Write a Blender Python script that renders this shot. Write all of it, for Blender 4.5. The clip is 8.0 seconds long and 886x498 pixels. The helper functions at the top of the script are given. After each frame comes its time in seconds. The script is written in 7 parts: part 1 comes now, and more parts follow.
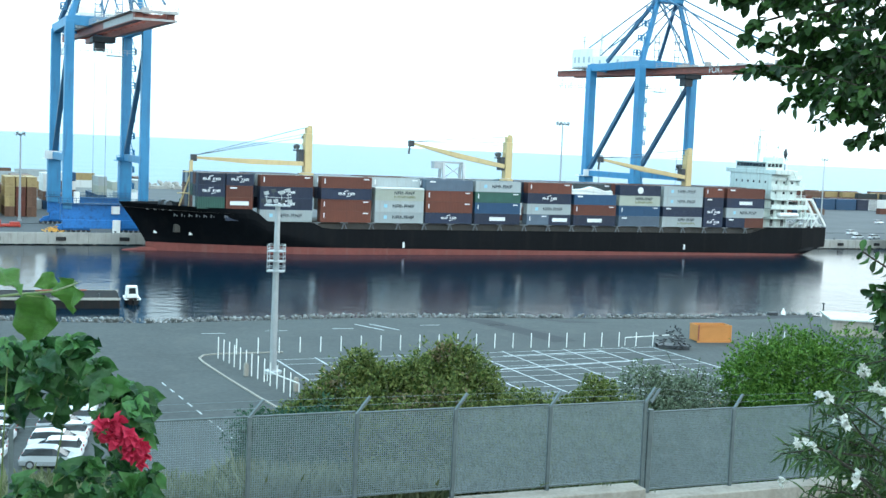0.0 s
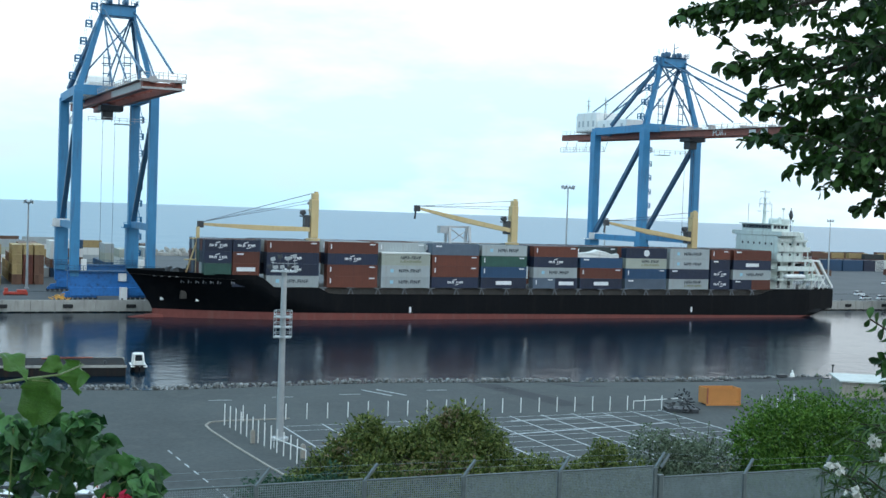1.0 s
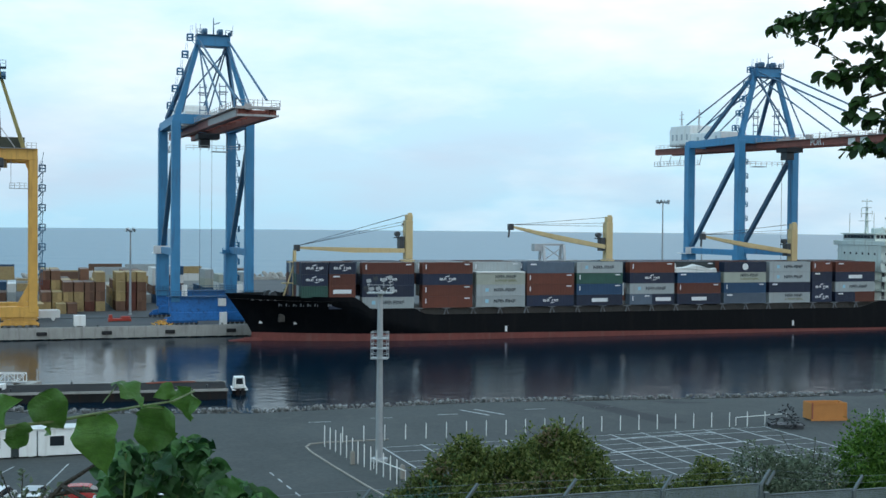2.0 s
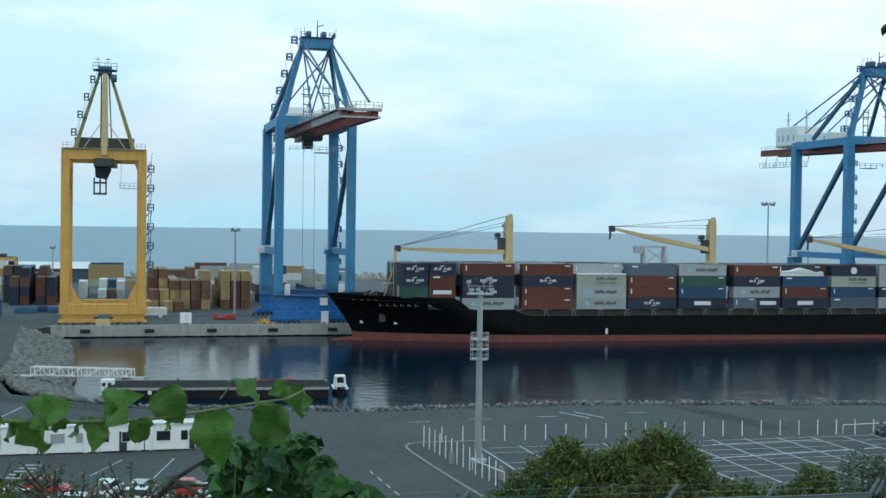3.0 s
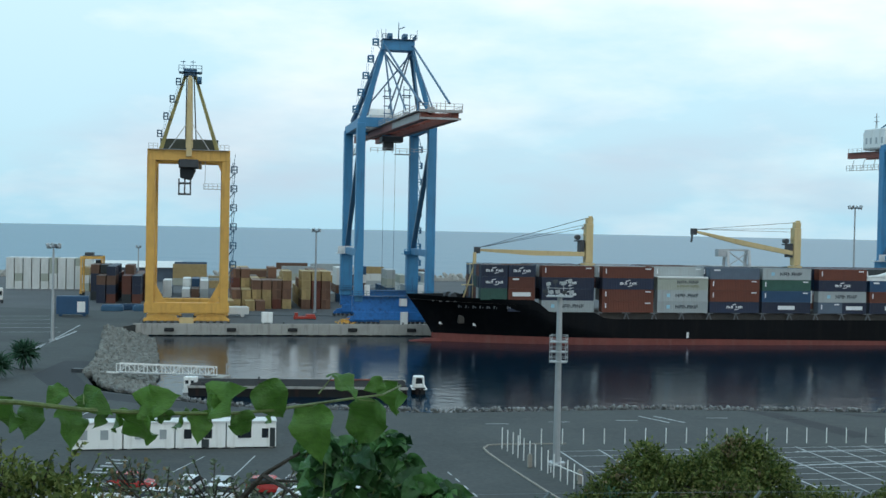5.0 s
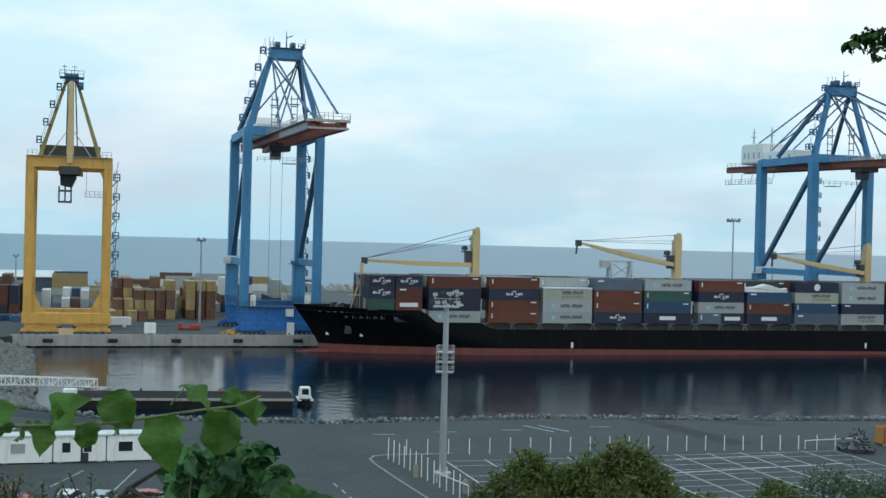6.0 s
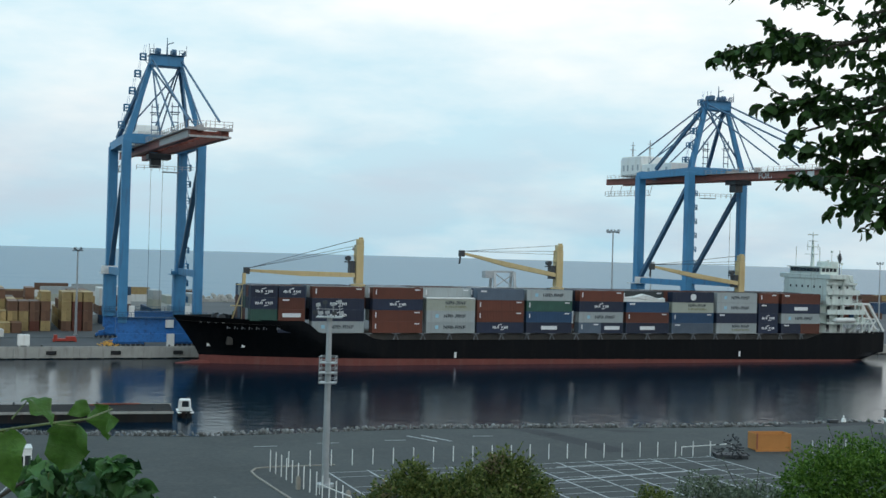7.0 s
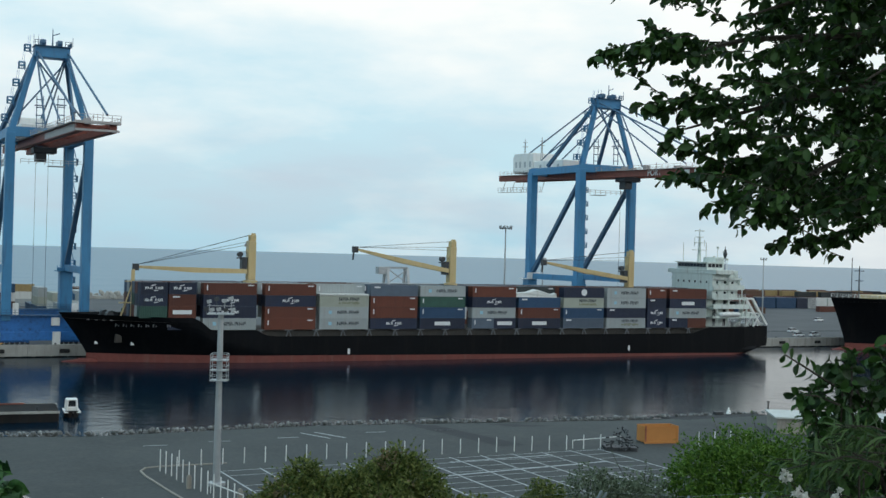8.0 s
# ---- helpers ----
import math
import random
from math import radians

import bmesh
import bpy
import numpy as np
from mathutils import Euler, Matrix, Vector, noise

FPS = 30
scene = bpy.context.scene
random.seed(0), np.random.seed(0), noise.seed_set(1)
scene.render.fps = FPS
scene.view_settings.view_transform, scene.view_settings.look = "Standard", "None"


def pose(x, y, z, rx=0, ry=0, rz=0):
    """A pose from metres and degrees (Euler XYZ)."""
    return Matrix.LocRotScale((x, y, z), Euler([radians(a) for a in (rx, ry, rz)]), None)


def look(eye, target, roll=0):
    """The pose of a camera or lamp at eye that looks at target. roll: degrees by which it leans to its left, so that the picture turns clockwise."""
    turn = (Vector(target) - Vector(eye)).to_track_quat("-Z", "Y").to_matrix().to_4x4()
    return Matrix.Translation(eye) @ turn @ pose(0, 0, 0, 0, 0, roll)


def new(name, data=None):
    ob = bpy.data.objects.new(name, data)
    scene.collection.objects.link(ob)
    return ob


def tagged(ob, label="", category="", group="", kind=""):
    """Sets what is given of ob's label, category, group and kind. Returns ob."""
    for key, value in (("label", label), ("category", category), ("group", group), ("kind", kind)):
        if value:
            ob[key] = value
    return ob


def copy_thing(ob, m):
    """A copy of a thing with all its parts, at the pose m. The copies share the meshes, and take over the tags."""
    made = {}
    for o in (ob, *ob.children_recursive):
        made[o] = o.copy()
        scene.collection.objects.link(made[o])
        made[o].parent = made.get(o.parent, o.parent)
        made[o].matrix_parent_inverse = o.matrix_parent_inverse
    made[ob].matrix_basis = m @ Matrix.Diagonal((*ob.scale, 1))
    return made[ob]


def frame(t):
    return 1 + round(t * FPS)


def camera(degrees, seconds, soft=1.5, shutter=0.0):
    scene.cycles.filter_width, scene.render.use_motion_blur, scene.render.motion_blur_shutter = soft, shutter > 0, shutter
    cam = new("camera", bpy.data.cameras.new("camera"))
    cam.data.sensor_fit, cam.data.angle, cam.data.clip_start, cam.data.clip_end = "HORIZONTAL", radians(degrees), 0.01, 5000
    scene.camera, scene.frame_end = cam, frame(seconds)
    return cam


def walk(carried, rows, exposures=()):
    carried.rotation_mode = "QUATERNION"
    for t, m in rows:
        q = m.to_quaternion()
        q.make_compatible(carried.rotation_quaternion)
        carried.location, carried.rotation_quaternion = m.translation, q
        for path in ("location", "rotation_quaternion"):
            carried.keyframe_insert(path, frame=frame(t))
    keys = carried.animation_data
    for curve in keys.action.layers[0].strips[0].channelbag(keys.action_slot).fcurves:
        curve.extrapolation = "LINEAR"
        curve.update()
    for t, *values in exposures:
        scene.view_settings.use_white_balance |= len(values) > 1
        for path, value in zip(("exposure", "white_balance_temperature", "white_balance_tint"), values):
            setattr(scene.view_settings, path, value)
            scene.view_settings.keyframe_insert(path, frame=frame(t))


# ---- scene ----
cam = camera(39.7, 8.0)
PATH = [
    (0, pose(0, 0, 26.500, 85.06, -2.44, -0.36)),
    (0.5, pose(0, 0, 26.518, 86.77, -2.53, -0.65)),
    (1, pose(0.001, 0, 26.526, 88.05, -1.95, -0.09)),
    (1.5, pose(-0.003, 0, 26.530, 88.64, -1.31, 2.13)),
    (1.7, pose(-0.008, 0, 26.530, 88.88, -0.97, 2.94)),
    (2.8, pose(-0.031, 0, 26.529, 88.65, -0.48, 8.12)),
    (3, pose(-0.035, 0, 26.529, 88.85, -0.80, 8.95)),
    (3.5, pose(-0.0455, 0, 26.529, 88.72, -0.63, 11.06)),
    (4, pose(-0.063, 0, 26.528, 88.54, -0.80, 12.51)),
    (4.2, pose(-0.07, 0, 26.527, 88.70, -0.93, 13.06)),
    (5.3, pose(-0.056, 0, 26.520, 88.89, -1.41, 12.02)),
    (5.5, pose(-0.0455, 0, 26.520, 88.91, -1.60, 10.82)),
    (6, pose(-0.014, 0, 26.522, 89.47, -1.47, 7.42)),
    (6.5, pose(0.0105, 0, 26.524, 90.06, -1.26, 4.65)),
    (7, pose(0.035, 0, 26.524, 90.09, -1.59, 2.00)),
    (7.5, pose(0.06, 0, 26.524, 89.93, -1.81, -0.63)),
    (8, pose(0.077, 0, 26.524, 90.04, -1.57, -2.96)),
]
EXPOSURES = [(0.0, 1.28, 6350, 3), (0.5, 0.86, 6350, 7), (1.0, 0.44, 6400, 10), (1.5, 0.13, 6400, 11), (3.0, 0.02, 6450, 6), (4.0, 0.0, 6500, 6), (6.0, -0.02, 6750, 10), (8.0, -0.13, 6950, 11)]
walk(cam, PATH, EXPOSURES)

from mathutils.geometry import tessellate_polygon

# ---- world and sun ----
world = bpy.data.worlds.new("overcast_sky")
scene.world = world
world.use_nodes = True
wt = world.node_tree
wt.nodes.clear()


def wnode(kind, **sets):
    n = wt.nodes.new(kind)
    for k, v in sets.items():
        n.inputs[k].default_value = v
    return n


w_out = wnode("ShaderNodeOutputWorld")
w_bg = wnode("ShaderNodeBackground", Strength=0.1)
w_sky = wt.nodes.new("ShaderNodeTexSky")
w_sky.sky_type, w_sky.sun_disc = "NISHITA", False
w_sky.sun_elevation, w_sky.sun_rotation = radians(52), radians(150)
w_sky.air_density, w_sky.dust_density, w_sky.ozone_density = 1.0, 2.0, 1.0
w_co = wt.nodes.new("ShaderNodeTexCoord")
w_map = wnode("ShaderNodeMapping", Scale=(1.0, 1.0, 3.2))
w_n1 = wnode("ShaderNodeTexNoise", Scale=2.3, Detail=7.0, Roughness=0.55)
w_ramp = wt.nodes.new("ShaderNodeValToRGB")
w_ramp.color_ramp.elements[0].position, w_ramp.color_ramp.elements[0].color = 0.43, (5.4, 9.3, 11.5, 1)
w_ramp.color_ramp.elements[1].position, w_ramp.color_ramp.elements[1].color = 0.6, (13.0, 13.2, 13.2, 1)
w_sep = wt.nodes.new("ShaderNodeSeparateXYZ")
# the cloud sheet thickens towards the east, with grey shreds low over the sea
w_side = wt.nodes.new("ShaderNodeMath")
w_side.operation, w_side.inputs[1].default_value = "MULTIPLY_ADD", 0.2
w_map2 = wnode("ShaderNodeMapping", Scale=(1.0, 1.0, 4.0), Location=(3.1, 0.4, 0.0))
w_n2 = wnode("ShaderNodeTexNoise", Scale=4.0, Detail=6.0, Roughness=0.5)
w_shred = wt.nodes.new("ShaderNodeMapRange")
w_shred.inputs[1].default_value, w_shred.inputs[2].default_value, w_shred.inputs[4].default_value = 0.42, 0.66, 0.75
w_low = wt.nodes.new("ShaderNodeMapRange")
w_low.interpolation_type = "SMOOTHSTEP"
w_low.inputs[1].default_value, w_low.inputs[2].default_value, w_low.inputs[3].default_value, w_low.inputs[4].default_value = 0.03, 0.15, 1.0, 0.0
w_fac = wt.nodes.new("ShaderNodeMath")
w_fac.operation = "MULTIPLY"
w_grey = wt.nodes.new("ShaderNodeMixRGB")
w_grey.inputs[2].default_value = (6.2, 7.4, 9.2, 1)
w_hz = wt.nodes.new("ShaderNodeValToRGB")
w_hz.color_ramp.elements[0].position, w_hz.color_ramp.elements[0].color = 0.0, (5.0, 7.9, 10.0, 1)
w_hz.color_ramp.elements[1].position, w_hz.color_ramp.elements[1].color = 0.2, (11.0, 12.6, 13.0, 1)
w_top = w_hz.color_ramp.elements.new(0.5)
w_top.color = (4.2, 9.0, 13.0, 1)
w_mul = wt.nodes.new("ShaderNodeMixRGB")
w_mul.blend_type, w_mul.inputs[0].default_value = "MIX", 0.42
w_mix = wt.nodes.new("ShaderNodeMixRGB")
w_mix.inputs[0].default_value = 0.82
for a, b in ((w_co.outputs["Generated"], w_map.inputs[0]), (w_map.outputs[0], w_n1.inputs["Vector"]), (w_n1.outputs[0], w_side.inputs[2]), (w_sep.outputs[0], w_side.inputs[0]), (w_side.outputs[0], w_ramp.inputs[0]),
             (w_co.outputs["Generated"], w_map2.inputs[0]), (w_map2.outputs[0], w_n2.inputs["Vector"]), (w_n2.outputs[0], w_shred.inputs[0]),
             (w_sep.outputs[2], w_low.inputs[0]), (w_shred.outputs[0], w_fac.inputs[0]), (w_low.outputs[0], w_fac.inputs[1]),
             (w_fac.outputs[0], w_grey.inputs[0]),
             (w_co.outputs["Generated"], w_sep.inputs[0]), (w_sep.outputs[2], w_hz.inputs[0]),
             (w_ramp.outputs[0], w_mul.inputs[1]), (w_hz.outputs[0], w_mul.inputs[2]),
             (w_sky.outputs[0], w_mix.inputs[1]), (w_mul.outputs[0], w_grey.inputs[1]), (w_grey.outputs[0], w_mix.inputs[2]),
             (w_mix.outputs[0], w_bg.inputs[0]), (w_bg.outputs[0], w_out.inputs[0])):
    wt.links.new(a, b)

sun = new("sun", bpy.data.lights.new("sun", "SUN"))
sun.data.energy, sun.data.angle, sun.data.color = 0.4, radians(14), (1.0, 0.96, 0.9)
sun.matrix_basis = look((-60, -110, 160), (0, 0, 0))


# ---- materials ----
def mat(name, color, rough=0.6, metal=0.0, vary=0.25, scale=0.6, fine=9.0, bump=0.15, stain=None, stain_amount=0.0, per_object=0.0, streak=False, spec=0.5):
    """A painted, mineral or metal surface: broad mottling, fine grain, optional stains or downward streaks."""
    m = bpy.data.materials.new(name)
    m.use_nodes = True
    t = m.node_tree
    b = t.nodes["Principled BSDF"]
    b.inputs["Roughness"].default_value, b.inputs["Metallic"].default_value = rough, metal
    b.inputs["Specular IOR Level"].default_value = spec
    co = t.nodes.new("ShaderNodeTexCoord")
    n1, n2 = t.nodes.new("ShaderNodeTexNoise"), t.nodes.new("ShaderNodeTexNoise")
    n1.inputs["Scale"].default_value, n1.inputs["Detail"].default_value = scale, 5
    n2.inputs["Scale"].default_value, n2.inputs["Detail"].default_value = fine, 4
    for n in (n1, n2):
        t.links.new(co.outputs["Object"], n.inputs["Vector"])
    add = t.nodes.new("ShaderNodeMath")
    add.operation = "ADD"
    t.links.new(n1.outputs[0], add.inputs[0]), t.links.new(n2.outputs[0], add.inputs[1])
    rng = t.nodes.new("ShaderNodeMapRange")
    rng.inputs[1].default_value, rng.inputs[2].default_value = 0.6, 1.4
    rng.inputs[3].default_value, rng.inputs[4].default_value = 1 - vary, 1 + vary
    t.links.new(add.outputs[0], rng.inputs[0])
    hsv = t.nodes.new("ShaderNodeHueSaturation")
    hsv.inputs["Color"].default_value = (*color, 1)
    t.links.new(rng.outputs[0], hsv.inputs["Value"])
    last = hsv.outputs[0]
    if per_object:
        info, pr = t.nodes.new("ShaderNodeObjectInfo"), t.nodes.new("ShaderNodeMapRange")
        pr.inputs[3].default_value, pr.inputs[4].default_value = 1 - per_object, 1 + per_object
        h2 = t.nodes.new("ShaderNodeHueSaturation")
        t.links.new(info.outputs["Random"], pr.inputs[0]), t.links.new(pr.outputs[0], h2.inputs["Value"]), t.links.new(last, h2.inputs["Color"])
        last = h2.outputs[0]
    if stain:
        n3, mp, rm = t.nodes.new("ShaderNodeTexNoise"), t.nodes.new("ShaderNodeMapping"), t.nodes.new("ShaderNodeMapRange")
        mp.inputs["Scale"].default_value = (1, 1, 0.12) if streak else (1, 1, 1)
        n3.inputs["Scale"].default_value, n3.inputs["Detail"].default_value = scale * 2.1 + 0.3, 6
        rm.inputs[1].default_value, rm.inputs[2].default_value, rm.inputs[4].default_value = 0.52, 0.72, stain_amount
        mx = t.nodes.new("ShaderNodeMixRGB")
        mx.inputs[2].default_value = (*stain, 1)
        t.links.new(co.outputs["Object"], mp.inputs[0]), t.links.new(mp.outputs[0], n3.inputs["Vector"])
        t.links.new(n3.outputs[0], rm.inputs[0]), t.links.new(rm.outputs[0], mx.inputs[0]), t.links.new(last, mx.inputs[1])
        last = mx.outputs[0]
    t.links.new(last, b.inputs["Base Color"])
    if bump:
        bp = t.nodes.new("ShaderNodeBump")
        bp.inputs["Strength"].default_value, bp.inputs["Distance"].default_value = bump, 0.05
        t.links.new(n2.outputs[0], bp.inputs["Height"]), t.links.new(bp.outputs[0], b.inputs["Normal"])
    return m


def leaf_mat(name, color, color2, gloss=0.45):
    """Leaves: each one differs in tone, and some light comes through."""
    m = bpy.data.materials.new(name)
    m.use_nodes = True
    t = m.node_tree
    b = t.nodes["Principled BSDF"]
    b.inputs["Roughness"].default_value, b.inputs["Specular IOR Level"].default_value = gloss, 0.28
    geo, ramp = t.nodes.new("ShaderNodeNewGeometry"), t.nodes.new("ShaderNodeValToRGB")
    ramp.color_ramp.elements[0].color, ramp.color_ramp.elements[1].color = (*color, 1), (*color2, 1)
    t.links.new(geo.outputs["Random Per Island"], ramp.inputs[0])
    n = t.nodes.new("ShaderNodeTexNoise")
    n.inputs["Scale"].default_value = 25
    mx = t.nodes.new("ShaderNodeMixRGB")
    mx.blend_type, mx.inputs[0].default_value = "OVERLAY", 0.45
    n.inputs["Detail"].default_value = 5
    n2, bp = t.nodes.new("ShaderNodeTexNoise"), t.nodes.new("ShaderNodeBump")
    n2.inputs["Scale"].default_value, n2.inputs["Detail"].default_value = 90, 3
    bp.inputs["Strength"].default_value, bp.inputs["Distance"].default_value = 0.35, 0.01
    t.links.new(n2.outputs[0], bp.inputs["Height"]), t.links.new(bp.outputs[0], b.inputs["Normal"])
    t.links.new(ramp.outputs[0], mx.inputs[1]), t.links.new(n.outputs[0], mx.inputs[2])
    t.links.new(mx.outputs[0], b.inputs["Base Color"])
    tr, ms = t.nodes.new("ShaderNodeBsdfTranslucent"), t.nodes.new("ShaderNodeMixShader")
    ms.inputs[0].default_value = 0.25
    t.links.new(mx.outputs[0], tr.inputs[0])
    t.links.new(b.outputs[0], ms.inputs[1]), t.links.new(tr.outputs[0], ms.inputs[2])
    t.links.new(ms.outputs[0], t.nodes["Material Output"].inputs[0])
    return m


RUST = (0.16, 0.06, 0.03)
M_ASPHALT = mat("asphalt", (0.044, 0.05, 0.049), 0.85, vary=0.45, scale=0.07, fine=2.0, bump=0.3, stain=(0.068, 0.071, 0.065), stain_amount=0.55)
M_DARKPATCH = mat("fresh_asphalt", (0.016, 0.018, 0.021), 0.8, vary=0.2, scale=0.3)
M_YARD = mat("yard_asphalt", (0.075, 0.078, 0.08), 0.85, vary=0.25, scale=0.06, fine=1.5)
M_CONCRETE = mat("quay_concrete", (0.36, 0.35, 0.32), 0.85, vary=0.2, scale=0.4, stain=(0.16, 0.15, 0.13), stain_amount=0.6, streak=True)
M_WALL = mat("rough_concrete", (0.3, 0.275, 0.235), 0.9, vary=0.25, scale=1.2, stain=(0.2, 0.17, 0.14), stain_amount=0.5, streak=True)
M_ROCK = mat("grey_rock", (0.2, 0.205, 0.185), 0.9, vary=0.4, scale=0.9, fine=5, bump=0.6, per_object=0.35)
M_SHOREROCK = mat("pale_shore_rock", (0.2, 0.205, 0.2), 0.9, vary=0.4, scale=0.9, fine=5, bump=0.6, per_object=0.35)
M_LINE = mat("road_paint", (0.42, 0.44, 0.44), 0.75, vary=0.4, scale=1.5, stain=(0.06, 0.065, 0.07), stain_amount=0.85)
M_WHITEPOST = mat("white_post_paint", (0.78, 0.78, 0.75), 0.5, vary=0.1, scale=2)
M_CRANEBLUE = mat("crane_blue_paint", (0.045, 0.225, 0.42), 0.5, vary=0.14, scale=0.35, stain=(0.05, 0.1, 0.17), stain_amount=0.5, streak=True)
M_CRANEDARK = mat("dark_blue_paint", (0.04, 0.115, 0.2), 0.5, vary=0.2, scale=0.5)
M_SILLBLUE = mat("bright_blue_paint", (0.02, 0.16, 0.45), 0.5, vary=0.25, scale=0.5, stain=(0.015, 0.04, 0.09), stain_amount=0.6)
M_BOOMRED = mat("boom_red_paint", (0.26, 0.072, 0.048), 0.6, vary=0.25, scale=0.4, stain=(0.09, 0.035, 0.03), stain_amount=0.6)
M_BOOMGREY = mat("boom_grey_panel", (0.4, 0.38, 0.37), 0.6, vary=0.2, scale=0.6, stain=RUST, stain_amount=0.4, streak=True)
M_YELLOW = mat("crane_yellow_paint", (0.68, 0.37, 0.08), 0.5, vary=0.16, scale=0.4, stain=(0.4, 0.2, 0.05), stain_amount=0.5, streak=True)
M_SHIPYELLOW = mat("ship_crane_cream", (0.58, 0.44, 0.22), 0.5, vary=0.12, scale=0.5, stain=(0.4, 0.22, 0.08), stain_amount=0.35, streak=True)
M_STEEL = mat("galvanised_steel", (0.42, 0.44, 0.45), 0.45, metal=0.6, vary=0.15, scale=1.5)
M_DARKSTEEL = mat("dark_steel", (0.06, 0.065, 0.07), 0.5, metal=0.5, vary=0.25, scale=1.5)
M_BLACKHULL = mat("black_hull_paint", (0.0035, 0.0045, 0.006), 0.55, vary=0.4, scale=0.12, fine=1.2, bump=0.08, stain=(0.012, 0.011, 0.011), stain_amount=0.5, streak=True, spec=0.12)
M_NAME = mat("dulled_name_paint", (0.16, 0.17, 0.18), 0.7, vary=0.25, scale=2)
M_REDHULL = mat("red_antifouling", (0.17, 0.042, 0.032), 0.7, vary=0.25, scale=0.2, fine=1.5, stain=(0.19, 0.09, 0.07), stain_amount=0.6, streak=True)
M_SHIPWHITE = mat("ship_white_paint", (0.8, 0.8, 0.77), 0.5, vary=0.07, scale=0.4, stain=(0.55, 0.5, 0.42), stain_amount=0.35, streak=True)
M_DECK = mat("ship_deck_paint", (0.065, 0.058, 0.05), 0.8, vary=0.3, scale=0.5)
M_GLASS = mat("dark_window_glass", (0.02, 0.025, 0.03), 0.08, vary=0.1, scale=1)
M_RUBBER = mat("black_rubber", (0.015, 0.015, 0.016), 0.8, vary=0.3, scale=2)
M_ORANGE = mat("orange_panel", (0.5, 0.2, 0.05), 0.6, vary=0.12, scale=0.8)
M_REDPAINT = mat("red_paint", (0.45, 0.05, 0.03), 0.5, vary=0.2, scale=1)
M_CABIN = mat("cabin_white_panel", (0.88, 0.88, 0.84), 0.55, vary=0.06, scale=0.8, stain=(0.5, 0.46, 0.4), stain_amount=0.3, streak=True)
M_BARGE = mat("barge_black_steel", (0.02, 0.02, 0.02), 0.8, vary=0.4, scale=0.4, stain=(0.06, 0.03, 0.02), stain_amount=0.5, streak=True, spec=0.1)
M_GRASSY = mat("dry_slope_soil", (0.13, 0.12, 0.07), 0.95, vary=0.4, scale=0.35, fine=4, bump=0.6)
M_BARK = mat("bark", (0.035, 0.028, 0.02), 0.9, vary=0.4, scale=6, fine=40, bump=0.6)
M_STALK = mat("green_stalk", (0.09, 0.13, 0.035), 0.6, vary=0.3, scale=20, fine=80)
CARGO = {
    "red": mat("container_red", (0.125, 0.034, 0.018), 0.55, vary=0.16, scale=0.5, stain=(0.08, 0.025, 0.018), stain_amount=0.5, streak=True, per_object=0.22),
    "navy": mat("container_navy", (0.01014, 0.0195, 0.0468), 0.5, vary=0.2, scale=0.5, stain=(0.03, 0.03, 0.04), stain_amount=0.4, streak=True, per_object=0.2),
    "blue": mat("container_blue", (0.0156, 0.0624, 0.1326), 0.5, vary=0.16, scale=0.5, per_object=0.2),
    "steel": mat("container_blue_grey", (0.0858, 0.117, 0.156), 0.5, vary=0.16, scale=0.5, per_object=0.2),
    "grey": mat("container_light_grey", (0.35, 0.385, 0.385), 0.5, vary=0.1, scale=0.5, stain=(0.3, 0.28, 0.25), stain_amount=0.4, streak=True, per_object=0.1),
    "cream": mat("container_cream", (0.35, 0.37, 0.31), 0.55, vary=0.1, scale=0.5, per_object=0.1),
    "green": mat("container_green", (0.0234, 0.078, 0.0585), 0.5, vary=0.2, scale=0.5, per_object=0.2),
    "dark": mat("container_dark", (0.0234, 0.0312, 0.03276), 0.55, vary=0.25, scale=0.5, per_object=0.3),
    "brown": mat("container_brown", (0.1564, 0.0782, 0.046), 0.6, vary=0.2, scale=0.5, per_object=0.3),
    "ochre": mat("container_ochre", (0.3864, 0.276, 0.1196), 0.6, vary=0.15, scale=0.5, stain=(0.2, 0.11, 0.06), stain_amount=0.5, per_object=0.2),
    "white": mat("container_white", (0.644, 0.6532, 0.6256), 0.5, vary=0.08, scale=0.5, stain=(0.4, 0.36, 0.3), stain_amount=0.4, streak=True, per_object=0.1),
}
M_HOUSE = mat("ship_house_white", (0.68, 0.74, 0.69), 0.5, vary=0.08, scale=0.5, stain=(0.36, 0.33, 0.27), stain_amount=0.45, streak=True)
M_INKDARK = mat("dark_marking_paint", (0.03, 0.04, 0.05), 0.6, vary=0.1, scale=2)
M_INKWHITE = mat("white_marking_paint", (0.75, 0.76, 0.76), 0.6, vary=0.1, scale=2)
M_INKBLUE = mat("pale_blue_marking_paint", (0.3, 0.55, 0.66), 0.6, vary=0.1, scale=2)
M_INKYELLOW = mat("yellow_marking_paint", (0.2, 0.2, 0.1), 0.6, vary=0.1, scale=2)


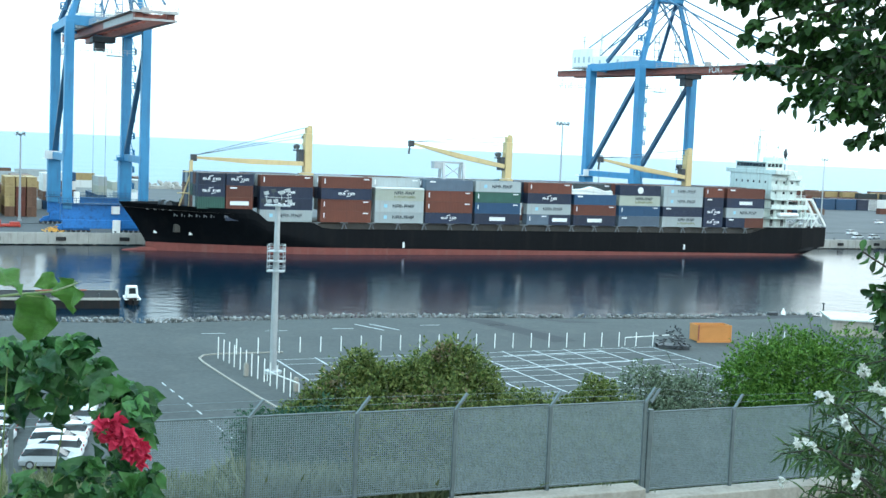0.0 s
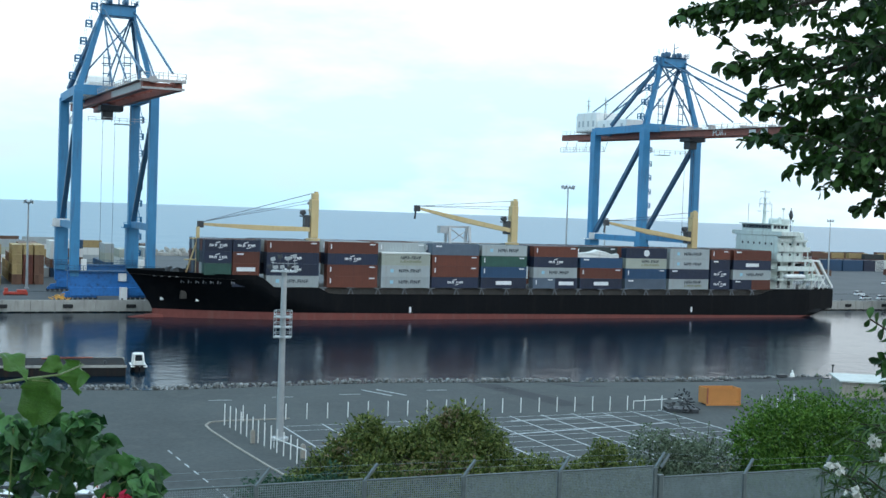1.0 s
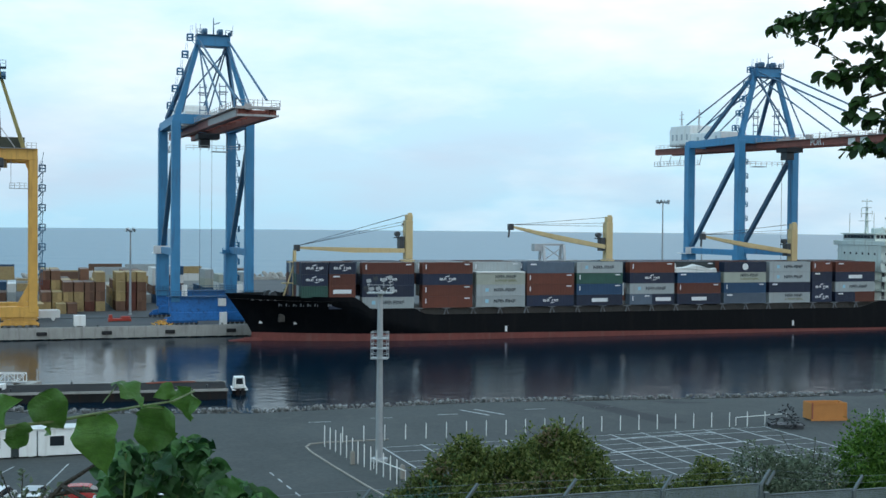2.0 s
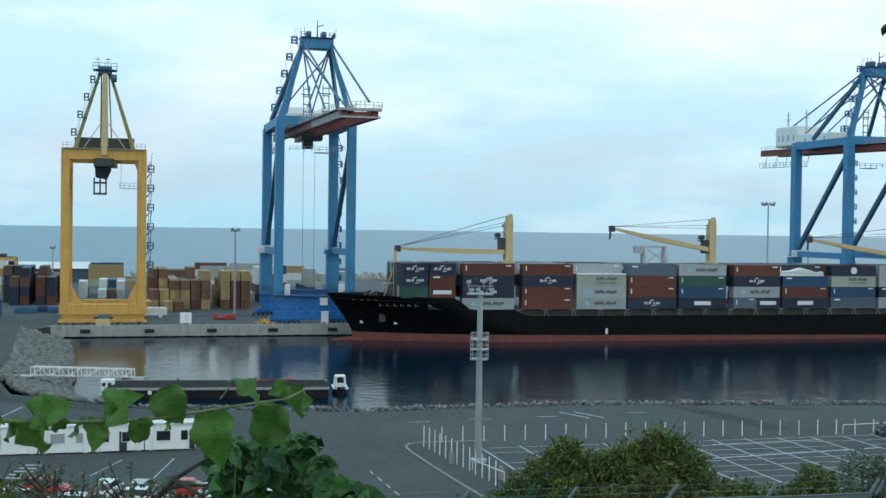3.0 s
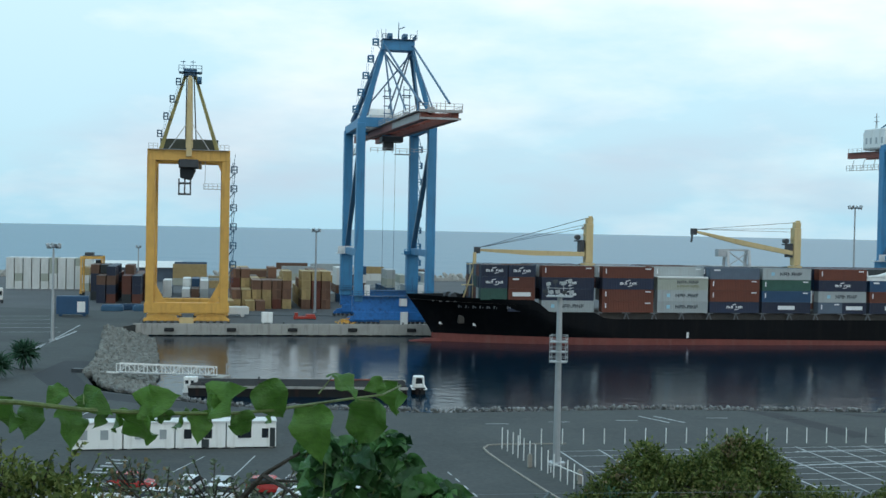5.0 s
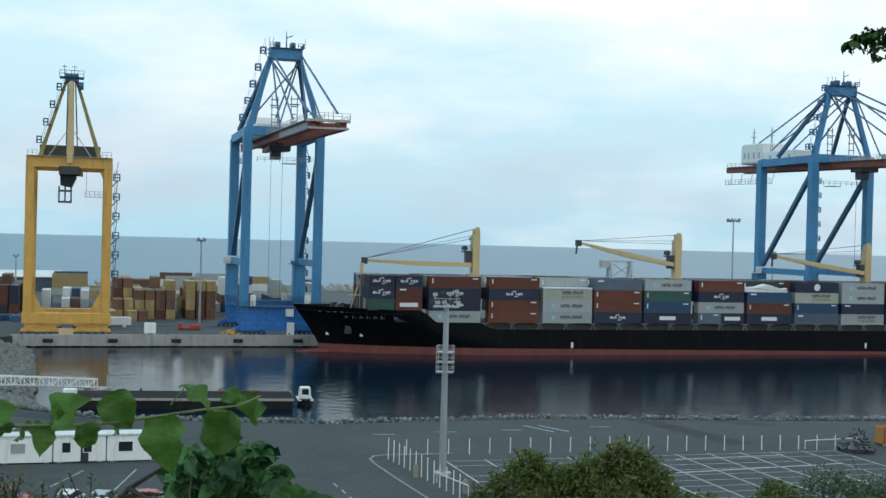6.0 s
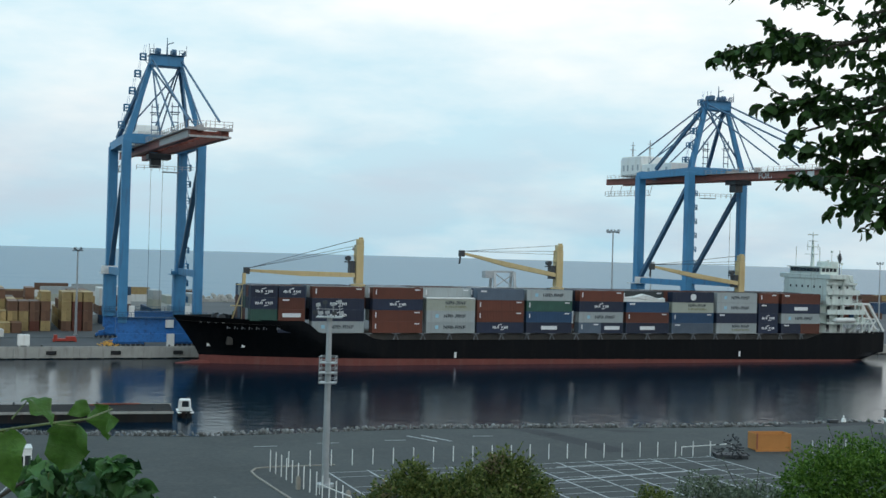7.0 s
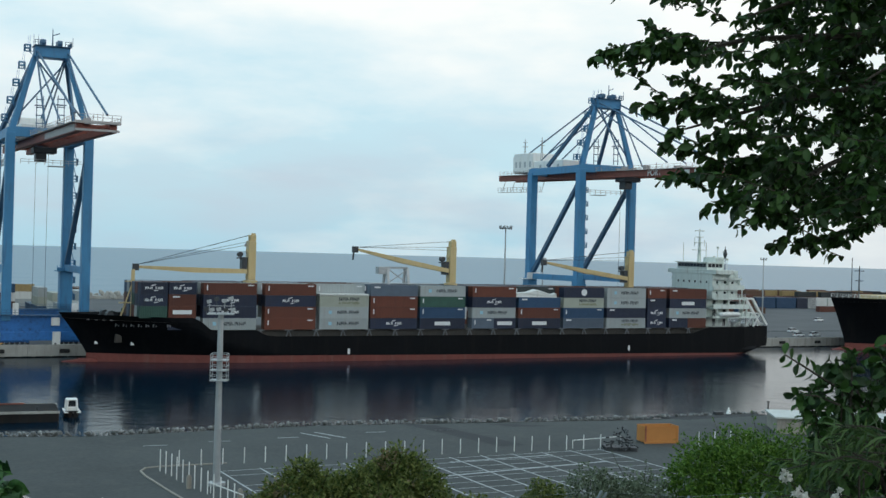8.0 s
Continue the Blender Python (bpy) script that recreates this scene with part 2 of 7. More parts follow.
def water_mat(name, color, rough, waves):
    """Water with ripples at several sizes."""
    m = bpy.data.materials.new(name)
    m.use_nodes = True
    t = m.node_tree
    b = t.nodes["Principled BSDF"]
    b.inputs["Base Color"].default_value = (*color, 1)
    b.inputs["Roughness"].default_value, b.inputs["IOR"].default_value = rough, 1.24
    b.inputs["Specular IOR Level"].default_value = 0.16
    co, prev = t.nodes.new("ShaderNodeTexCoord"), None
    for sc, st, dist in waves:
        nz, bp = t.nodes.new("ShaderNodeTexNoise"), t.nodes.new("ShaderNodeBump")
        nz.inputs["Scale"].default_value, nz.inputs["Detail"].default_value = sc, 4
        bp.inputs["Strength"].default_value, bp.inputs["Distance"].default_value = st, dist
        t.links.new(co.outputs["Object"], nz.inputs["Vector"]), t.links.new(nz.outputs[0], bp.inputs["Height"])
        if prev:
            t.links.new(prev.outputs[0], bp.inputs["Normal"])
        prev = bp
    t.links.new(prev.outputs[0], b.inputs["Normal"])
    return m


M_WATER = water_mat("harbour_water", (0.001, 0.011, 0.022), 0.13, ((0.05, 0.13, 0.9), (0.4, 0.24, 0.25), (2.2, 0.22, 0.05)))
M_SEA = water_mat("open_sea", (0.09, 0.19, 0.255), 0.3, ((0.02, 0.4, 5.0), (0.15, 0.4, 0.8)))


# ---- mesh helpers ----
def bx(bm, x0, x1, y0, y1, z0, z1):
    """A box between two corners."""
    v = [bm.verts.new(p) for p in ((x0, y0, z0), (x1, y0, z0), (x1, y1, z0), (x0, y1, z0), (x0, y0, z1), (x1, y0, z1), (x1, y1, z1), (x0, y1, z1))]
    for f in ((3, 2, 1, 0), (4, 5, 6, 7), (0, 1, 5, 4), (1, 2, 6, 5), (2, 3, 7, 6), (3, 0, 4, 7)):
        bm.faces.new([v[i] for i in f])
    return bm


def beam(bm, p, q, w, h=None, w2=None, h2=None):
    """A box beam from p to q, w wide and h high, tapering to w2 by h2."""
    p, q = Vector(p), Vector(q)
    h = w if h is None else h
    w2, h2 = (w if w2 is None else w2), (h if h2 is None else h2)
    d = (q - p).normalized()
    side = d.cross(Vector((0, 0, 1)))
    side = Vector((1, 0, 0)) if side.length < 0.02 else side.normalized()
    up = side.cross(d).normalized()
    v = []
    for c, a, b in ((p, w, h), (q, w2, h2)):
        for i, j in ((-1, -1), (1, -1), (1, 1), (-1, 1)):
            v.append(bm.verts.new(c + side * (i * a / 2) + up * (j * b / 2)))
    for f in ((0, 1, 2, 3), (7, 6, 5, 4), (0, 4, 5, 1), (1, 5, 6, 2), (2, 6, 7, 3), (3, 7, 4, 0)):
        bm.faces.new([v[i] for i in f])
    return bm


def rod(bm, p, q, r, n=7, r2=None):
    """A round bar from p to q."""
    p, q = Vector(p), Vector(q)
    r2 = r if r2 is None else r2
    d = (q - p).normalized()
    a = d.orthogonal().normalized()
    b = d.cross(a)
    rings = [[bm.verts.new(c + (a * math.cos(k * 2 * math.pi / n) + b * math.sin(k * 2 * math.pi / n)) * rr) for k in range(n)] for c, rr in ((p, r), (q, r2))]
    for k in range(n):
        bm.faces.new([rings[0][k], rings[0][(k + 1) % n], rings[1][(k + 1) % n], rings[1][k]])
    bm.faces.new(rings[0][::-1]), bm.faces.new(rings[1])
    return bm


def mesh_of(name, bm, material, bevel=0.0):
    if bevel:
        bmesh.ops.bevel(bm, geom=[e for e in bm.edges], offset=bevel, segments=1, affect="EDGES")
    bmesh.ops.recalc_face_normals(bm, faces=bm.faces)
    me = bpy.data.meshes.new(name)
    bm.to_mesh(me)
    bm.free()
    me.materials.append(material)
    return me


def part(name, bm, material, parent, label="", bevel=0.0):
    ob = new(name, mesh_of(name, bm, material, bevel))
    ob.parent = parent
    return tagged(ob, label)


def thing(name, m, label, category, group="", kind=""):
    ob = new(name)
    ob.empty_display_size = 0.2
    ob.matrix_basis = m
    return tagged(ob, label, category, group, kind)


def solid(name, bm, material, m, label, category, group="", kind="", bevel=0.0):
    ob = new(name, mesh_of(name, bm, material, bevel))
    ob.matrix_basis = m
    return tagged(ob, label, category, group, kind)


BM = bmesh.new
# The quay's own axes: s along the quay, o inland from the ship's near side, z up.
TURN = 23.5
ORIGIN = Vector((-7.11, 286.3, 0))
QUAY = Matrix.Translation(ORIGIN) @ pose(0, 0, 0, 0, 0, TURN)


def at(s, o, z=0.0, turn=0.0):
    return QUAY @ pose(s, o, z, 0, 0, turn)


def spot(s, o):
    return tuple((QUAY @ Vector((s, o, 0)))[:2])


LAND, QUAY_EDGE = 2.5, 20.6

# ---- water and ground ----
bm = BM()
bm.faces.new([bm.verts.new((*spot(s, o), 0.0)) for s, o in ((-700, -700), (700, -700), (700, 240), (-700, 240))])
solid("water", bm, M_WATER, pose(0, 0, 0), "calm dark blue harbour water", "water", kind="structure")
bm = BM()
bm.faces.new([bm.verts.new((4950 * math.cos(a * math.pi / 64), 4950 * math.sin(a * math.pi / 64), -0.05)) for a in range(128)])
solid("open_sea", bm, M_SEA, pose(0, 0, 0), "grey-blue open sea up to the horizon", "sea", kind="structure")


def slab(name, outline, z, depth, material, label, category):
    b = BM()
    top = [b.verts.new((x, y, z)) for x, y in outline]
    low = [b.verts.new((x, y, z - depth)) for x, y in outline]
    for tri in tessellate_polygon([[Vector((x, y, 0)) for x, y in outline]]):
        b.faces.new([top[i] for i in tri])
    for i in range(len(top)):
        j = (i + 1) % len(top)
        b.faces.new((top[i], low[i], low[j], top[j]))
    return solid(name, b, material, pose(0, 0, 0), label, category, kind="structure")


slab("ground", [(-900, 40), (500, 40), (500, 60), (120, 150), (61, 186), (38, 177), (-8, 165), (-35, 152), (-62, 148), (-84, 156), (-95, 172), (-101, 188), (-129, 244), spot(-123, 21.5), spot(-123, 60), spot(-400, 160), (-900, 200)],
     LAND, 6, M_ASPHALT, "grey worn asphalt of the ferry car park and road", "ground")
slab("yard", [spot(-122.9, QUAY_EDGE + 3), spot(330, QUAY_EDGE + 3), spot(330, 250), spot(-420, 250), spot(-420, 161), spot(-122.9, 60)],
     LAND - 0.004, 6, M_YARD, "grey asphalt container yard behind the quay", "ground")

# ---- quay ----
quay = thing("quay", at(0, QUAY_EDGE), "weathered concrete quay with black rubber fenders", "quay", kind="structure")
for k in range(-124, 330, 14):
    b = BM()
    bx(b, k + 0.02, k + 13.98, 0, 3.0, 0.2, LAND + 0.02)
    bx(b, k + 0.02, k + 13.98, 0.12, 0.7, LAND + 0.02, LAND + 0.28)
    part("quay_block", b, M_CONCRETE, quay, bevel=0.04)
    b = BM()
    for j in (1.5, 5.2, 8.8, 12.5):
        rod(b, (k + j, 1.4, -3), (k + j, 1.4, 0.8), 0.4, 8)
    part("quay_pile", b, M_CONCRETE, quay)
# added black sheet stands in for the shaded void behind the piles
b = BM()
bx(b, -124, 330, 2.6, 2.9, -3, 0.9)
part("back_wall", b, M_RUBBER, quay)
for k in range(-116, 320, 14):
    b = BM()
    bx(b, k - 1.1, k + 1.1, -0.45, 0.0, 1.0, 1.85)
    part("fender", b, M_RUBBER, quay, "black rubber fender", bevel=0.12)
b = BM()
for k in range(-118, 320, 14):
    rod(b, (k, 0.45, LAND + 0.2), (k, 0.45, LAND + 0.55), 0.18, 8)
    rod(b, (k, 0.45, LAND + 0.55), (k, 0.45, LAND + 0.65), 0.3, 8)
part("bollard", b, M_DARKSTEEL, quay)
for o in (23.4, 49.6):
    b = BM()
    bx(b, -120, 320, o - QUAY_EDGE - 0.08, o - QUAY_EDGE + 0.08, LAND, LAND + 0.1)
    part("crane_rail", b, M_DARKSTEEL, quay)


# ---- ships ----
BEAM = 20.0


def deck_height(s):
    if s < -36:
        return 10.1 + 0.6 * max(0.0, (-s - 40) / 22)
    if s < -31.5:
        k = (s + 36) / 4.5
        return 10.1 - 2.8 * (3 * k * k - 2 * k ** 3)
    if s < -21.5:
        return 7.3
    if s < -18.5:
        k = (s + 21.5) / 3
        return 7.3 - 1.4 * (3 * k * k - 2 * k ** 3)
    if s < 100:
        return 5.9
    k = min(1.0, (s - 100) / 6)
    return 5.9 + 1.7 * k


def stem(k):
    return -57.2 - 6.0 * k ** 1.15


def sternpost(z):
    return 123.4 + 4.3 * min(1, max(0, z / 2.4)) ** 0.6


def breadth(s, k, z):
    """Half breadth at the height fraction k and height z."""
    ent = max(0.0, (s - stem(k)) / (44 - 21 * k))
    low = 1 - min(1, max(0, z / 2.2))
    run = max(0.0, (sternpost(z) - s) / (2 + 7 * low))
    a = 1 - (1 - min(1, ent)) ** 2.1
    r = (1 - 0.24 * (1 - low)) * (1 - (1 - min(1, run)) ** 2.2) + 0.24 * (1 - low) * min(1, max(0, (sternpost(z) - s) / 9)) if run < 1 else 1
    if z > 2.2:
        r = 0.8 + 0.2 * min(1, (127.7 - s) / 10)
    return BEAM / 2 * a * r


def half_breadth(s, z, top):
    return breadth(s, min(1.0, max(0.0, (z - boot(s)) / max(top - boot(s), 1))), z)


def boot(s):
    return 1.9 - 0.008 * (s + 60)


def hull_strip(levels, tops, n=110):
    """Lofts both sides of the hull between the height fractions given; each level is a fraction and a height along s."""
    b = BM()
    us = [0.5 - 0.5 * math.cos(math.pi * i / n) for i in range(n + 1)]
    edges = []
    for side in (-1, 1):
        grid = []
        for u in us:
            row = []
            for k, lv in levels:
                z_end = lv(120.0)
                s = stem(k) + (sternpost(z_end) - stem(k)) * u
                z = lv(s)
                row.append(b.verts.new((s, BEAM / 2 + side * breadth(s, k, z), z)))
            grid.append(row)
        for i in range(n):
            for j in range(len(levels) - 1):
                b.faces.new((grid[i][j], grid[i + 1][j], grid[i + 1][j + 1], grid[i][j + 1]))
        edges.append(grid[-1])
    for j in range(len(levels) - 1):
        b.faces.new((edges[0][j], edges[0][j + 1], edges[1][j + 1], edges[1][j]))
    bmesh.ops.remove_doubles(b, verts=b.verts, dist=0.004)
    return b


def build_hull(parent, tops):
    lv = lambda k: (lambda s: boot(s) + (tops(s) - boot(s)) * k)
    part("hull", hull_strip([(k / 8, lv(k / 8)) for k in range(9)], tops), M_BLACKHULL, parent, "black steel hull side")
    part("boot_topping", hull_strip([(0, lambda s: -3.0), (0, lambda s: -1.0), (0, lambda s: 0.0), (0, lambda s: boot(s) * 0.5), (0, boot)], tops), M_REDHULL, parent, "faded red band along the waterline")
    b = BM()
    ss = [-62.8 + i * 1.58 for i in range(120)]
    rows = []
    for s in ss:
        w = half_breadth(s, tops(s), tops(s))
        if w > 0.05:
            z = tops(s) - (1.1 if s < -22 or s > 104 else 0.15)
            rows.append((b.verts.new((s, BEAM / 2 - w + 0.05, z)), b.verts.new((s, BEAM / 2 + w - 0.05, z))))
    for p, q in zip(rows, rows[1:]):
        b.faces.new((p[0], q[0], q[1], p[1]))
    part("deck", b, M_DECK, parent)
    b = BM()
    path = [(-55, 2.0), (-59, 1.7), (-62.4, 1.15), (-63.8, 0.4)]
    for (s, r), (s2, r2) in zip(path, path[1:]):
        rod(b, (s, BEAM / 2, -1.15), (s2, BEAM / 2, -1.0), r, 14, r2)
    part("bulbous_bow", b, M_REDHULL, parent, "faded red bulb at the waterline")


def rail_run(b, pts, h=1.1, r=0.04, posts=1.8, bars=3):
    """A handrail along a run of points."""
    for p, q in zip(pts, pts[1:]):
        p, q = Vector(p), Vector(q)
        n = max(1, int((q - p).length / posts))
        for k in range(n + 1):
            c = p.lerp(q, k / n)
            beam(b, c, c + Vector((0, 0, h)), r * 2)
        for j in range(1, bars + 1):
            up = Vector((0, 0, h * j / bars))
            beam(b, p + up, q + up, r * 1.6)
    return b


ship = thing("container_ship", at(0, 0), "loaded black container ship with cream deck cranes at the quay", "ship")
build_hull(ship, deck_height)
# bulwark plate round the forecastle and poop, coaming along the holds
b = BM()
bx(b, -33.9, 106, 1.6, BEAM - 1.6, 5.7, 7.25)
part("hatch_coaming", b, M_DECK, ship, "rust-brown hatch coaming and covers")
for k, s in enumerate([-20.6 + 6.65 * i for i in range(19)]):
    b = BM()
    beam(b, (s - 0.6, 0.35, 5.8), (s, 0.5, 7.35), 0.22)
    beam(b, (s + 0.6, 0.35, 5.8), (s, 0.5, 7.35), 0.22)
    bx(b, s - 0.9, s + 0.9, 0.25, 0.75, 7.2, 7.36)
    part("lashing_stanchion", b, M_NAME, ship)
b = BM()
rail_run(b, [(-16, 0.15, 5.85), (101, 0.15, 5.85)], 1.0, 0.03, 2.2, 2)
part("handrail", b, M_DARKSTEEL, ship)
b = BM()
rail_run(b, [(107, 0.6, 7.5), (125.5, 1.6, 7.5), (126.2, 4, 7.5), (126.2, 16, 7.5)], 1.1, 0.04, 1.6, 3)
part("handrail", b, M_SHIPWHITE, ship)
# two white draught marks and bars for the bow's writing
for s, z, w, h in ((0.75, 2.3, 0.55, 1.3), (79.6, 2.2, 0.55, 1.3)):
    b = BM()
    w_ = BEAM / 2 - half_breadth(s, z, 5.9)
    bx(b, s - w / 2, s + w / 2, w_ - 0.05, w_ + 0.02, z - h / 2, z + h / 2)
    part("hull_mark", b, M_INKWHITE, ship)
b = BM()
for k in range(7):
    s = -51.8 + k * 1.5
    if k == 6:
        s += 1.4
    z = 8.3
    w_ = BEAM / 2 - half_breadth(s, z, deck_height(s))
    bx(b, s - 0.42, s - 0.2, w_ - 0.1, w_ + 0.3, z - 0.33, z + 0.33), bx(b, s + 0.2, s + 0.36, w_ - 0.1, w_ + 0.3, z - 0.33, z + 0.33), bx(b, s - 0.2, s + 0.2, w_ - 0.08, w_ + 0.3, z - 0.08 + 0.2 * (k % 2), z + 0.1 + 0.2 * (k % 2))
tagged(part("name_bar", b, M_NAME, ship, "pale bars where the ship's name stands"), kind="stuff")
b = BM()
for k in range(4):
    s = -57.5 + k * 1.5
    w_ = BEAM / 2 - half_breadth(s, 9.4, deck_height(s))
    bx(b, s - 0.3, s + 0.3, w_ - 0.08, w_ + 0.3, 9.25, 9.42)
part("mooring_chock", b, M_STEEL, ship)
for s, z in ((-55.4, 4.2), (-48.2, 4.1)):
    b = BM()
    w_ = BEAM / 2 - half_breadth(s, z, 10.4)
    bx(b, s - 0.35, s + 0.35, w_ - 0.1, w_ + 0.3, z - 0.3, z + 0.3)
    part("thruster_mark", b, M_INKWHITE, ship)
b = BM()
w_ = BEAM / 2 - half_breadth(-51, 5.2, 10.4)
bx(b, -51.9, -50.5, w_ - 0.5, w_ + 1.0, 4.3, 6.2)
part("anchor", b, M_DECK, ship, "rusty anchor in its hawse pipe", bevel=0.15)
# forecastle: mast, windlass, breakwater
b = BM()
beam(b, (-47.6, 9.2, 9.5), (-47.6, 9.2, 20.3), 0.7)
beam(b, (-47.6, 11.6, 9.5), (-47.6, 9.9, 18.5), 0.35)
beam(b, (-50.2, 9.2, 9.5), (-47.8, 9.2, 17.0), 0.3)
bx(b, -50.4, -46.6, 8.4, 10.0, 12.8, 13.0)
bx(b, -49.3, -46.6, 8.6, 10.2, 17.6, 17.75)
part("jib_rest", b, M_SHIPYELLOW, ship, "cream steel post that carries the crane jib")
for s, o in ((-53, 7), (-53, 13)):
    b = BM()
    rod(b, (s, o - 1.2, 10.4), (s, o + 1.2, 10.4), 0.8, 10)
    bx(b, s - 1, s + 1, o - 1.5, o + 1.5, 9.2, 10.0)
    part("windlass", b, M_DARKSTEEL, ship)
b = BM()
bx(b, -51.2, -51.0, 6, 14, 9.3, 10.9)
part("breakwater", b, M_BLACKHULL, ship)


def deck_crane(s, jib_end, jib_z0, drop=0.0):
    """A pedestal crane: pedestal, housing, jib, hoist ropes."""
    b = BM()
    rod(b, (s, 10.2, 5.8), (s, 10.2, 17.4), 1.25, 14)
    rod(b, (s, 10.2, 17.4), (s, 10.2, 18.2), 1.7, 14)
    ped = part("crane_pedestal", b, M_SHIPYELLOW, ship, "cream deck crane pedestal")
    b = BM()
    bx(b, s - 0.85, s + 0.95, 9.1, 11.3, 18.3, 27.4)
    bx(b, s - 0.5, s + 0.95, 9.3, 11.1, 27.4, 28.8)
    bx(b, s - 1.05, s - 0.85, 9.4, 11.0, 24.4, 25.2)
    bx(b, s + 0.1, s + 0.9, 9.6, 10.8, 28.8, 29.2)
    tower = part("crane_tower", b, M_SHIPYELLOW, ship, "cream deck crane housing", bevel=0.12)
    b = BM()
    bx(b, s - 2.3, s - 1.15, 9.2, 11.2, 20.3, 23.6)
    part("crane_cab", b, M_DARKSTEEL, tower)
    b = BM()
    mid = ((s - 1.2 + jib_end[0]) / 2, (jib_z0 + jib_end[1]) / 2)
    for o in (9.3, 11.1):
        beam(b, (s - 1.1, o, jib_z0), (mid[0], o, mid[1] - 0.2), 0.5, 1.0, 0.5, 1.15)
        beam(b, (mid[0], o, mid[1] - 0.2), (jib_end[0], 10.2, jib_end[1]), 0.5, 1.15, 0.4, 0.55)
    for k in range(1, 8):
        c = k / 8
        beam(b, (s - 1.1 + (jib_end[0] - s + 1.1) * c, 9.3, jib_z0 + (jib_end[1] - jib_z0) * c), (s - 1.1 + (jib_end[0] - s + 1.1) * c, 11.1, jib_z0 + (jib_end[1] - jib_z0) * c), 0.25)
    jib = part("crane_jib", b, M_SHIPYELLOW, ship, "cream crane jib lying in its rest")
    b = BM()
    bx(b, jib_end[0] - 1.0, jib_end[0] + 0.3, 9.7, 10.7, jib_end[1] - 0.8, jib_end[1] + 0.7)
    beam(b, (jib_end[0] - 0.7, 10.2, jib_end[1] - 0.7), (jib_end[0] - 0.9, 10.2, jib_end[1] - 2.6), 0.35)
    part("jib_head", b, M_DARKSTEEL, jib)
    b = BM()
    for dz, o in ((28.6, 9.8), (28.6, 10.6), (27.2, 9.8), (26.4, 10.6)):
        beam(b, (s - 0.8, o, dz), (jib_end[0], 10.2, jib_end[1] + 0.5), 0.09)
    part("hoist_rope", b, M_DARKSTEEL, tower)
    b = BM()
    rod(b, (s - 2.6, 9.5, 24.2), (s - 2.6, 10.9, 24.2), 0.6, 10), bx(b, s - 3.2, s - 1.0, 9.4, 11.0, 23.2, 23.5)
    part("rope_drum", b, M_DARKSTEEL, tower)
    for o in (ped, tower, jib, *tower.children, *jib.children):
        for v in o.data.vertices:
            if v.co.z > 6:
                v.co.z -= drop


deck_crane(-20.3, (-46.5, 20.9), 20.3)
deck_crane(32.0, (6.2, 26.1), 21.3)
deck_crane(86.2, (59.5, 25.3), 21.4, 1.3)
b = BM()
for s in (14.2, 19.6):
    beam(b, (s, 8.4, 15), (s, 9.4, 21.8), 0.6)
    beam(b, (s, 12.0, 15), (s, 11.0, 21.8), 0.6)
beam(b, (14.0, 10.2, 21.8), (19.8, 10.2, 21.8), 0.7, 0.5)
beam(b, (14.2, 9.2, 18.0), (19.6, 9.2, 21.5), 0.25)
beam(b, (14.2, 9.2, 21.5), (19.6, 9.2, 18.0), 0.25)
bx(b, 11.8, 14.0, 9.2, 11.2, 20.2, 22.0)
bx(b, 10.5, 22.0, 8.5, 12, 17.9, 18.05)
part("jib_rest", b, M_STEEL, ship, "grey steel frame that carries a crane jib")

# the white accommodation block
b = BM()
bx(b, 107.2, 116.0, 1.0, BEAM - 1.0, 15.2, 22.9), bx(b, 107.2, 115.2, 3.6, BEAM - 3.6, 7.4, 15.2)
house = new("superstructure", mesh_of("superstructure", b, M_HOUSE, 0.08))
house.parent = ship
tagged(house, "white accommodation block with dark bridge windows")
for z, x1 in ((9.9, 122.0), (12.5, 119.6), (15.0, 118.6), (17.7, 117.8), (20.4, 116.9)):
    b = BM()
    bx(b, 107.25, x1, 0.3, BEAM - 0.3, z, z + 0.25)
    bx(b, 107.25, x1, 0.3, 0.42, z + 0.25, z + (1.2 if z in (12.5, 17.7) else 0.5))
    part("house_deck", b, M_HOUSE, house)
    b = BM()
    rail_run(b, [(107.3, 0.4, z + 0.2), (x1 - 0.2, 0.4, z + 0.2), (x1 - 0.2, BEAM - 0.4, z + 0.2)], 1.05, 0.035, 1.3, 3)
    part("handrail", b, M_HOUSE, house)
    for k, x in enumerate((109.0, 112.6, x1 - 0.5)):
        b = BM()
        beam(b, (x, 0.7, z - 2.3), (x, 0.7, z), 0.22)
        part("pillar", b, M_HOUSE, house)
b = BM()
bx(b, 107.0, 113.0, -0.8, BEAM + 0.8, 21.9, 23.1)
part("bridge_wing", b, M_HOUSE, house, bevel=0.06)
for o in (-0.4, BEAM + 0.4):
    b = BM()
    beam(b, (112.0, o, 21.9), (112.0, 1.1 if o < 0 else BEAM - 1.1, 18.4), 0.35), beam(b, (114.5, 1.0 if o < 0 else BEAM - 1.0, 22.9), (117.2, 1.0 if o < 0 else BEAM - 1.0, 18.0), 0.5)
    part("wing_strut", b, M_HOUSE, house)
b = BM()
bx(b, 107.1, 112.6, 3.4, BEAM - 3.4, 23.0, 24.9)
wheelhouse = part("wheelhouse", b, M_HOUSE, house, bevel=0.06)
b = BM()
bx(b, 106.7, 113.2, 2.8, BEAM - 2.8, 24.9, 25.15)
part("wheelhouse_roof", b, M_HOUSE, wheelhouse)
for k in range(9):
    b = BM()
    o = 3.8 + k * 1.38
    bx(b, 107.02, 107.12, o, o + 1.2, 23.75, 24.7)
    part("window", b, M_GLASS, wheelhouse)
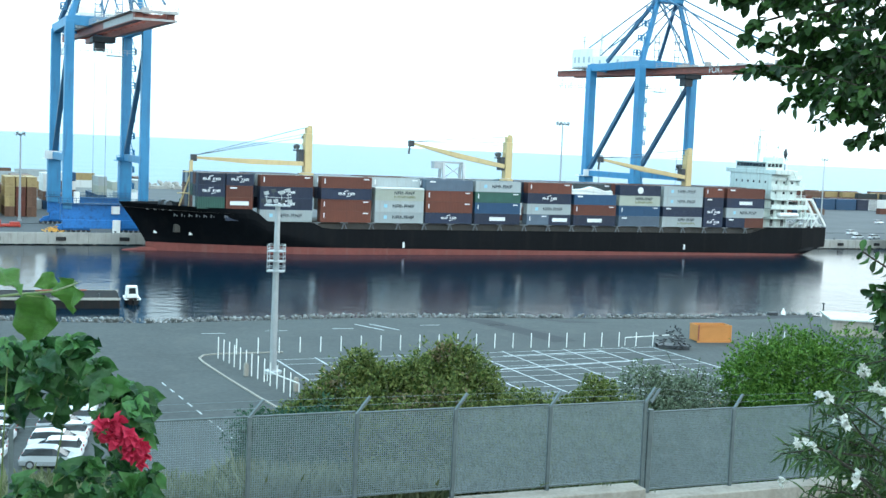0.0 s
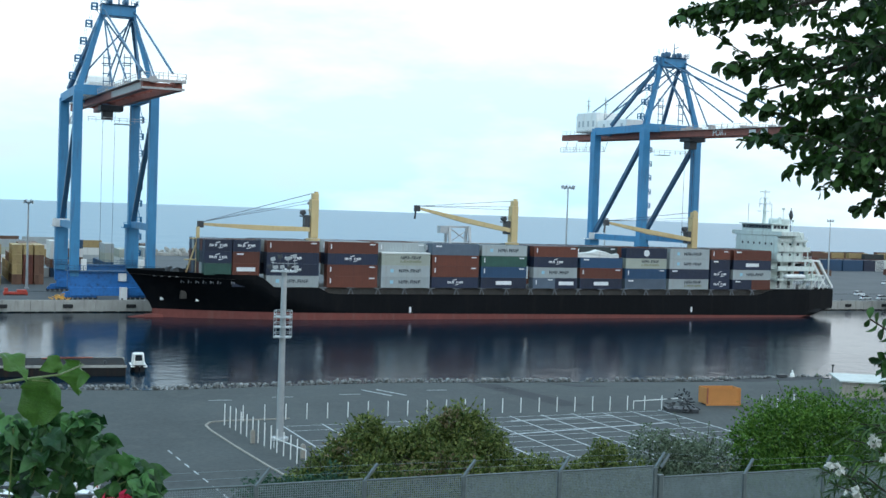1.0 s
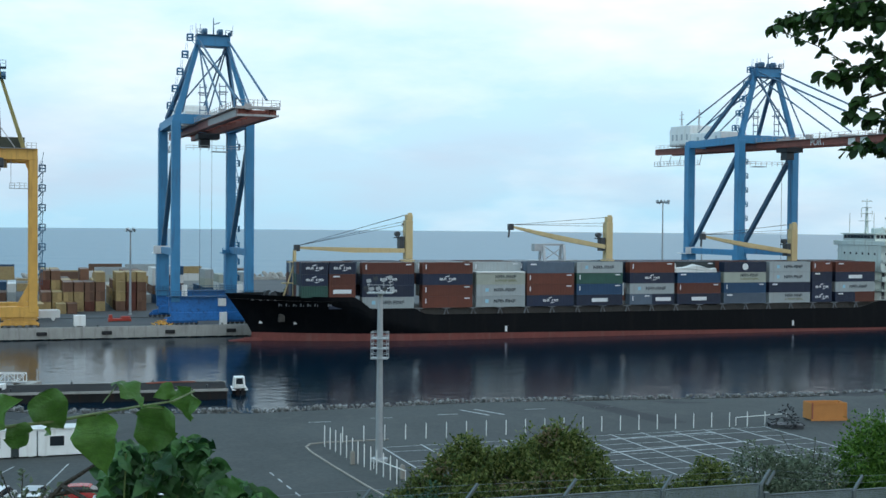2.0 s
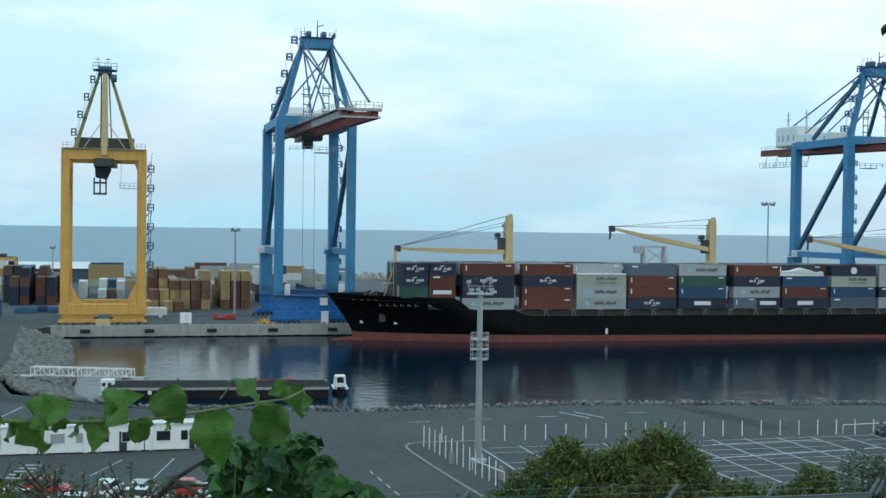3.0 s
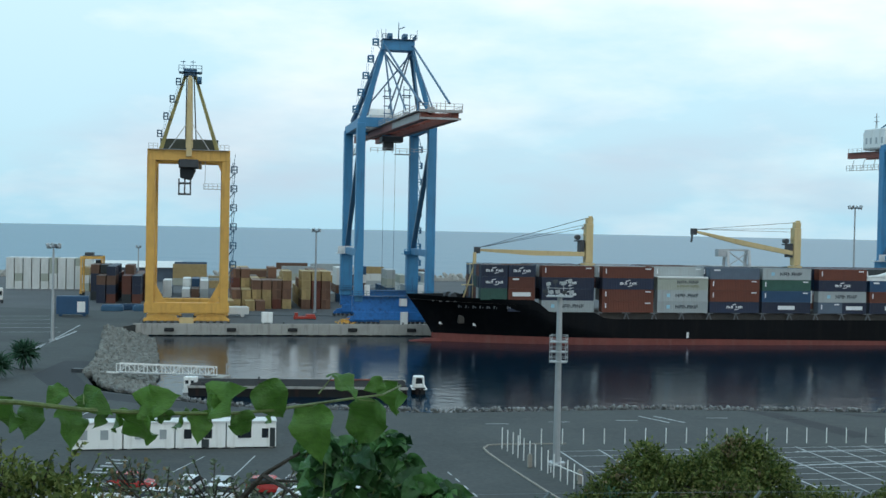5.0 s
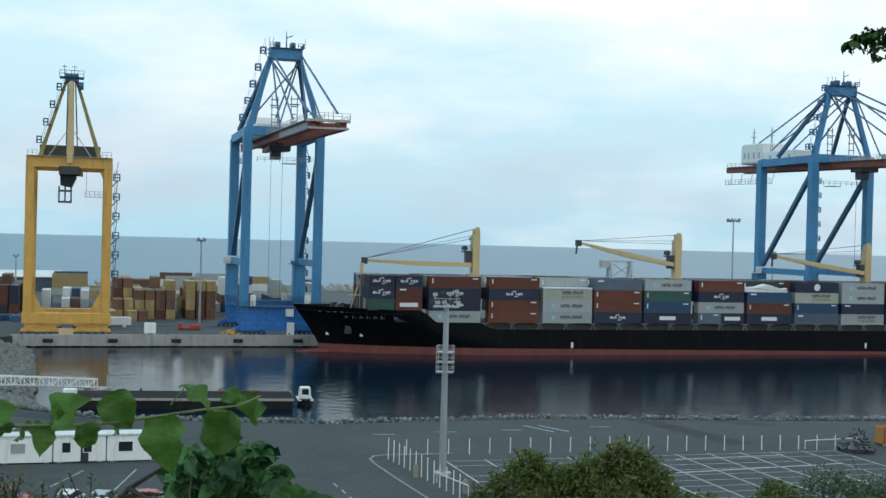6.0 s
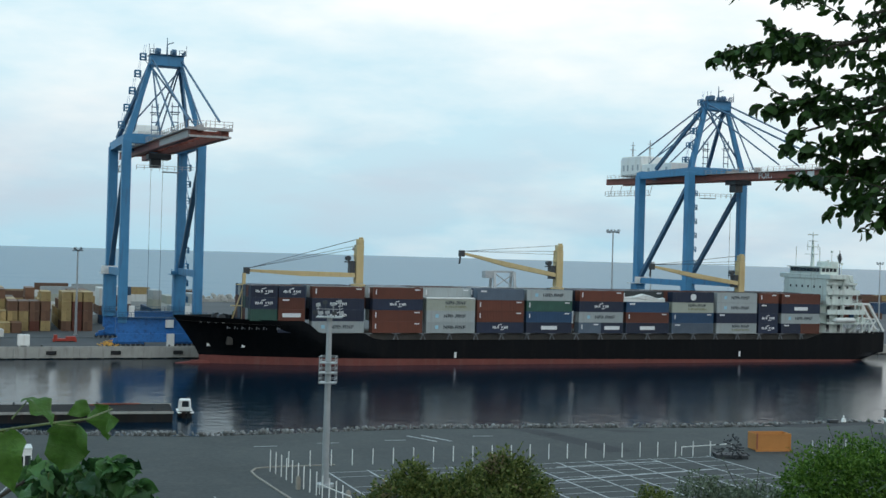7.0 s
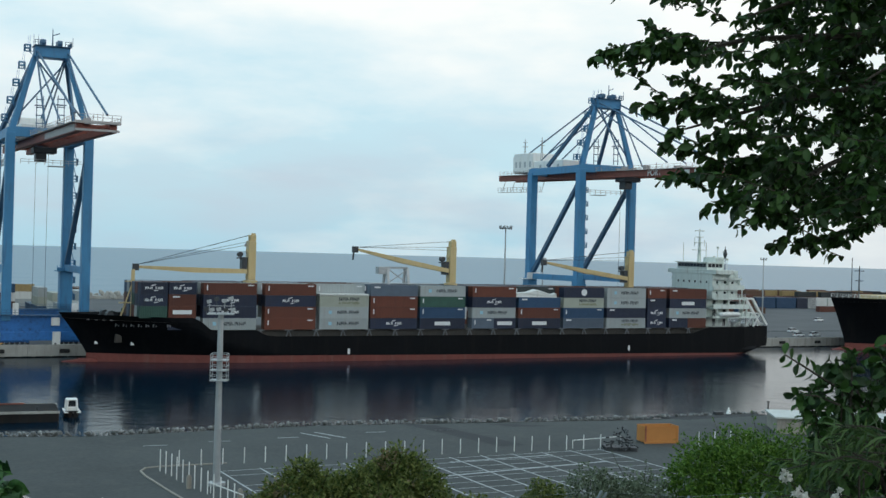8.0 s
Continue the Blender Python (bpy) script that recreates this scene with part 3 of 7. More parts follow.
for k in range(4):
    b = BM()
    bx(b, 107.6 + k * 1.25, 108.6 + k * 1.25, 3.33, 3.42, 23.75, 24.7)
    part("window", b, M_GLASS, wheelhouse)
for z in (16.6, 19.4):
    for k in range(6):
        b = BM()
        o = 3.2 + k * 2.5
        bx(b, 107.1, 107.22, o, o + 0.5, z, z + 0.6)
        part("porthole", b, M_GLASS, house)
    for k in range(3):
        b = BM()
        bx(b, 108.6 + k * 2.6, 109.2 + k * 2.6, 0.9, 1.02, z, z + 0.6)
        part("porthole", b, M_GLASS, house)
for k, z0 in enumerate((7.6, 10.2, 12.7)):
    for x in (109.6, 113.2):
        b = BM()
        bx(b, x, x + 0.9, 3.5, 3.62, z0 + 0.1, z0 + 2.0)
        part("side_door", b, M_DARKSTEEL, house)
    b = BM()
    beam(b, (115.6 + k, 1.6, z0), (118.2 + 0.4 * k, 1.6, z0 + 2.4), 0.8, 0.14)
    part("outside_stair", b, M_HOUSE, house)
b = BM()
rod(b, (115.9, 0.9, 14.0), (115.9, 3.4, 14.0), 0.55, 12)
part("vent_opening", b, M_DARKSTEEL, house)
for x in (118.4, 120.4):
    b = BM()
    rod(b, (x, 1.6, 10.1), (x, 1.6, 11.5), 0.45, 10)
    part("vent_cowl", b, M_HOUSE, house)
for x, z in ((111.2, 26.6), (112.4, 29.2), (114.6, 28.0), (115.8, 26.0)):
    b = BM()
    beam(b, (x, 5.5, 22.8), (x, 5.5, z), 0.12)
    rod(b, (x, 5.5, z - 0.3), (x, 5.5, z + 0.3), 0.35, 8)
    part("aerial", b, M_HOUSE, house)
b = BM()
bx(b, 113.2, 116.0, 7.0, 13.0, 22.8, 26.6)
part("funnel", b, M_HOUSE, house, bevel=0.3)
b = BM()
beam(b, (109.6, 10, 25.0), (109.6, 10, 32.2), 0.8, 0.8, 0.4, 0.4)
beam(b, (109.6, 10, 32), (109.6, 10, 34.4), 0.18)
for z, w in ((28.4, 2.6), (30.4, 1.9), (32.0, 1.2)):
    bx(b, 109.0, 110.2, 10 - w, 10 + w, z, z + 0.15)
beam(b, (109.6, 7.8, 29.5), (109.6, 7.8, 31.2), 0.12), beam(b, (109.6, 12.2, 29.5), (109.6, 12.2, 32.0), 0.12)
beam(b, (108.0, 10, 33.8), (111.2, 10, 33.8), 0.3, 0.3)
for o in (5, 15):
    beam(b, (108, o, 25.0), (108, o, 30.5), 0.14)
part("radar_mast", b, M_HOUSE, house, "white radar mast with aerials")
b = BM()
beam(b, (114.0, 4.2, 22.8), (114.0, 4.2, 29.6), 0.14)
rod(b, (114.0, 4.2, 27.4), (114.0, 4.2, 28.8), 0.6, 8, 0.25)
rod(b, (114.0, 4.2, 26.2), (114.0, 4.2, 27.4), 0.2, 8, 0.6)
part("signal_mast", b, M_DARKSTEEL, house)
b = BM()
bx(b, 109.4, 116.2, -0.5, 1.3, 10.4, 11.6)
part("lifeboat", b, M_SHIPWHITE, ship, "white covered lifeboat in its davit", bevel=0.4)
b = BM()
for o in (1.6, 4.4):
    beam(b, (119.6, o, 15.3), (121.8, o, 15.3), 0.5), beam(b, (121.8, o, 15.3), (127.0, o, 8.0), 0.6)
    beam(b, (119.8, o, 15.2), (119.8, o, 7.6), 0.4), beam(b, (119.8, o, 11.6), (124.6, o, 11.2), 0.3), beam(b, (122.4, o, 7.6), (124.6, o, 11.2), 0.3)
for s, z in ((121.8, 15.3), (126.9, 8.2), (119.7, 15.3)):
    beam(b, (s, 1.6, z), (s, 4.4, z), 0.4)
part("davit", b, M_SHIPWHITE, ship, "white steel launching frame at the stern")
for s, o in ((119.5, 6), (121, 15), (123.5, 7), (123.5, 14)):
    b = BM()
    bx(b, s - 0.8, s + 0.8, o - 1, o + 1, 6.5, 7.2), rod(b, (s, o - 0.9, 7.7), (s, o + 0.9, 7.7), 0.75, 12)
    part("winch", b, M_STEEL, ship)

# second ship, of which only the bow shows
ship2 = thing("cargo_ship", at(223.0, 1.0), "black cargo ship with a red waterline, moored astern", "ship")


def tall_deck(s):
    return 15.5 - 2.0 * min(1, max(0, (s + 50) / 30))


build_hull(ship2, tall_deck)
b = BM()
beam(b, (-53, 9, 14), (-53, 9, 25.0), 0.35, 0.35, 0.2, 0.2)
for z, w in ((20.5, 1.3), (23.5, 1.6)):
    bx(b, -53.4, -52.6, 9 - w, 9 + w, z, z + 0.2)
beam(b, (-56, 9, 14), (-56, 9, 27.5), 0.16)
part("foremast", b, M_DARKSTEEL, ship2)
b = BM()
rail_run(b, [(-64, 9, 15.6), (-52, 2.5, 15.4), (-30, 0.3, 13.8)], 1.1, 0.04, 1.6, 3)
part("handrail", b, M_SHIPWHITE, ship2)
b = BM()
for k in range(4):
    bx(b, -44 + k * 15, -31 + k * 15, 2, 18, 13, 16.2)
part("hatch", b, M_SHIPYELLOW, ship2, bevel=0.1)


# ---- containers ----
def container_mesh(length):
    """Corrugated steel box body, its frame and its doors, with the corner at the origin."""
    b = BM()
    n = int(length / 0.4)
    prof = []
    for i in range(n):
        x0, x1 = 0.16 + (length - 0.32) * i / n, 0.16 + (length - 0.32) * (i + 1) / n
        d = (x1 - x0)
        prof += [(x0, 0.02), (x0 + d * 0.35, 0.02), (x0 + d * 0.5, 0.055), (x0 + d * 0.85, 0.055)]
    prof.append((length - 0.16, 0.02))
    for side in (0, 1):
        ys = [(y if side == 0 else 2.44 - y) for _, y in prof]
        lo = [b.verts.new((x, y, 0.15)) for (x, _), y in zip(prof, ys)]
        hi = [b.verts.new((x, y, 2.48)) for (x, _), y in zip(prof, ys)]
        for i in range(len(prof) - 1):
            b.faces.new((lo[i], lo[i + 1], hi[i + 1], hi[i]))
    bx(b, 0.05, length - 0.05, 0.06, 2.38, 2.5, 2.55)
    bx(b, length - 0.07, length - 0.04, 0.1, 2.34, 0.15, 2.5)
    bx(b, 0.1, length - 0.1, 0.06, 2.38, 0.1, 0.14)
    f = BM()
    for x in (0, length - 0.16):
        for y in (0, 2.28):
            bx(f, x, x + 0.16, y, y + 0.16, 0, 2.59)
        bx(f, x, x + 0.16, 0.16, 2.28, 0, 0.15), bx(f, x, x + 0.16, 0.16, 2.28, 2.47, 2.59)
    for y in (0, 2.36):
        bx(f, 0.16, length - 0.16, y, y + 0.08, 0, 0.16), bx(f, 0.16, length - 0.16, y, y + 0.08, 2.48, 2.58)
    d = []
    for y in (0.17, 1.23):
        e = BM()
        bx(e, 0.02, 0.07, y, y + 1.04, 0.16, 2.46)
        d.append(e)
    return b, f, d


PROTO = {}
WORDS = {"red": "rust-red", "navy": "dark navy", "blue": "mid-blue", "steel": "blue-grey", "grey": "light grey", "cream": "cream", "green": "dark green",
         "dark": "near-black", "brown": "brown", "ochre": "ochre", "white": "white"}


def strokes(b, x, z, w, h, k):
    """One plain mark of a painted row: two uprights and a bar or slant between them."""
    t = 0.17 * h + 0.03
    bx(b, x, x + t, -0.02, 0.015, z, z + h)
    if k % 3 != 2:
        bx(b, x + w - t, x + w, -0.02, 0.015, z, z + h)
    if k % 2:
        bx(b, x + t, x + w - t, -0.02, 0.015, z + h - t, z + h), bx(b, x + t, x + w - t, -0.02, 0.015, z + 0.4 * h, z + 0.4 * h + t)
    else:
        beam(b, (x + t * 0.5, 0, z + h - t * 0.4), (x + w - t * 0.5, 0, z + t * 0.4), 0.03, t * 0.9)


def markings(kind, length):
    """Plain bars and shapes in the places and colours of the paint marks on a container's side."""
    out, c = [], length / 2
    if kind == "star":
        b = BM()
        for k in range(6):
            strokes(b, c - 1.75 + k * 0.97, 0.95, 0.78, 0.8, k)
        out.append((b, M_INKDARK))
        b = BM()
        bx(b, c - 3.9, c - 3.1, -0.02, 0.015, 0.95, 1.75)
        out.append((b, M_INKBLUE))
    elif kind == "star2":
        b = BM()
        for k in range(6):
            strokes(b, c - 1.4 + k * 0.92, 1.45, 0.72, 0.75, k)
        out.append((b, M_INKDARK))
        b = BM()
        for k in range(7):
            strokes(b, c - 1.4 + k * 0.8, 0.62, 0.62, 0.55, k + 2)
        out.append((b, M_INKYELLOW))
    elif kind == "swoosh":
        b = BM()
        for k in range(7):
            if k != 3:
                strokes(b, c - 1.95 + k * 0.57, 1.05, 0.47, 0.58, k + 1)
        beam(b, (c - 0.6, 0, 1.85), (c + 0.4, 0, 2.1), 0.03, 0.18), beam(b, (c, 0, 0.75), (c + 1.0, 0, 0.9), 0.03, 0.15)
        out.append((b, M_INKWHITE))
    elif kind == "plate":
        b = BM()
        bx(b, c - 2.1, c + 2.1, -0.02, 0.015, 0.85, 1.75)
        out.append((b, M_INKWHITE))
    elif kind == "dot":
        b = BM()
        bx(b, 0.9, 2.4, -0.02, 0.015, 1.9, 2.25)
        out.append((b, M_INKWHITE))
    elif kind == "disc":
        b = BM()
        rod(b, (c, -0.02, 1.35), (c, 0.015, 1.35), 0.85, 16)
        out.append((b, M_INKWHITE))
    elif kind == "code":
        b = BM()
        bx(b, length - 2.0, length - 0.7, -0.02, 0.015, 2.0, 2.25)
        out.append((b, M_INKWHITE))
        b = BM()
        bx(b, 0.7, 0.95, -0.02, 0.015, 1.0, 2.1)
        out.append((b, M_INKWHITE))
    return out


def container(colour, m, length=12.19, mark="code", group="containers stacked on the ship", place="stacked on the ship"):
    key = (colour, length, mark)
    if key in PROTO and PROTO[key][1] == group:
        return copy_thing(PROTO[key][0], m)
    body, frame_, doors = container_mesh(length)
    size = "forty-foot" if length > 10 else "twenty-foot"
    ob = thing("shipping_container", m, f"{WORDS[colour]} {size} steel shipping container {place}", "container", group)
    part("body", body, CARGO[colour], ob)
    part("corner_frame", frame_, CARGO[colour], ob)
    for leaf in doors:
        part("door", leaf, CARGO[colour], ob)
    for bm_, mt in markings(mark, length):
        tagged(part("marking", bm_, mt, ob), kind="stuff")
    PROTO[key] = (ob, group)
    return ob


FILL = {}


def fill_container(colour, m, length=12.19):
    """Far or half-hidden containers are gathered here and joined into one object at the end."""
    FILL.setdefault(colour, []).append((m, length))


R, N_, B_, S_, G_, GR, D_ = "red", "navy", "blue", "steel", "grey", "green", "dark"
BOTTOM, HIGH = 7.4, 2.6
NEAR = [
    (-47.9, 6.06, [(D_, ""), (GR, ""), (N_, "swoosh"), (N_, "swoosh")]),
    (-41.6, 6.06, [(N_, ""), (R, "plate"), (R, "dot"), (N_, "swoosh")]),
    (-33.9, 12.19, [(G_, "star"), (N_, "swoosh"), (N_, "swoosh"), (R, "code")]),
    (-19.7, 12.19, [(R, "code"), (R, "code"), (N_, "swoosh"), (R, "code")]),
    (-6.5, 12.19, [(G_, "star"), (G_, "star"), ("cream", "star2")]),
    (6.2, 12.19, [(N_, "swoosh"), (R, "code"), (R, "code"), (S_, "dot")]),
    (19.1, 12.19, [(N_, "plate"), (B_, "code"), (GR, "code"), (G_, "star")]),
    (33.3, 12.19, [(None, ""), (G_, "star"), (N_, "swoosh"), (R, "code")]),
    (46.4, 12.19, [(N_, "plate"), (R, "code"), (B_, "dot")]),
    (59.6, 12.19, [(S_, "dot"), (B_, "code"), ("cream", "star2"), (N_, "disc")]),
    (72.8, 12.19, [(G_, "star2"), (N_, "dot"), (G_, "star"), (G_, "star")]),
    (85.6, 6.06, [(N_, "swoosh"), (N_, "swoosh"), (N_, "dot"), (R, "code")]),
    (92.8, 12.19, [(None, ""), (G_, "star"), (N_, "plate"), (R, "dot")]),
]
ROWS = 7
rng = random.Random(4)
for bay, (s, length, tiers) in enumerate(NEAR):
    tall = []
    for row in range(ROWS):
        if row == 0:
            stack = tiers
        else:
            n = 4 + (rng.choice((-1, 0, 0, 0, 0)) if bay != 6 else 0)
            if bay in (2, 5, 6, 7) and row in (3, 4):
                n = 4
            stack = [(rng.choice((R, R, N_, N_, B_, S_, G_, "brown", GR, D_)), rng.choice(("code", "code", ""))) for _ in range(n)]
        tall.append((row, stack))
    for row, stack in tall:
        if s < -35 and row in (0, 6) and row:
            continue
        o = 0.55 + row * 2.72
        for tier, (colour, mark) in enumerate(stack):
            if row > 0 and tier < len(stack) - 2 and bay not in (0,) and len(NEAR[bay - 1][2]) >= tier + 1:
                continue
            if bay == 0 and row == 0 and tier == 0:
                continue
            z = BOTTOM + tier * HIGH
            if colour is None:
                container("steel" if bay == 7 else "navy", at(s, o, z), 6.06, "code" if bay == 7 else "dot")
                container("navy" if bay == 7 else "red", at(s + 6.13, o, z), 6.06, "plate" if bay == 7 else "")
            elif row == 0 or (row < 3 and tier == len(stack) - 1):
                container(colour, at(s, o, z), length, mark)
            else:
                fill_container(colour, at(s, o, z), length)
# load under a white sheet on top of a three-high stack
b = BM()
prof = [(0, 0.0), (0.4, 0.9), (3.2, 1.1), (5.6, 1.7), (8.0, 1.3), (10.4, 0.7), (11.8, 0.9), (12.0, 0)]
left = [b.verts.new((x, 0.1 + 0.15 * (i % 2), z)) for i, (x, z) in enumerate(prof)]
mid_ = [b.verts.new((x, 1.2, z * 1.15 + 0.1)) for x, z in prof]
right = [b.verts.new((x, 2.3 - 0.12 * (i % 2), z)) for i, (x, z) in enumerate(prof)]
for i in range(len(prof) - 1):
    b.faces.new((left[i], left[i + 1], mid_[i + 1], mid_[i])), b.faces.new((mid_[i], mid_[i + 1], right[i + 1], right[i]))
b.faces.new(left), b.faces.new(right[::-1])
solid("covered_load", b, CARGO["white"], at(45.6, 0.6, BOTTOM + 3 * HIGH), "bulky load under a white sheet on a container stack", "tarpaulin")
b = BM()
bx(b, 0, 12.3, 0, 2.4, 0, 0.45)
solid("flat_rack", b, CARGO["white"], at(-6.6, 0.5, BOTTOM + 3 * HIGH), "white-topped flat rack on a container stack", "container", bevel=0.1)


# ---- quay cranes ----
M_OLIVE = mat("faded_olive_paint", (0.3, 0.26, 0.09), 0.55, vary=0.2, scale=0.4, stain=(0.14, 0.11, 0.05), stain_amount=0.5, streak=True)
M_OLIVEDARK = mat("dark_olive_steel", (0.05, 0.06, 0.045), 0.6, vary=0.3, scale=0.6)
def landing(b, x, y, z, w=1.6, d=1.6):
    bx(b, x - w / 2, x + w / 2, y - d / 2, y + d / 2, z, z + 0.12)
    c = [(x - w / 2, y - d / 2, z), (x + w / 2, y - d / 2, z), (x + w / 2, y + d / 2, z), (x - w / 2, y + d / 2, z), (x - w / 2, y - d / 2, z)]
    return rail_run(b, c, 1.5, 0.12, 1.6, 2)


def bogie(parent, x, y, material, n=4):
    b = BM()
    beam(b, (x - 3.4, y, 4.0), (x, y, 4.75), 0.9, 0.6), beam(b, (x, y, 4.75), (x + 3.4, y, 4.0), 0.9, 0.6)
    bx(b, x - 0.9, x + 0.9, y - 0.5, y + 0.5, 4.5, 5.4)
    for dx in (-2.3, 2.3):
        beam(b, (x + dx - 1.8, y, 3.3), (x + dx, y, 3.85), 1.0, 0.5), beam(b, (x + dx, y, 3.85), (x + dx + 1.8, y, 3.3), 1.0, 0.5)
    bx(b, x - 3.9, x + 3.9, y - 0.3, y + 0.3, 3.2, 3.9), bx(b, x - 2.6, x + 2.6, y - 0.25, y + 0.25, 3.7, 4.5)
    ob = part("bogie", b, material, parent)
    for k in range(2 * n):
        b = BM()
        cx = x - 3.9 + k * 7.8 / (2 * n - 1)
        rod(b, (cx, y - 0.2, 3.05), (cx, y + 0.2, 3.05), 0.44, 12)
        part("wheel", b, M_DARKSTEEL, ob)


SLOPE = 0.02
SLOPED = ("boom_girder", "boom_walkway", "boom_crosspiece", "winch_box", "light_pole", "boom_tip", "boom_panel", "hinge", "machinery_house", "louvre", "signal_mast", "service_gallery")


def boom_crane(s, gauge_o=(23.4, 49.6), tip=-32.0, back=79.0, zb=47.6, trolley=20.0, panel=True, label=""):
    """A ship-to-shore crane: portal of four legs, girder and boom across the quay, frame and stays on top."""
    c = thing("quay_crane", at(s, 0), label, "crane", "container cranes on the quay")
    hw, ow, ol = 8.55, gauge_o[0], gauge_o[1]
    top = zb + 2.6
    for x in (-hw, hw):
        for y in (ow, ol):
            b = BM()
            w = 2.0 if y == ow else 2.2
            beam(b, (x, y, 8.0), (x, y, top), w, w * 1.15)
            if y == ol:
                bx(b, x - 1.5, x + 1.5, y - 1.6, y + 1.6, 8.0, 19.0)
            part("leg", b, M_CRANEBLUE, c, bevel=0.1)
        b = BM()
        beam(b, (x, ol, 19.0), (x, ow, top - 3.0), 1.1)
        part("diagonal_brace", b, M_CRANEDARK, c)
        b = BM()
        beam(b, (x, ow, 19.5), (x, ol, 19.5), 1.2, 1.6)
        part("cross_tie", b, M_CRANEBLUE, c)
        b = BM()
        beam(b, (x, ow - 1, top), (x, ol + 1, top), 1.7, 2.0)
        part("upper_beam", b, M_CRANEBLUE, c)
    for y in (ow, ol):
        b = BM()
        beam(b, (-hw - 1.4, y, 7.3), (hw + 1.4, y, 7.3), 1.8, 3.8)
        part("sill_beam", b, M_SILLBLUE, c, "bright blue sill beam", bevel=0.08)
        b = BM()
        bx(b, -hw - 1.0, hw + 1.0, y - 1.1, y + 0.35, 3.6, 5.6)
        part("equaliser_beam", b, M_SILLBLUE, c, bevel=0.08)
        b = BM()
        beam(b, (-hw, y, top + 0.2), (hw, y, top + 0.2), 1.8, 2.2)
        part("portal_beam", b, M_CRANEBLUE, c)
        for x in (-hw + 1, hw - 1):
            bogie(c, x, y, M_SILLBLUE)
        b = BM()
        bx(b, -hw - 2, hw + 2, y - 1.9, y - 0.9, 9.3, 9.45)
        rail_run(b, [(-hw - 2, y - 1.9, 9.4), (hw + 2, y - 1.9, 9.4)], 1.1, 0.05, 1.8, 2)
        part("walkway", b, M_CRANEDARK, c)
    for x in (-6.6, 6.2):
        b = BM()
        bx(b, x - 0.6, x + 0.6, ow - 1.9, ow - 0.9, 9.45, 12.0)
        part("control_box", b, M_SHIPWHITE, c, bevel=0.05)
    for x in (-hw, hw):
        b = BM()
        bx(b, x - 2.4, x + 2.0, ol - 2.4, ol + 2.4, 18.6, 18.8)
        bx(b, x - 2.4, x + 2.0, ol - 2.4, ol - 2.3, 18.8, 20.6 if x < 0 else 19.6)
        rail_run(b, [(x - 2.4, ol - 2.4, 18.8), (x + 2.0, ol - 2.4, 18.8), (x + 2.0, ol + 2.4, 18.8)], 1.2, 0.06, 1.2, 2)
        part("tie_platform", b, M_SHIPWHITE if x < 0 else M_CRANEBLUE, c)
    b = BM()
    bx(b, 1.2, 3.0, ow - 1.6, ow - 0.9, 7.0, 8.8)
    part("sign_plate", b, M_SHIPWHITE, c, bevel=0.05)
    b = BM()
    bx(b, 1.5, 3.2, ow - 1.9, ow - 1.1, 2.5, 5.6)
    part("switch_cabinet", b, M_SHIPWHITE, c, bevel=0.05)
    # twin-girder boom
    for x in (-3.0, 3.0):
        b = BM()
        bx(b, x - 0.7, x + 0.7, tip, back, zb + 0.6, zb + 2.4)
        part("boom_girder", b, M_BOOMRED, c, "faded red box girder of the boom", bevel=0.06)
        b = BM()
        k = 1 if x > 0 else -1
        bx(b, x + k * 0.7, x + k * 1.5, tip + 1, back - 2, zb + 2.3, zb + 2.42)
        rail_run(b, [(x + k * 1.5, tip + 1, zb + 2.4), (x + k * 1.5, back - 2, zb + 2.4)], 1.1, 0.045, 2.5, 2)
        part("boom_walkway", b, M_BOOMGREY, c)
    for y in range(int(tip) + 3, int(back), 7):
        b = BM()
        beam(b, (-2.4, y, zb + 1.9), (2.4, y, zb + 1.9), 0.5)
        part("boom_crosspiece", b, M_BOOMRED, c)
    for k, y in enumerate((tip + 2, tip + 7, tip + 12, 2, 9, 15)):
        b = BM()
        bx(b, -2.0 + k % 3, -0.8 + k % 3, y, y + 1.3, zb + 2.15, zb + 3.2 + 0.5 * (k % 2))
        part("winch_box", b, M_BOOMGREY, c)
        b = BM()
        beam(b, (1.4, y, zb + 1.9), (1.4, y, zb + 4.6), 0.1)
        part("light_pole", b, M_BOOMGREY, c)
    b = BM()
    bx(b, -4.2, 4.2, tip - 1.2, tip, zb + 2.1, zb + 2.6)
    bx(b, -4.0, 4.0, tip - 0.9, tip - 0.2, zb + 0.7, zb + 1.1)
    rail_run(b, [(-4.2, tip - 1.1, zb + 2.7), (4.2, tip - 1.1, zb + 2.7)], 1.1, 0.05, 1.4, 2)
    part("boom_tip", b, M_BOOMGREY, c)
    if panel:
        b = BM()
        bx(b, -3.75, -3.7, tip + 2, 6, zb + 0.8, zb + 2.1)
        part("boom_panel", b, M_BOOMGREY, c, "pale panel on the boom's side")
    for y in (-13.5, 12.5):
        b = BM()
        bx(b, -4.2, 4.2, y - 0.4, y + 0.4, zb + 2.3, zb + 3.0)
        part("hinge", b, M_BOOMGREY, c)
    # machinery house on the back girder
    b = BM()
    bx(b, -4.4, 4.4, 57, 68.5, zb + 3.0, zb + 9.0), rod(b, (0, 68.5, zb + 3.0), (0, 68.5, zb + 8.4), 4.0, 14)
    part("machinery_house", b, M_SHIPWHITE, c, "white machinery house", bevel=0.25)
    b = BM()
    bx(b, -4.2, 4.2, 40, 56.6, zb + 3.0, zb + 6.4)
    part("machinery_house", b, M_SHIPWHITE, c, "low white machinery house", bevel=0.2)
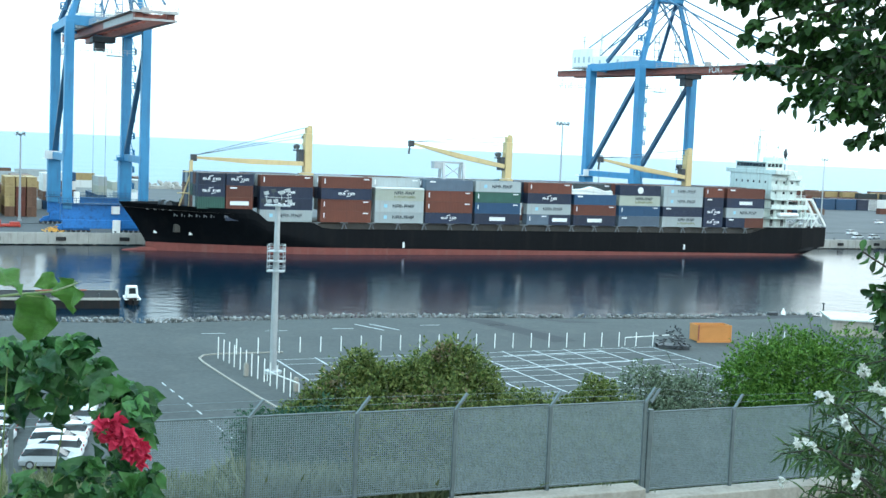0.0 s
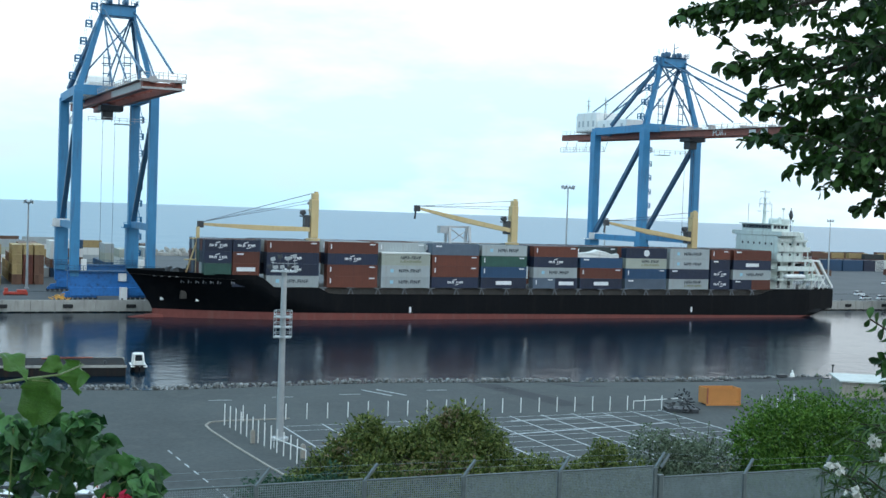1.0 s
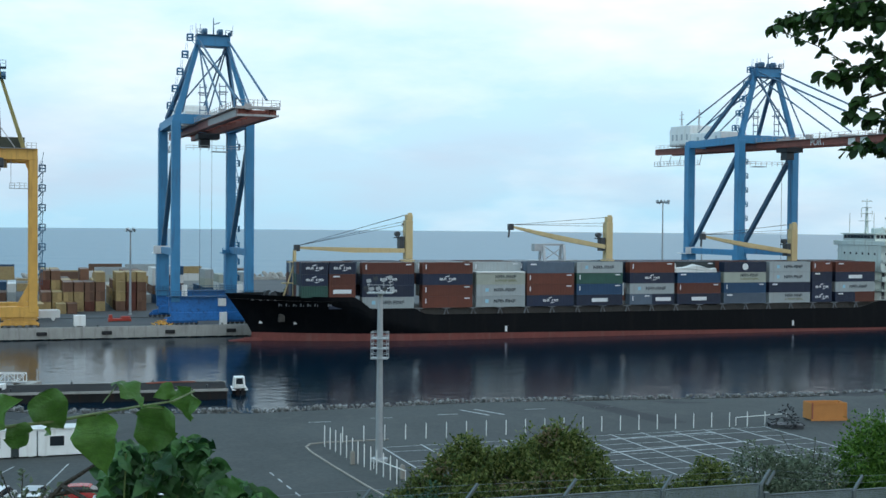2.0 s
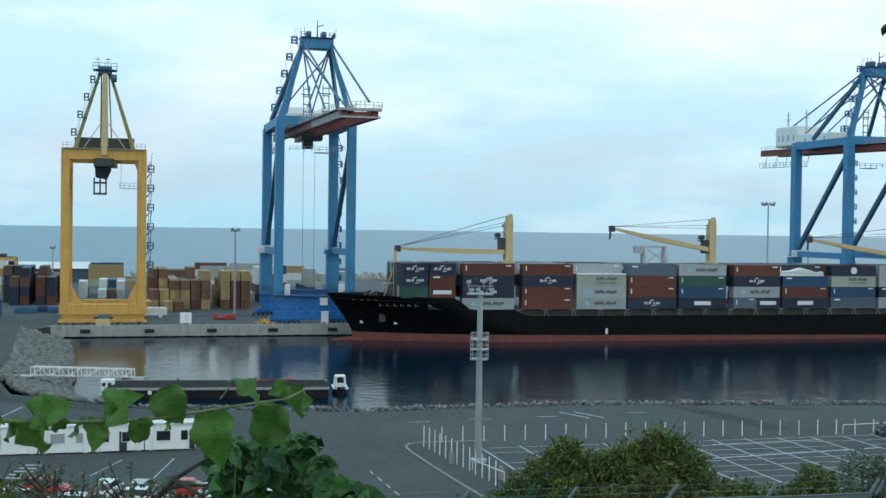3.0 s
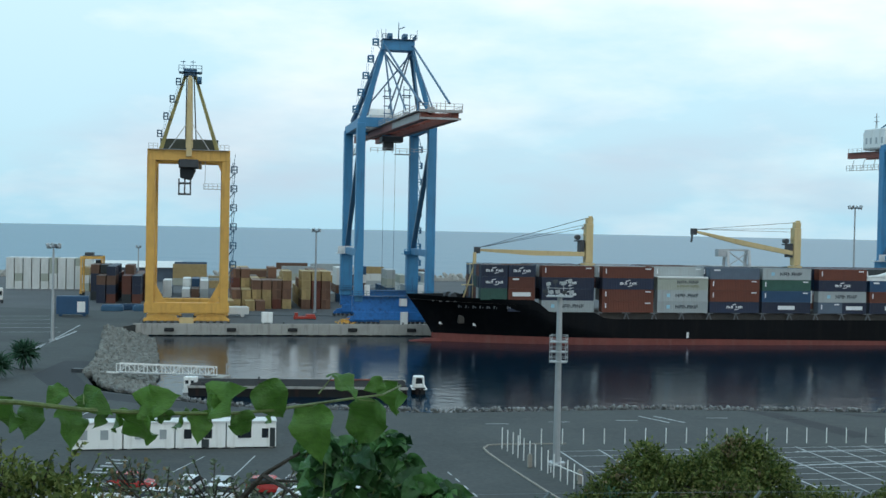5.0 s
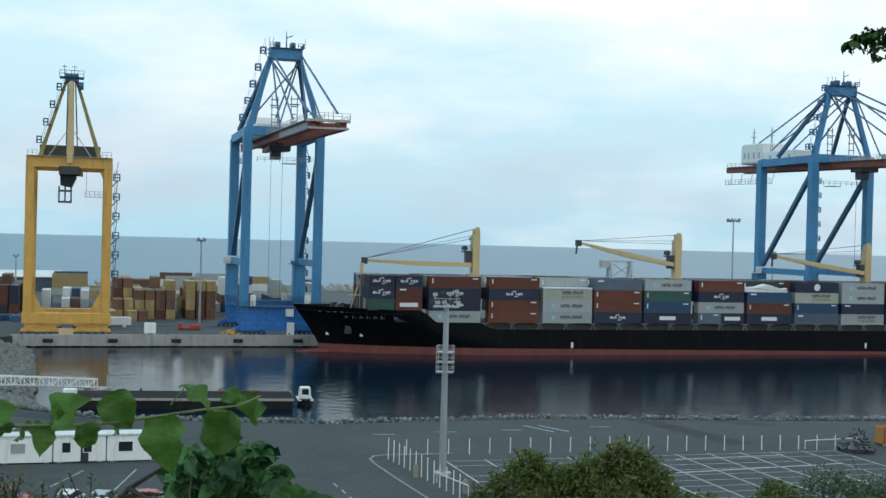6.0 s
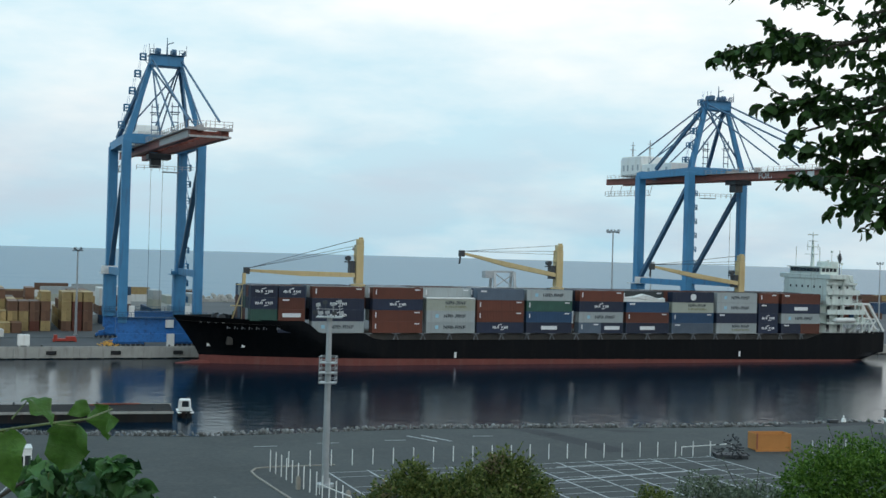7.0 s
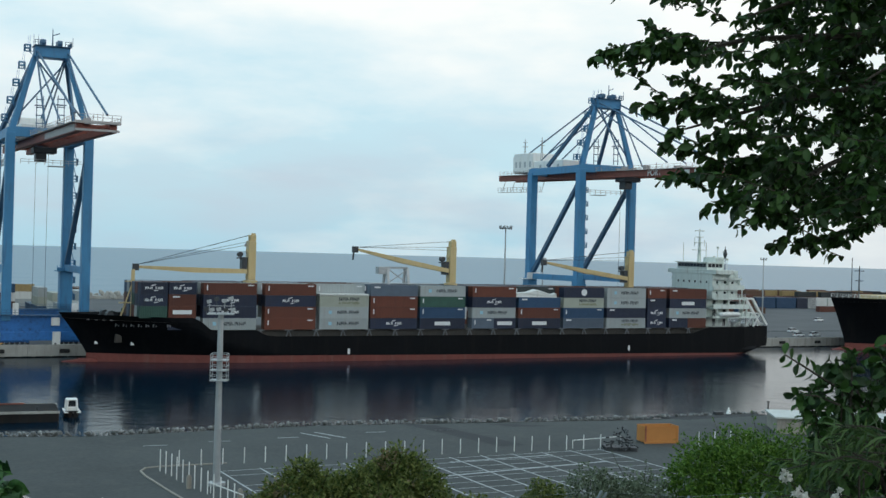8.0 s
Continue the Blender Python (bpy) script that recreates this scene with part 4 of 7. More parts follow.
    for y in (58, 61, 64, 66.4):
        b = BM()
        bx(b, -4.46, -4.3, y, y + 1.0, zb + 4.6, zb + 6.4)
        part("louvre", b, M_STEEL, c)
    for y in (42, 47.5, 52):
        b = BM()
        bx(b, -4.26, -4.1, y, y + 1.1, zb + 4.2, zb + 5.2)
        part("louvre", b, M_STEEL, c)
    # signal masts on the roof of the machinery house
    for y in (53, 63):
        b = BM()
        beam(b, (-3.6, y - 0.6, zb + 6.0), (-3.6, y, zb + 13.5), 0.16), beam(b, (-3.6, y + 0.6, zb + 6.0), (-3.6, y, zb + 13.5), 0.16)
        beam(b, (-3.6, y - 1.2, zb + 12.4), (-3.6, y + 1.2, zb + 12.4), 0.14), bx(b, -4.2, -3.0, y - 0.7, y + 0.7, zb + 11.0, zb + 11.12)
        part("signal_mast", b, M_STEEL, c)
    b = BM()
    bx(b, -5.6, -4.7, 50, 76, zb - 3.1, zb - 2.98)
    rail_run(b, [(-5.6, 50, zb - 3), (-5.6, 76, zb - 3)], 1.4, 0.06, 2.0, 2)
    for y in range(50, 77, 6):
        beam(b, (-5.2, y, zb - 3), (-4.2, y, zb + 0.2), 0.14)
    part("service_gallery", b, M_STEEL, c)
    # apex frame
    za = 69.0
    for x in (-1, 1):
        b = BM()
        beam(b, (x * hw, ow, top), (x * 3.2, ow + 1.0, za), 1.3, 1.3, 1.0, 1.0)
        part("apex_leg", b, M_CRANEBLUE, c)
        b = BM()
        beam(b, (x * hw, ol - 8.5, top + 1.5), (x * 3.2, ow + 1.8, za - 0.5), 0.9)
        part("apex_back_leg", b, M_CRANEDARK, c)
        b = BM()
        rod(b, (x * 3.4, ow, za), (x * 3.0, tip + 6.0, zb + 3.0), 0.24)
        rod(b, (x * 3.4, ow, za - 1.5), (x * 3.0, -8.5, zb + 3.0), 0.2)
        rod(b, (x * 3.4, ow, za - 0.5), (x * 3.0, 10.5, zb + 3.0), 0.2)
        part("forestay", b, M_CRANEDARK, c)
        b = BM()
        rod(b, (x * 3.4, ow + 1.5, za), (x * 3.2, 68, zb + 7), 0.22)
        rod(b, (x * 3.4, ow + 1.5, za - 1), (x * 3.2, 57.5, zb + 5), 0.2)
        part("backstay", b, M_CRANEDARK, c)
        b = BM()
        beam(b, (x * (hw - 1.5), ow + 0.3, top + 4), (-x * 3.2, ow + 0.6, za - 2), 0.34)
        part("apex_brace", b, M_CRANEDARK, c)
    b = BM()
    bx(b, -3.8, 3.8, ow - 0.8, ow + 3.0, za - 1.5, za + 1.0)
    part("apex_beam", b, M_CRANEBLUE, c, bevel=0.1)
    b = BM()
    bx(b, -4.0, 4.0, ow - 1.4, ow + 3.6, za + 1.0, za + 1.12)
    rail_run(b, [(-4.0, ow - 1.4, za + 1.1), (-2.6, ow - 1.4, za + 1.1)], 1.1, 0.07, 0.7, 2), rail_run(b, [(2.6, ow - 1.4, za + 1.1), (4.0, ow - 1.4, za + 1.1), (4.0, ow + 3.6, za + 1.1)], 1.1, 0.07, 0.8, 2)
    for x in (-2.0, 1.6):
        rod(b, (x - 0.5, ow, za + 1.9), (x + 0.5, ow, za + 1.9), 0.75, 10)
        rod(b, (x - 0.5, ow + 2, za + 1.9), (x + 0.5, ow + 2, za + 1.9), 0.75, 10)
    for x in (-4.2, -3.2, 4.3):
        beam(b, (x, ow - 1, za + 1), (x, ow - 1, za + 3.4), 0.09)
    beam(b, (0, ow, za + 1), (0, ow, za + 5.2), 0.35, 0.35, 0.12, 0.12)
    beam(b, (0, ow, za + 3.6), (1.5, ow, za + 4.2), 0.2)
    part("apex_platform", b, M_CRANEDARK, c)
    for k in range(5):
        b = BM()
        z = top + 2.4 + k * 4.0
        landing(b, -hw - 1.3 + k * 1.12, ow + 0.3, z, 1.2, 1.3)
        beam(b, (-hw - 0.8 + k * 1.12, ow + 0.3, z), (-hw + 0.6 + k * 1.12, ow + 0.3, z - 1.6), 0.16)
        beam(b, (-hw - 0.8 + k * 1.12, ow + 0.3, z + 0.1), (-hw + 0.9 + k * 1.12, ow + 0.3, z + 0.1), 0.12)
        for dx in (-0.2, 0.2):
            beam(b, (-hw - 1.3 + k * 1.12 + dx, ow - 0.1, z), (-hw - 0.9 + k * 1.12 + dx, ow - 0.1, z + 3.6), 0.06)
        part("ladder_landing", b, M_CRANEBLUE, c)
    for k in range(9):
        b = BM()
        z = 11.5 + k * 4.2
        landing(b, hw + 1.6, ol + 0.2, z, 1.1, 1.6)
        beam(b, (hw + 2.2, ol, z), (hw + 1.2, ol, z + 4.2), 0.16)
        part("stair_landing", b, M_CRANEBLUE, c)
    # light masts on the girder, trolley, cab and hoist ropes
    for x, y in ((-2.0, 26), (2.0, 22)):
        b = BM()
        for dx in (-0.7, 0.7):
            beam(b, (x + dx, y, top + 1.4), (x + dx, y, top + 8.8), 0.16)
        for z in (2.6, 4.4, 6.2, 8.0):
            beam(b, (x - 0.9, y, top + z), (x + 0.9, y, top + z), 0.2)
        bx(b, x - 1.1, x + 1.1, y - 0.7, y + 0.7, top + 6.6, top + 6.75)
        part("light_mast", b, M_CRANEDARK, c)
    b = BM()
    bx(b, -2.6, 2.6, trolley - 2.4, trolley + 2.4, zb - 1.2, zb + 0.1)
    bx(b, -2.0, 0.4, trolley - 1.6, trolley + 1.2, zb - 3.2, zb - 1.2)
    part("trolley", b, M_DARKSTEEL, c, "dark trolley with the driver's cab", bevel=0.1)
    b = BM()
    bx(b, 0.9, 4.6, 30, 33, zb - 4.2, zb - 4.05)
    rail_run(b, [(-6, 25, zb - 4.2), (8, 25, zb - 4.2)], 1.1, 0.06, 1.6, 2)
    part("cab_platform", b, M_STEEL, c)
    b = BM()
    for x in (-1.6, 1.2):
        rod(b, (x, trolley + 1, zb - 1), (x, trolley + 1, 9.5), 0.05, 4)
    part("hoist_rope", b, M_DARKSTEEL, c)
    # the girder and all that rides on it slope a little towards the water
    for o in c.children:
        if o.name.split(".")[0] in SLOPED:
            for v in o.data.vertices:
                v.co.z += SLOPE * (v.co.y - 45)
    return c


boom_crane(-64.0, trolley=32.0, label="tall blue quay crane with a faded red boom over the water")
crane_b = boom_crane(86.9, trolley=13.0, panel=False, label="tall blue quay crane with a lettered red boom")
# white lettering on the second crane's boom
txt = bpy.data.curves.new("lettering", "FONT")
txt.body, txt.size, txt.extrude = "PORT REUNION", 2.4, 0.02
lettering = new("lettering", txt)
txt.materials.append(M_INKWHITE)
lettering.parent = crane_b
lettering.matrix_basis = Matrix(((0, 0, -1, -3.74), (-1, 0, 0, -1.1), (-SLOPE, 1, 0, 47.35), (0, 0, 0, 1)))
tagged(lettering, "white painted lettering on the boom")
for y in (-17.5, -22.0):
    b = BM()
    bx(b, -3.76, -3.70, y - 1.3, y + 1.3, 46.7, 48.3)
    part("boom_sign", b, M_SHIPWHITE, crane_b)


def gantry_crane(s):
    """The older yellow crane, its boom raised, seen from the water side."""
    c = thing("quay_crane", at(s, 0), "older yellow portal quay crane with its boom raised", "crane", "container cranes on the quay")
    hw, ow, ol, top = 8.4, 23.6, 40.0, 41.0
    for x in (-hw, hw):
        for y in (ow, ol):
            b = BM()
            beam(b, (x, y, 6.0), (x, y, top), 1.9, 1.9)
            part("leg", b, M_YELLOW, c, bevel=0.1)
        b = BM()
        k = 1 if x < 0 else -1
        beam(b, (x, ow, 12.5), (x + k * 3.0, ow, 6.9), 0.9, 1.6)
        part("knee_brace", b, M_YELLOW, c)
        b = BM()
        beam(b, (x, ow, 36.5), (x + k * 1.2, ow, 39.6), 0.6, 1.2)
        part("knee_brace", b, M_YELLOW, c)
        b = BM()
        beam(b, (x, ow, 14), (x, ol, 14), 1.0, 1.4), beam(b, (x, ow, top), (x, ol, top), 1.2, 2.2)
        beam(b, (x, ow, 15), (x, ol, 38), 0.7)
        part("side_tie", b, M_YELLOW, c)
    for y in (ow, ol):
        b = BM()
        bx(b, -hw - 1.2, hw + 1.2, y - 0.9, y + 0.9, 5.0, 7.4)
        part("sill_beam", b, M_YELLOW, c, bevel=0.1)
        b = BM()
        bx(b, -hw - 0.9, hw + 0.9, y - 1.0, y + 1.0, 40.0, 42.6)
        part("portal_beam", b, M_YELLOW, c, bevel=0.1)
        for x in (-5.6, 5.6):
            bogie(c, x, y, M_YELLOW, 3)
    b = BM()
    bx(b, -1.6, 1.6, ow - 1.0, ow - 0.4, LAND + 0.1, 4.0)
    part("cabinet", b, M_SHIPYELLOW, c)
    b = BM()
    bx(b, -6.6, 6.6, 26, 36, 42.6, 45.2)
    part("machinery_house", b, M_OLIVEDARK, c, "dark slatted machinery house")
    b = BM()
    bx(b, -hw - 0.6, hw + 0.6, ow - 1.6, ow - 0.9, 42.5, 42.6)
    rail_run(b, [(-hw - 0.6, ow - 1.5, 42.6), (-hw + 1.4, ow - 1.5, 42.6)], 1.2, 0.06, 1.0, 2), rail_run(b, [(hw - 1.4, ow - 1.5, 42.6), (hw + 0.6, ow - 1.5, 42.6)], 1.2, 0.06, 1.0, 2)
    part("walkway", b, M_STEEL, c)
    for x in (-1, 1):
        b = BM()
        beam(b, (x * 6.4, ow + 0.6, 42.6), (x * 1.0, ow + 1.5, 60.2), 0.85, 0.85, 0.6, 0.6)
        part("apex_leg", b, M_OLIVE, c)
        b = BM()
        beam(b, (x * 4.6, ow - 0.2, 42.6), (x * 0.6, ow - 0.8, 48.5), 0.18)
        part("boom_stay", b, M_STEEL, c)
        b = BM()
        rod(b, (x * 0.8, ow + 2.5, 60), (x * 1.4, 52, 43), 0.15)
        part("backstay", b, M_DARKSTEEL, c)
    b = BM()
    beam(b, (0, ow - 1.2, 41.0), (0, ow - 0.6, 59.5), 1.25, 1.2, 0.8, 0.8)
    beam(b, (0.75, ow - 1.5, 43.0), (0.5, ow - 0.9, 59.0), 0.16), beam(b, (-0.7, ow - 1.5, 43.0), (-0.45, ow - 0.9, 59.0), 0.12)
    part("boom", b, M_SHIPYELLOW, c, "pale yellow boom standing upright")
    b = BM()
    bx(b, -1.5, 1.5, ow, ow + 3, 59.6, 61.2)
    bx(b, -2.6, 2.6, ow - 0.8, ow + 3.6, 60.4, 60.5)
    rail_run(b, [(-2.6, ow - 0.8, 60.5), (2.6, ow - 0.8, 60.5), (2.6, ow + 3.6, 60.5)], 1.4, 0.06, 1.2, 2)
    rod(b, (1.6, ow, 58.6), (2.6, ow, 58.6), 0.9, 10)
    for x in (-1.6, 0.6):
        beam(b, (x, ow, 61), (x, ow, 63.2), 0.12), beam(b, (x - 0.6, ow, 62.8), (x + 0.6, ow, 62.8), 0.12)
    part("apex_platform", b, M_CRANEDARK, c)
    for x in (-2.2, 2.2):
        b = BM()
        bx(b, x - 0.5, x + 0.5, ow - 0.5, 66, 39.9, 41.3)
        part("girder", b, M_YELLOW, c)
    b = BM()
    bx(b, -2.3, 2.2, ow - 1.6, ow + 5, 38.4, 40.4)
    beam(b, (-0.2, ow + 2, 38.5), (-0.7, ow + 2, 35.9), 4.0, 3.8, 2.4, 2.6)
    part("trolley", b, M_DARKSTEEL, c, "dark trolley and driver's cab", bevel=0.2)
    b = BM()
    for x in (-2.2, -0.9, 0.4):
        beam(b, (x, ow + 1, 32.4), (x, ow + 1, 36), 0.34)
    beam(b, (-2.4, ow + 1, 32.4), (0.6, ow + 1, 32.4), 0.45), beam(b, (-2.4, ow + 1, 34.9), (0.6, ow + 1, 34.9), 0.45)
    part("spreader", b, M_DARKSTEEL, c)
    b = BM()
    bx(b, 3.4, 7.6, ow - 0.6, ow + 0.6, 33.6, 33.75)
    rail_run(b, [(3.4, ow - 0.6, 33.7), (7.6, ow - 0.6, 33.7)], 1.2, 0.06, 1.0, 2)
    beam(b, (3.7, ow, 33.7), (3.7, ow, 40), 0.12)
    part("side_platform", b, M_STEEL, c)
    for k in range(6):
        b = BM()
        z = 14.5 + k * 4.4
        landing(b, hw + 1.9, ow + 0.3, z + 1.0, 1.3, 1.5)
        beam(b, (hw + 0.9, ow + 0.3, z - 0.4), (hw + 2.0, ow + 0.3, z + 1.0), 0.22)
        beam(b, (hw + 1.5, ow + 0.6, z + 1.0), (hw + 2.2, ow + 0.6, z + 5.4), 0.12)
        part("stair_landing", b, M_CRANEDARK, c)
    b = BM()
    for x in (1.5, 2.0):
        beam(b, (hw + x, ow + 1.0, 12), (hw + x, ow + 1.0, 40), 0.08)
    for k in range(46):
        beam(b, (hw + 1.5, ow + 1.0, 12.4 + k * 0.6), (hw + 2.0, ow + 1.0, 12.4 + k * 0.6), 0.05)
    part("ladder", b, M_CRANEDARK, c)
    for k in range(4):
        b = BM()
        landing(b, -6.7 + k * 1.35, ow + 0.2, 45.4 + k * 4.0, 0.9, 1.1)
        beam(b, (-6.5 + k * 1.35, ow + 0.2, 45.5 + k * 4.0), (-5.2 + k * 1.35, ow + 0.5, 45.5 + k * 4.0), 0.14)
        for dx in (0, 0.35):
            beam(b, (-6.4 + k * 1.35 + dx, ow, 45.5 + k * 4.0), (-5.5 + k * 1.35 + dx, ow, 49.4 + k * 4.0), 0.06)
        part("ladder_landing", b, M_CRANEDARK, c)
    return c


gantry_crane(-112.2)


# ---- container yard ----
rng = random.Random(11)


def block(s0, s1, o0, o1, colours, hmin, hmax, turn=90, gap=3.0, density=0.9, label="standing in the yard", own=False):
    """Rows of stacked containers; turn 90: long side across the quay."""
    s = s0
    while s < s1:
        o = o0
        while o < o1:
            if rng.random() < density:
                n = rng.randint(hmin, hmax)
                for k in range(n):
                    m = at(s + 2.44, o, LAND + 0.02 + k * 2.6, 90) if turn == 90 else at(s, o, LAND + 0.02 + k * 2.6, 0)
                    if own:
                        container(rng.choice(colours), m, 12.19, "", "containers stacked in the yard", label)
                    else:
                        fill_container(rng.choice(colours), m)
            o += 12.9 if turn == 90 else 2.8
        s += (2.75 + (gap if rng.random() < 0.2 else 0)) if turn == 90 else 13.0


block(-173, -148, 160, 166, ("white", "white", "cream", "white"), 4, 4, gap=0.0, density=1.0)
block(-148, -141, 150, 156, ("white", "cream", "ochre"), 2, 3, density=1.0)
block(-141, -124, 92, 120, ("dark", "navy", "red", "brown", "red"), 3, 4, gap=1.5)
block(-121, -104, 122, 140, ("white", "ochre", "brown", "blue", "grey", "dark"), 1, 2, density=0.8)
block(-101, -74, 74, 100, ("ochre", "ochre", "brown", "brown", "red"), 2, 4, gap=2.5, density=0.9, own=True)
block(-103, -92, 66, 68, ("brown", "ochre"), 1, 1, density=0.8, own=True)
block(-72, -40, 92, 122, ("white", "grey", "cream", "blue", "brown", "white"), 1, 4, gap=2.5, density=0.75)
block(-60, -30, 70, 75, ("white", "grey", "green"), 2, 4, density=0.6, own=True)
block(-120, -30, 170, 240, ("white", "grey", "ochre", "brown", "blue", "cream"), 1, 3, turn=0, density=0.10)
block(60, 120, 75, 110, ("red", "brown", "navy", "white"), 1, 3, gap=6, density=0.4)
block(130, 260, 150, 225, ("brown", "red", "ochre", "navy", "blue", "white", "brown"), 1, 3, turn=0, density=0.28)
block(278, 322, 196, 202, ("blue", "navy", "blue"), 2, 2, turn=0, density=1.0)
block(324, 338, 196, 199, ("white",), 2, 2, turn=0, density=1.0)
block(303, 325, 166, 168, ("red", "brown"), 1, 1, turn=0, density=1.0)
block(225, 420, 206, 243, ("red", "brown", "ochre", "dark", "brown", "red"), 1, 3, turn=0, density=0.45)

fv, ff, fm, slots = [], [], [], list(FILL)
fill_parts = {}
for colour in slots:
    for m, length in FILL[colour]:
        if length not in fill_parts:
            body, frame_, doors = container_mesh(length)
            for e in doors:
                e.free()
            bx(body, 0.03, 0.06, 0.1, 2.34, 0.15, 2.5)
            one = [mesh_of("fill", x, CARGO[colour]) for x in (body, frame_)]
            fill_parts[length] = [(list(v.co for v in me.vertices), [tuple(p.vertices) for p in me.polygons]) for me in one]
        for verts, faces in fill_parts[length]:
            k = len(fv)
            fv.extend(m @ v for v in verts)
            ff.extend(tuple(i + k for i in f) for f in faces)
            fm.extend([slots.index(colour)] * len(faces))
me = bpy.data.meshes.new("stacked_containers")
me.from_pydata(fv, [], ff)
for colour in slots:
    me.materials.append(CARGO[colour])
me.polygons.foreach_set("material_index", fm)
tagged(new("stacked_containers", me), "far and inner stacks of steel shipping containers", "container", kind="stuff")

# pale concrete blocks of the outer breakwater
b = BM()
for k in range(900):
    s, o = rng.uniform(-330, 330), rng.gauss(252, 2.5)
    c = QUAY @ Vector((s, o, 3.1 - 0.25 * abs(o - 252) + rng.uniform(0, 1.9)))
    r = rng.uniform(0.7, 1.3)
    bmesh.ops.create_icosphere(b, subdivisions=1, radius=r, matrix=Matrix.Translation(c) @ pose(0, 0, 0, rng.uniform(0, 180), rng.uniform(0, 180), 0) @ Matrix.Diagonal((1.5, 0.8, 0.9, 1)))
for s in range(-330, 330, 20):
    p, q = QUAY @ Vector((s, 253, 1.4)), QUAY @ Vector((s + 20, 253, 1.4))
    beam(b, p, q, 9, 4.6)
solid("breakwater", b, M_CONCRETE, pose(0, 0, 0), "pale concrete block breakwater behind the yard", "breakwater", kind="structure")

b = BM()
bx(b, -16, 16, -7, 7, 0, 5.2)
for x in range(-16, 17, 4):
    bx(b, x - 0.15, x + 0.15, -7.1, 7.1, 0, 5.3)
shed = thing("warehouse", at(-134, 228, LAND), "low warehouse with a white metal roof", "warehouse")
part("wall", b, CARGO["steel"], shed)
b = BM()
v = [b.verts.new(p) for p in ((-17, -8, 5.2), (17, -8, 5.2), (17, 0, 7.4), (-17, 0, 7.4), (17, 8, 5.2), (-17, 8, 5.2))]
b.faces.new(v[:4]), b.faces.new((v[3], v[2], v[4], v[5]))
ext = bmesh.ops.extrude_face_region(b, geom=list(b.faces))
bmesh.ops.translate(b, vec=(0, 0, 0.25), verts=[g for g in ext["geom"] if isinstance(g, bmesh.types.BMVert)])
part("roof", b, CARGO["white"], shed, "white sheet-metal roof")


def lamp_mast(m, h, label, ring=1.8, n=8):
    c = thing("floodlight_mast", m, label, "lamp mast", "floodlight masts of the port")
    b = BM()
    rod(b, (0, 0, 0), (0, 0, h), 0.35, 10, 0.18)
    bx(b, -0.5, 0.5, -0.5, 0.5, 0, 0.25)
    part("pole", b, M_STEEL, c)
    b = BM()
    rod(b, (0, 0, h - 0.5), (0, 0, h - 0.35), ring * 0.55, 12)
    part("lamp_ring", b, M_DARKSTEEL, c)
    for k in range(n):
        a = k * 2 * math.pi / n
        b = BM()
        x, y, z = 0.75 * ring * math.cos(a), 0.75 * ring * math.sin(a), h - 0.5 + 0.5 * (k % 2)
        rod(b, (x * 0.8, y * 0.8, z + 0.35), (x * 1.25, y * 1.25, z), 0.2, 8, 0.34)
        beam(b, (x * 0.5, y * 0.5, h - 0.45), (x * 0.85, y * 0.85, z + 0.3), 0.1)
        part("floodlight", b, M_STEEL, c)
    return c


lamp_mast(at(-79.5, 60, LAND), 22.0, "slender floodlight mast in the container yard", 1.3)
lamp_mast(at(75.5, 60, LAND), 31.5, "tall floodlight mast in the container yard", 2.2)
lamp_mast(at(95.0, 70, LAND), 22.0, "slender floodlight mast in the container yard", 1.0)
lamp_mast(at(4.0, 90, LAND), 24.0, "slender floodlight mast in the container yard", 1.0)
lamp_mast(at(255.0, 150, LAND), 24.0, "slender floodlight mast in the container yard", 1.6)
lamp_mast(at(-130, 150, LAND), 15.0, "slender floodlight mast in the container yard", 1.0)

# blue skips and pipes by the road, white box, red frame and orange heap on the quay
b = BM()
bx(b, 0, 7.5, 0, 2.8, 0.5, 4.6), bx(b, 0.1, 7.4, 0.1, 2.7, 4.6, 4.9)
for x in (0.6, 6.2):
    bx(b, x, x + 0.7, 0.2, 2.6, 0, 0.5)
o_ = thing("site_cabin", at(-143.5, 44, LAND), "blue site cabin with a white door panel", "cabin")
part("body", b, CARGO["blue"], o_, bevel=0.05)
b = BM()
bx(b, 4.9, 6.8, -0.05, 0.0, 1.0, 3.6)
part("door", b, M_SHIPWHITE, o_, "white door panel")
for k in range(5):
    b = BM()
    bx(b, 0, 5.6, 0, 2.2, 0, 1.3), bx(b, 0.3, 5.3, 0.3, 1.9, 1.3, 1.6)
    solid("blue_skip", b, CARGO["blue"] if k % 2 else M_CRANEDARK, at(-134.5 + k * 4.2, 62 + 3 * (k % 2), LAND, 8 * k), "blue steel skip standing on the yard", "skip", "skips in the yard", bevel=0.1)
b = BM()
bx(b, 0, 2.6, 0, 2.2, 0.2, 2.6), bx(b, 0.2, 0.6, 0.2, 2.0, 0, 0.2), bx(b, 2.0, 2.4, 0.2, 2.0, 0, 0.2)
solid("generator_box", b, M_SHIPWHITE, at(-95.0, 24.4, LAND + 0.02), "white equipment box standing on the quay", "equipment box", bevel=0.06)
b = BM()
bx(b, 0, 5.4, 0, 2.3, 0.15, 0.7), bx(b, 0.2, 1.0, 0.3, 2.0, 0.7, 1.6), bx(b, 3.0, 5.2, 0.2, 2.1, 0.7, 1.2), bx(b, 0, 0.4, 0, 2.3, 0, 0.15), bx(b, 5.0, 5.4, 0, 2.3, 0, 0.15)
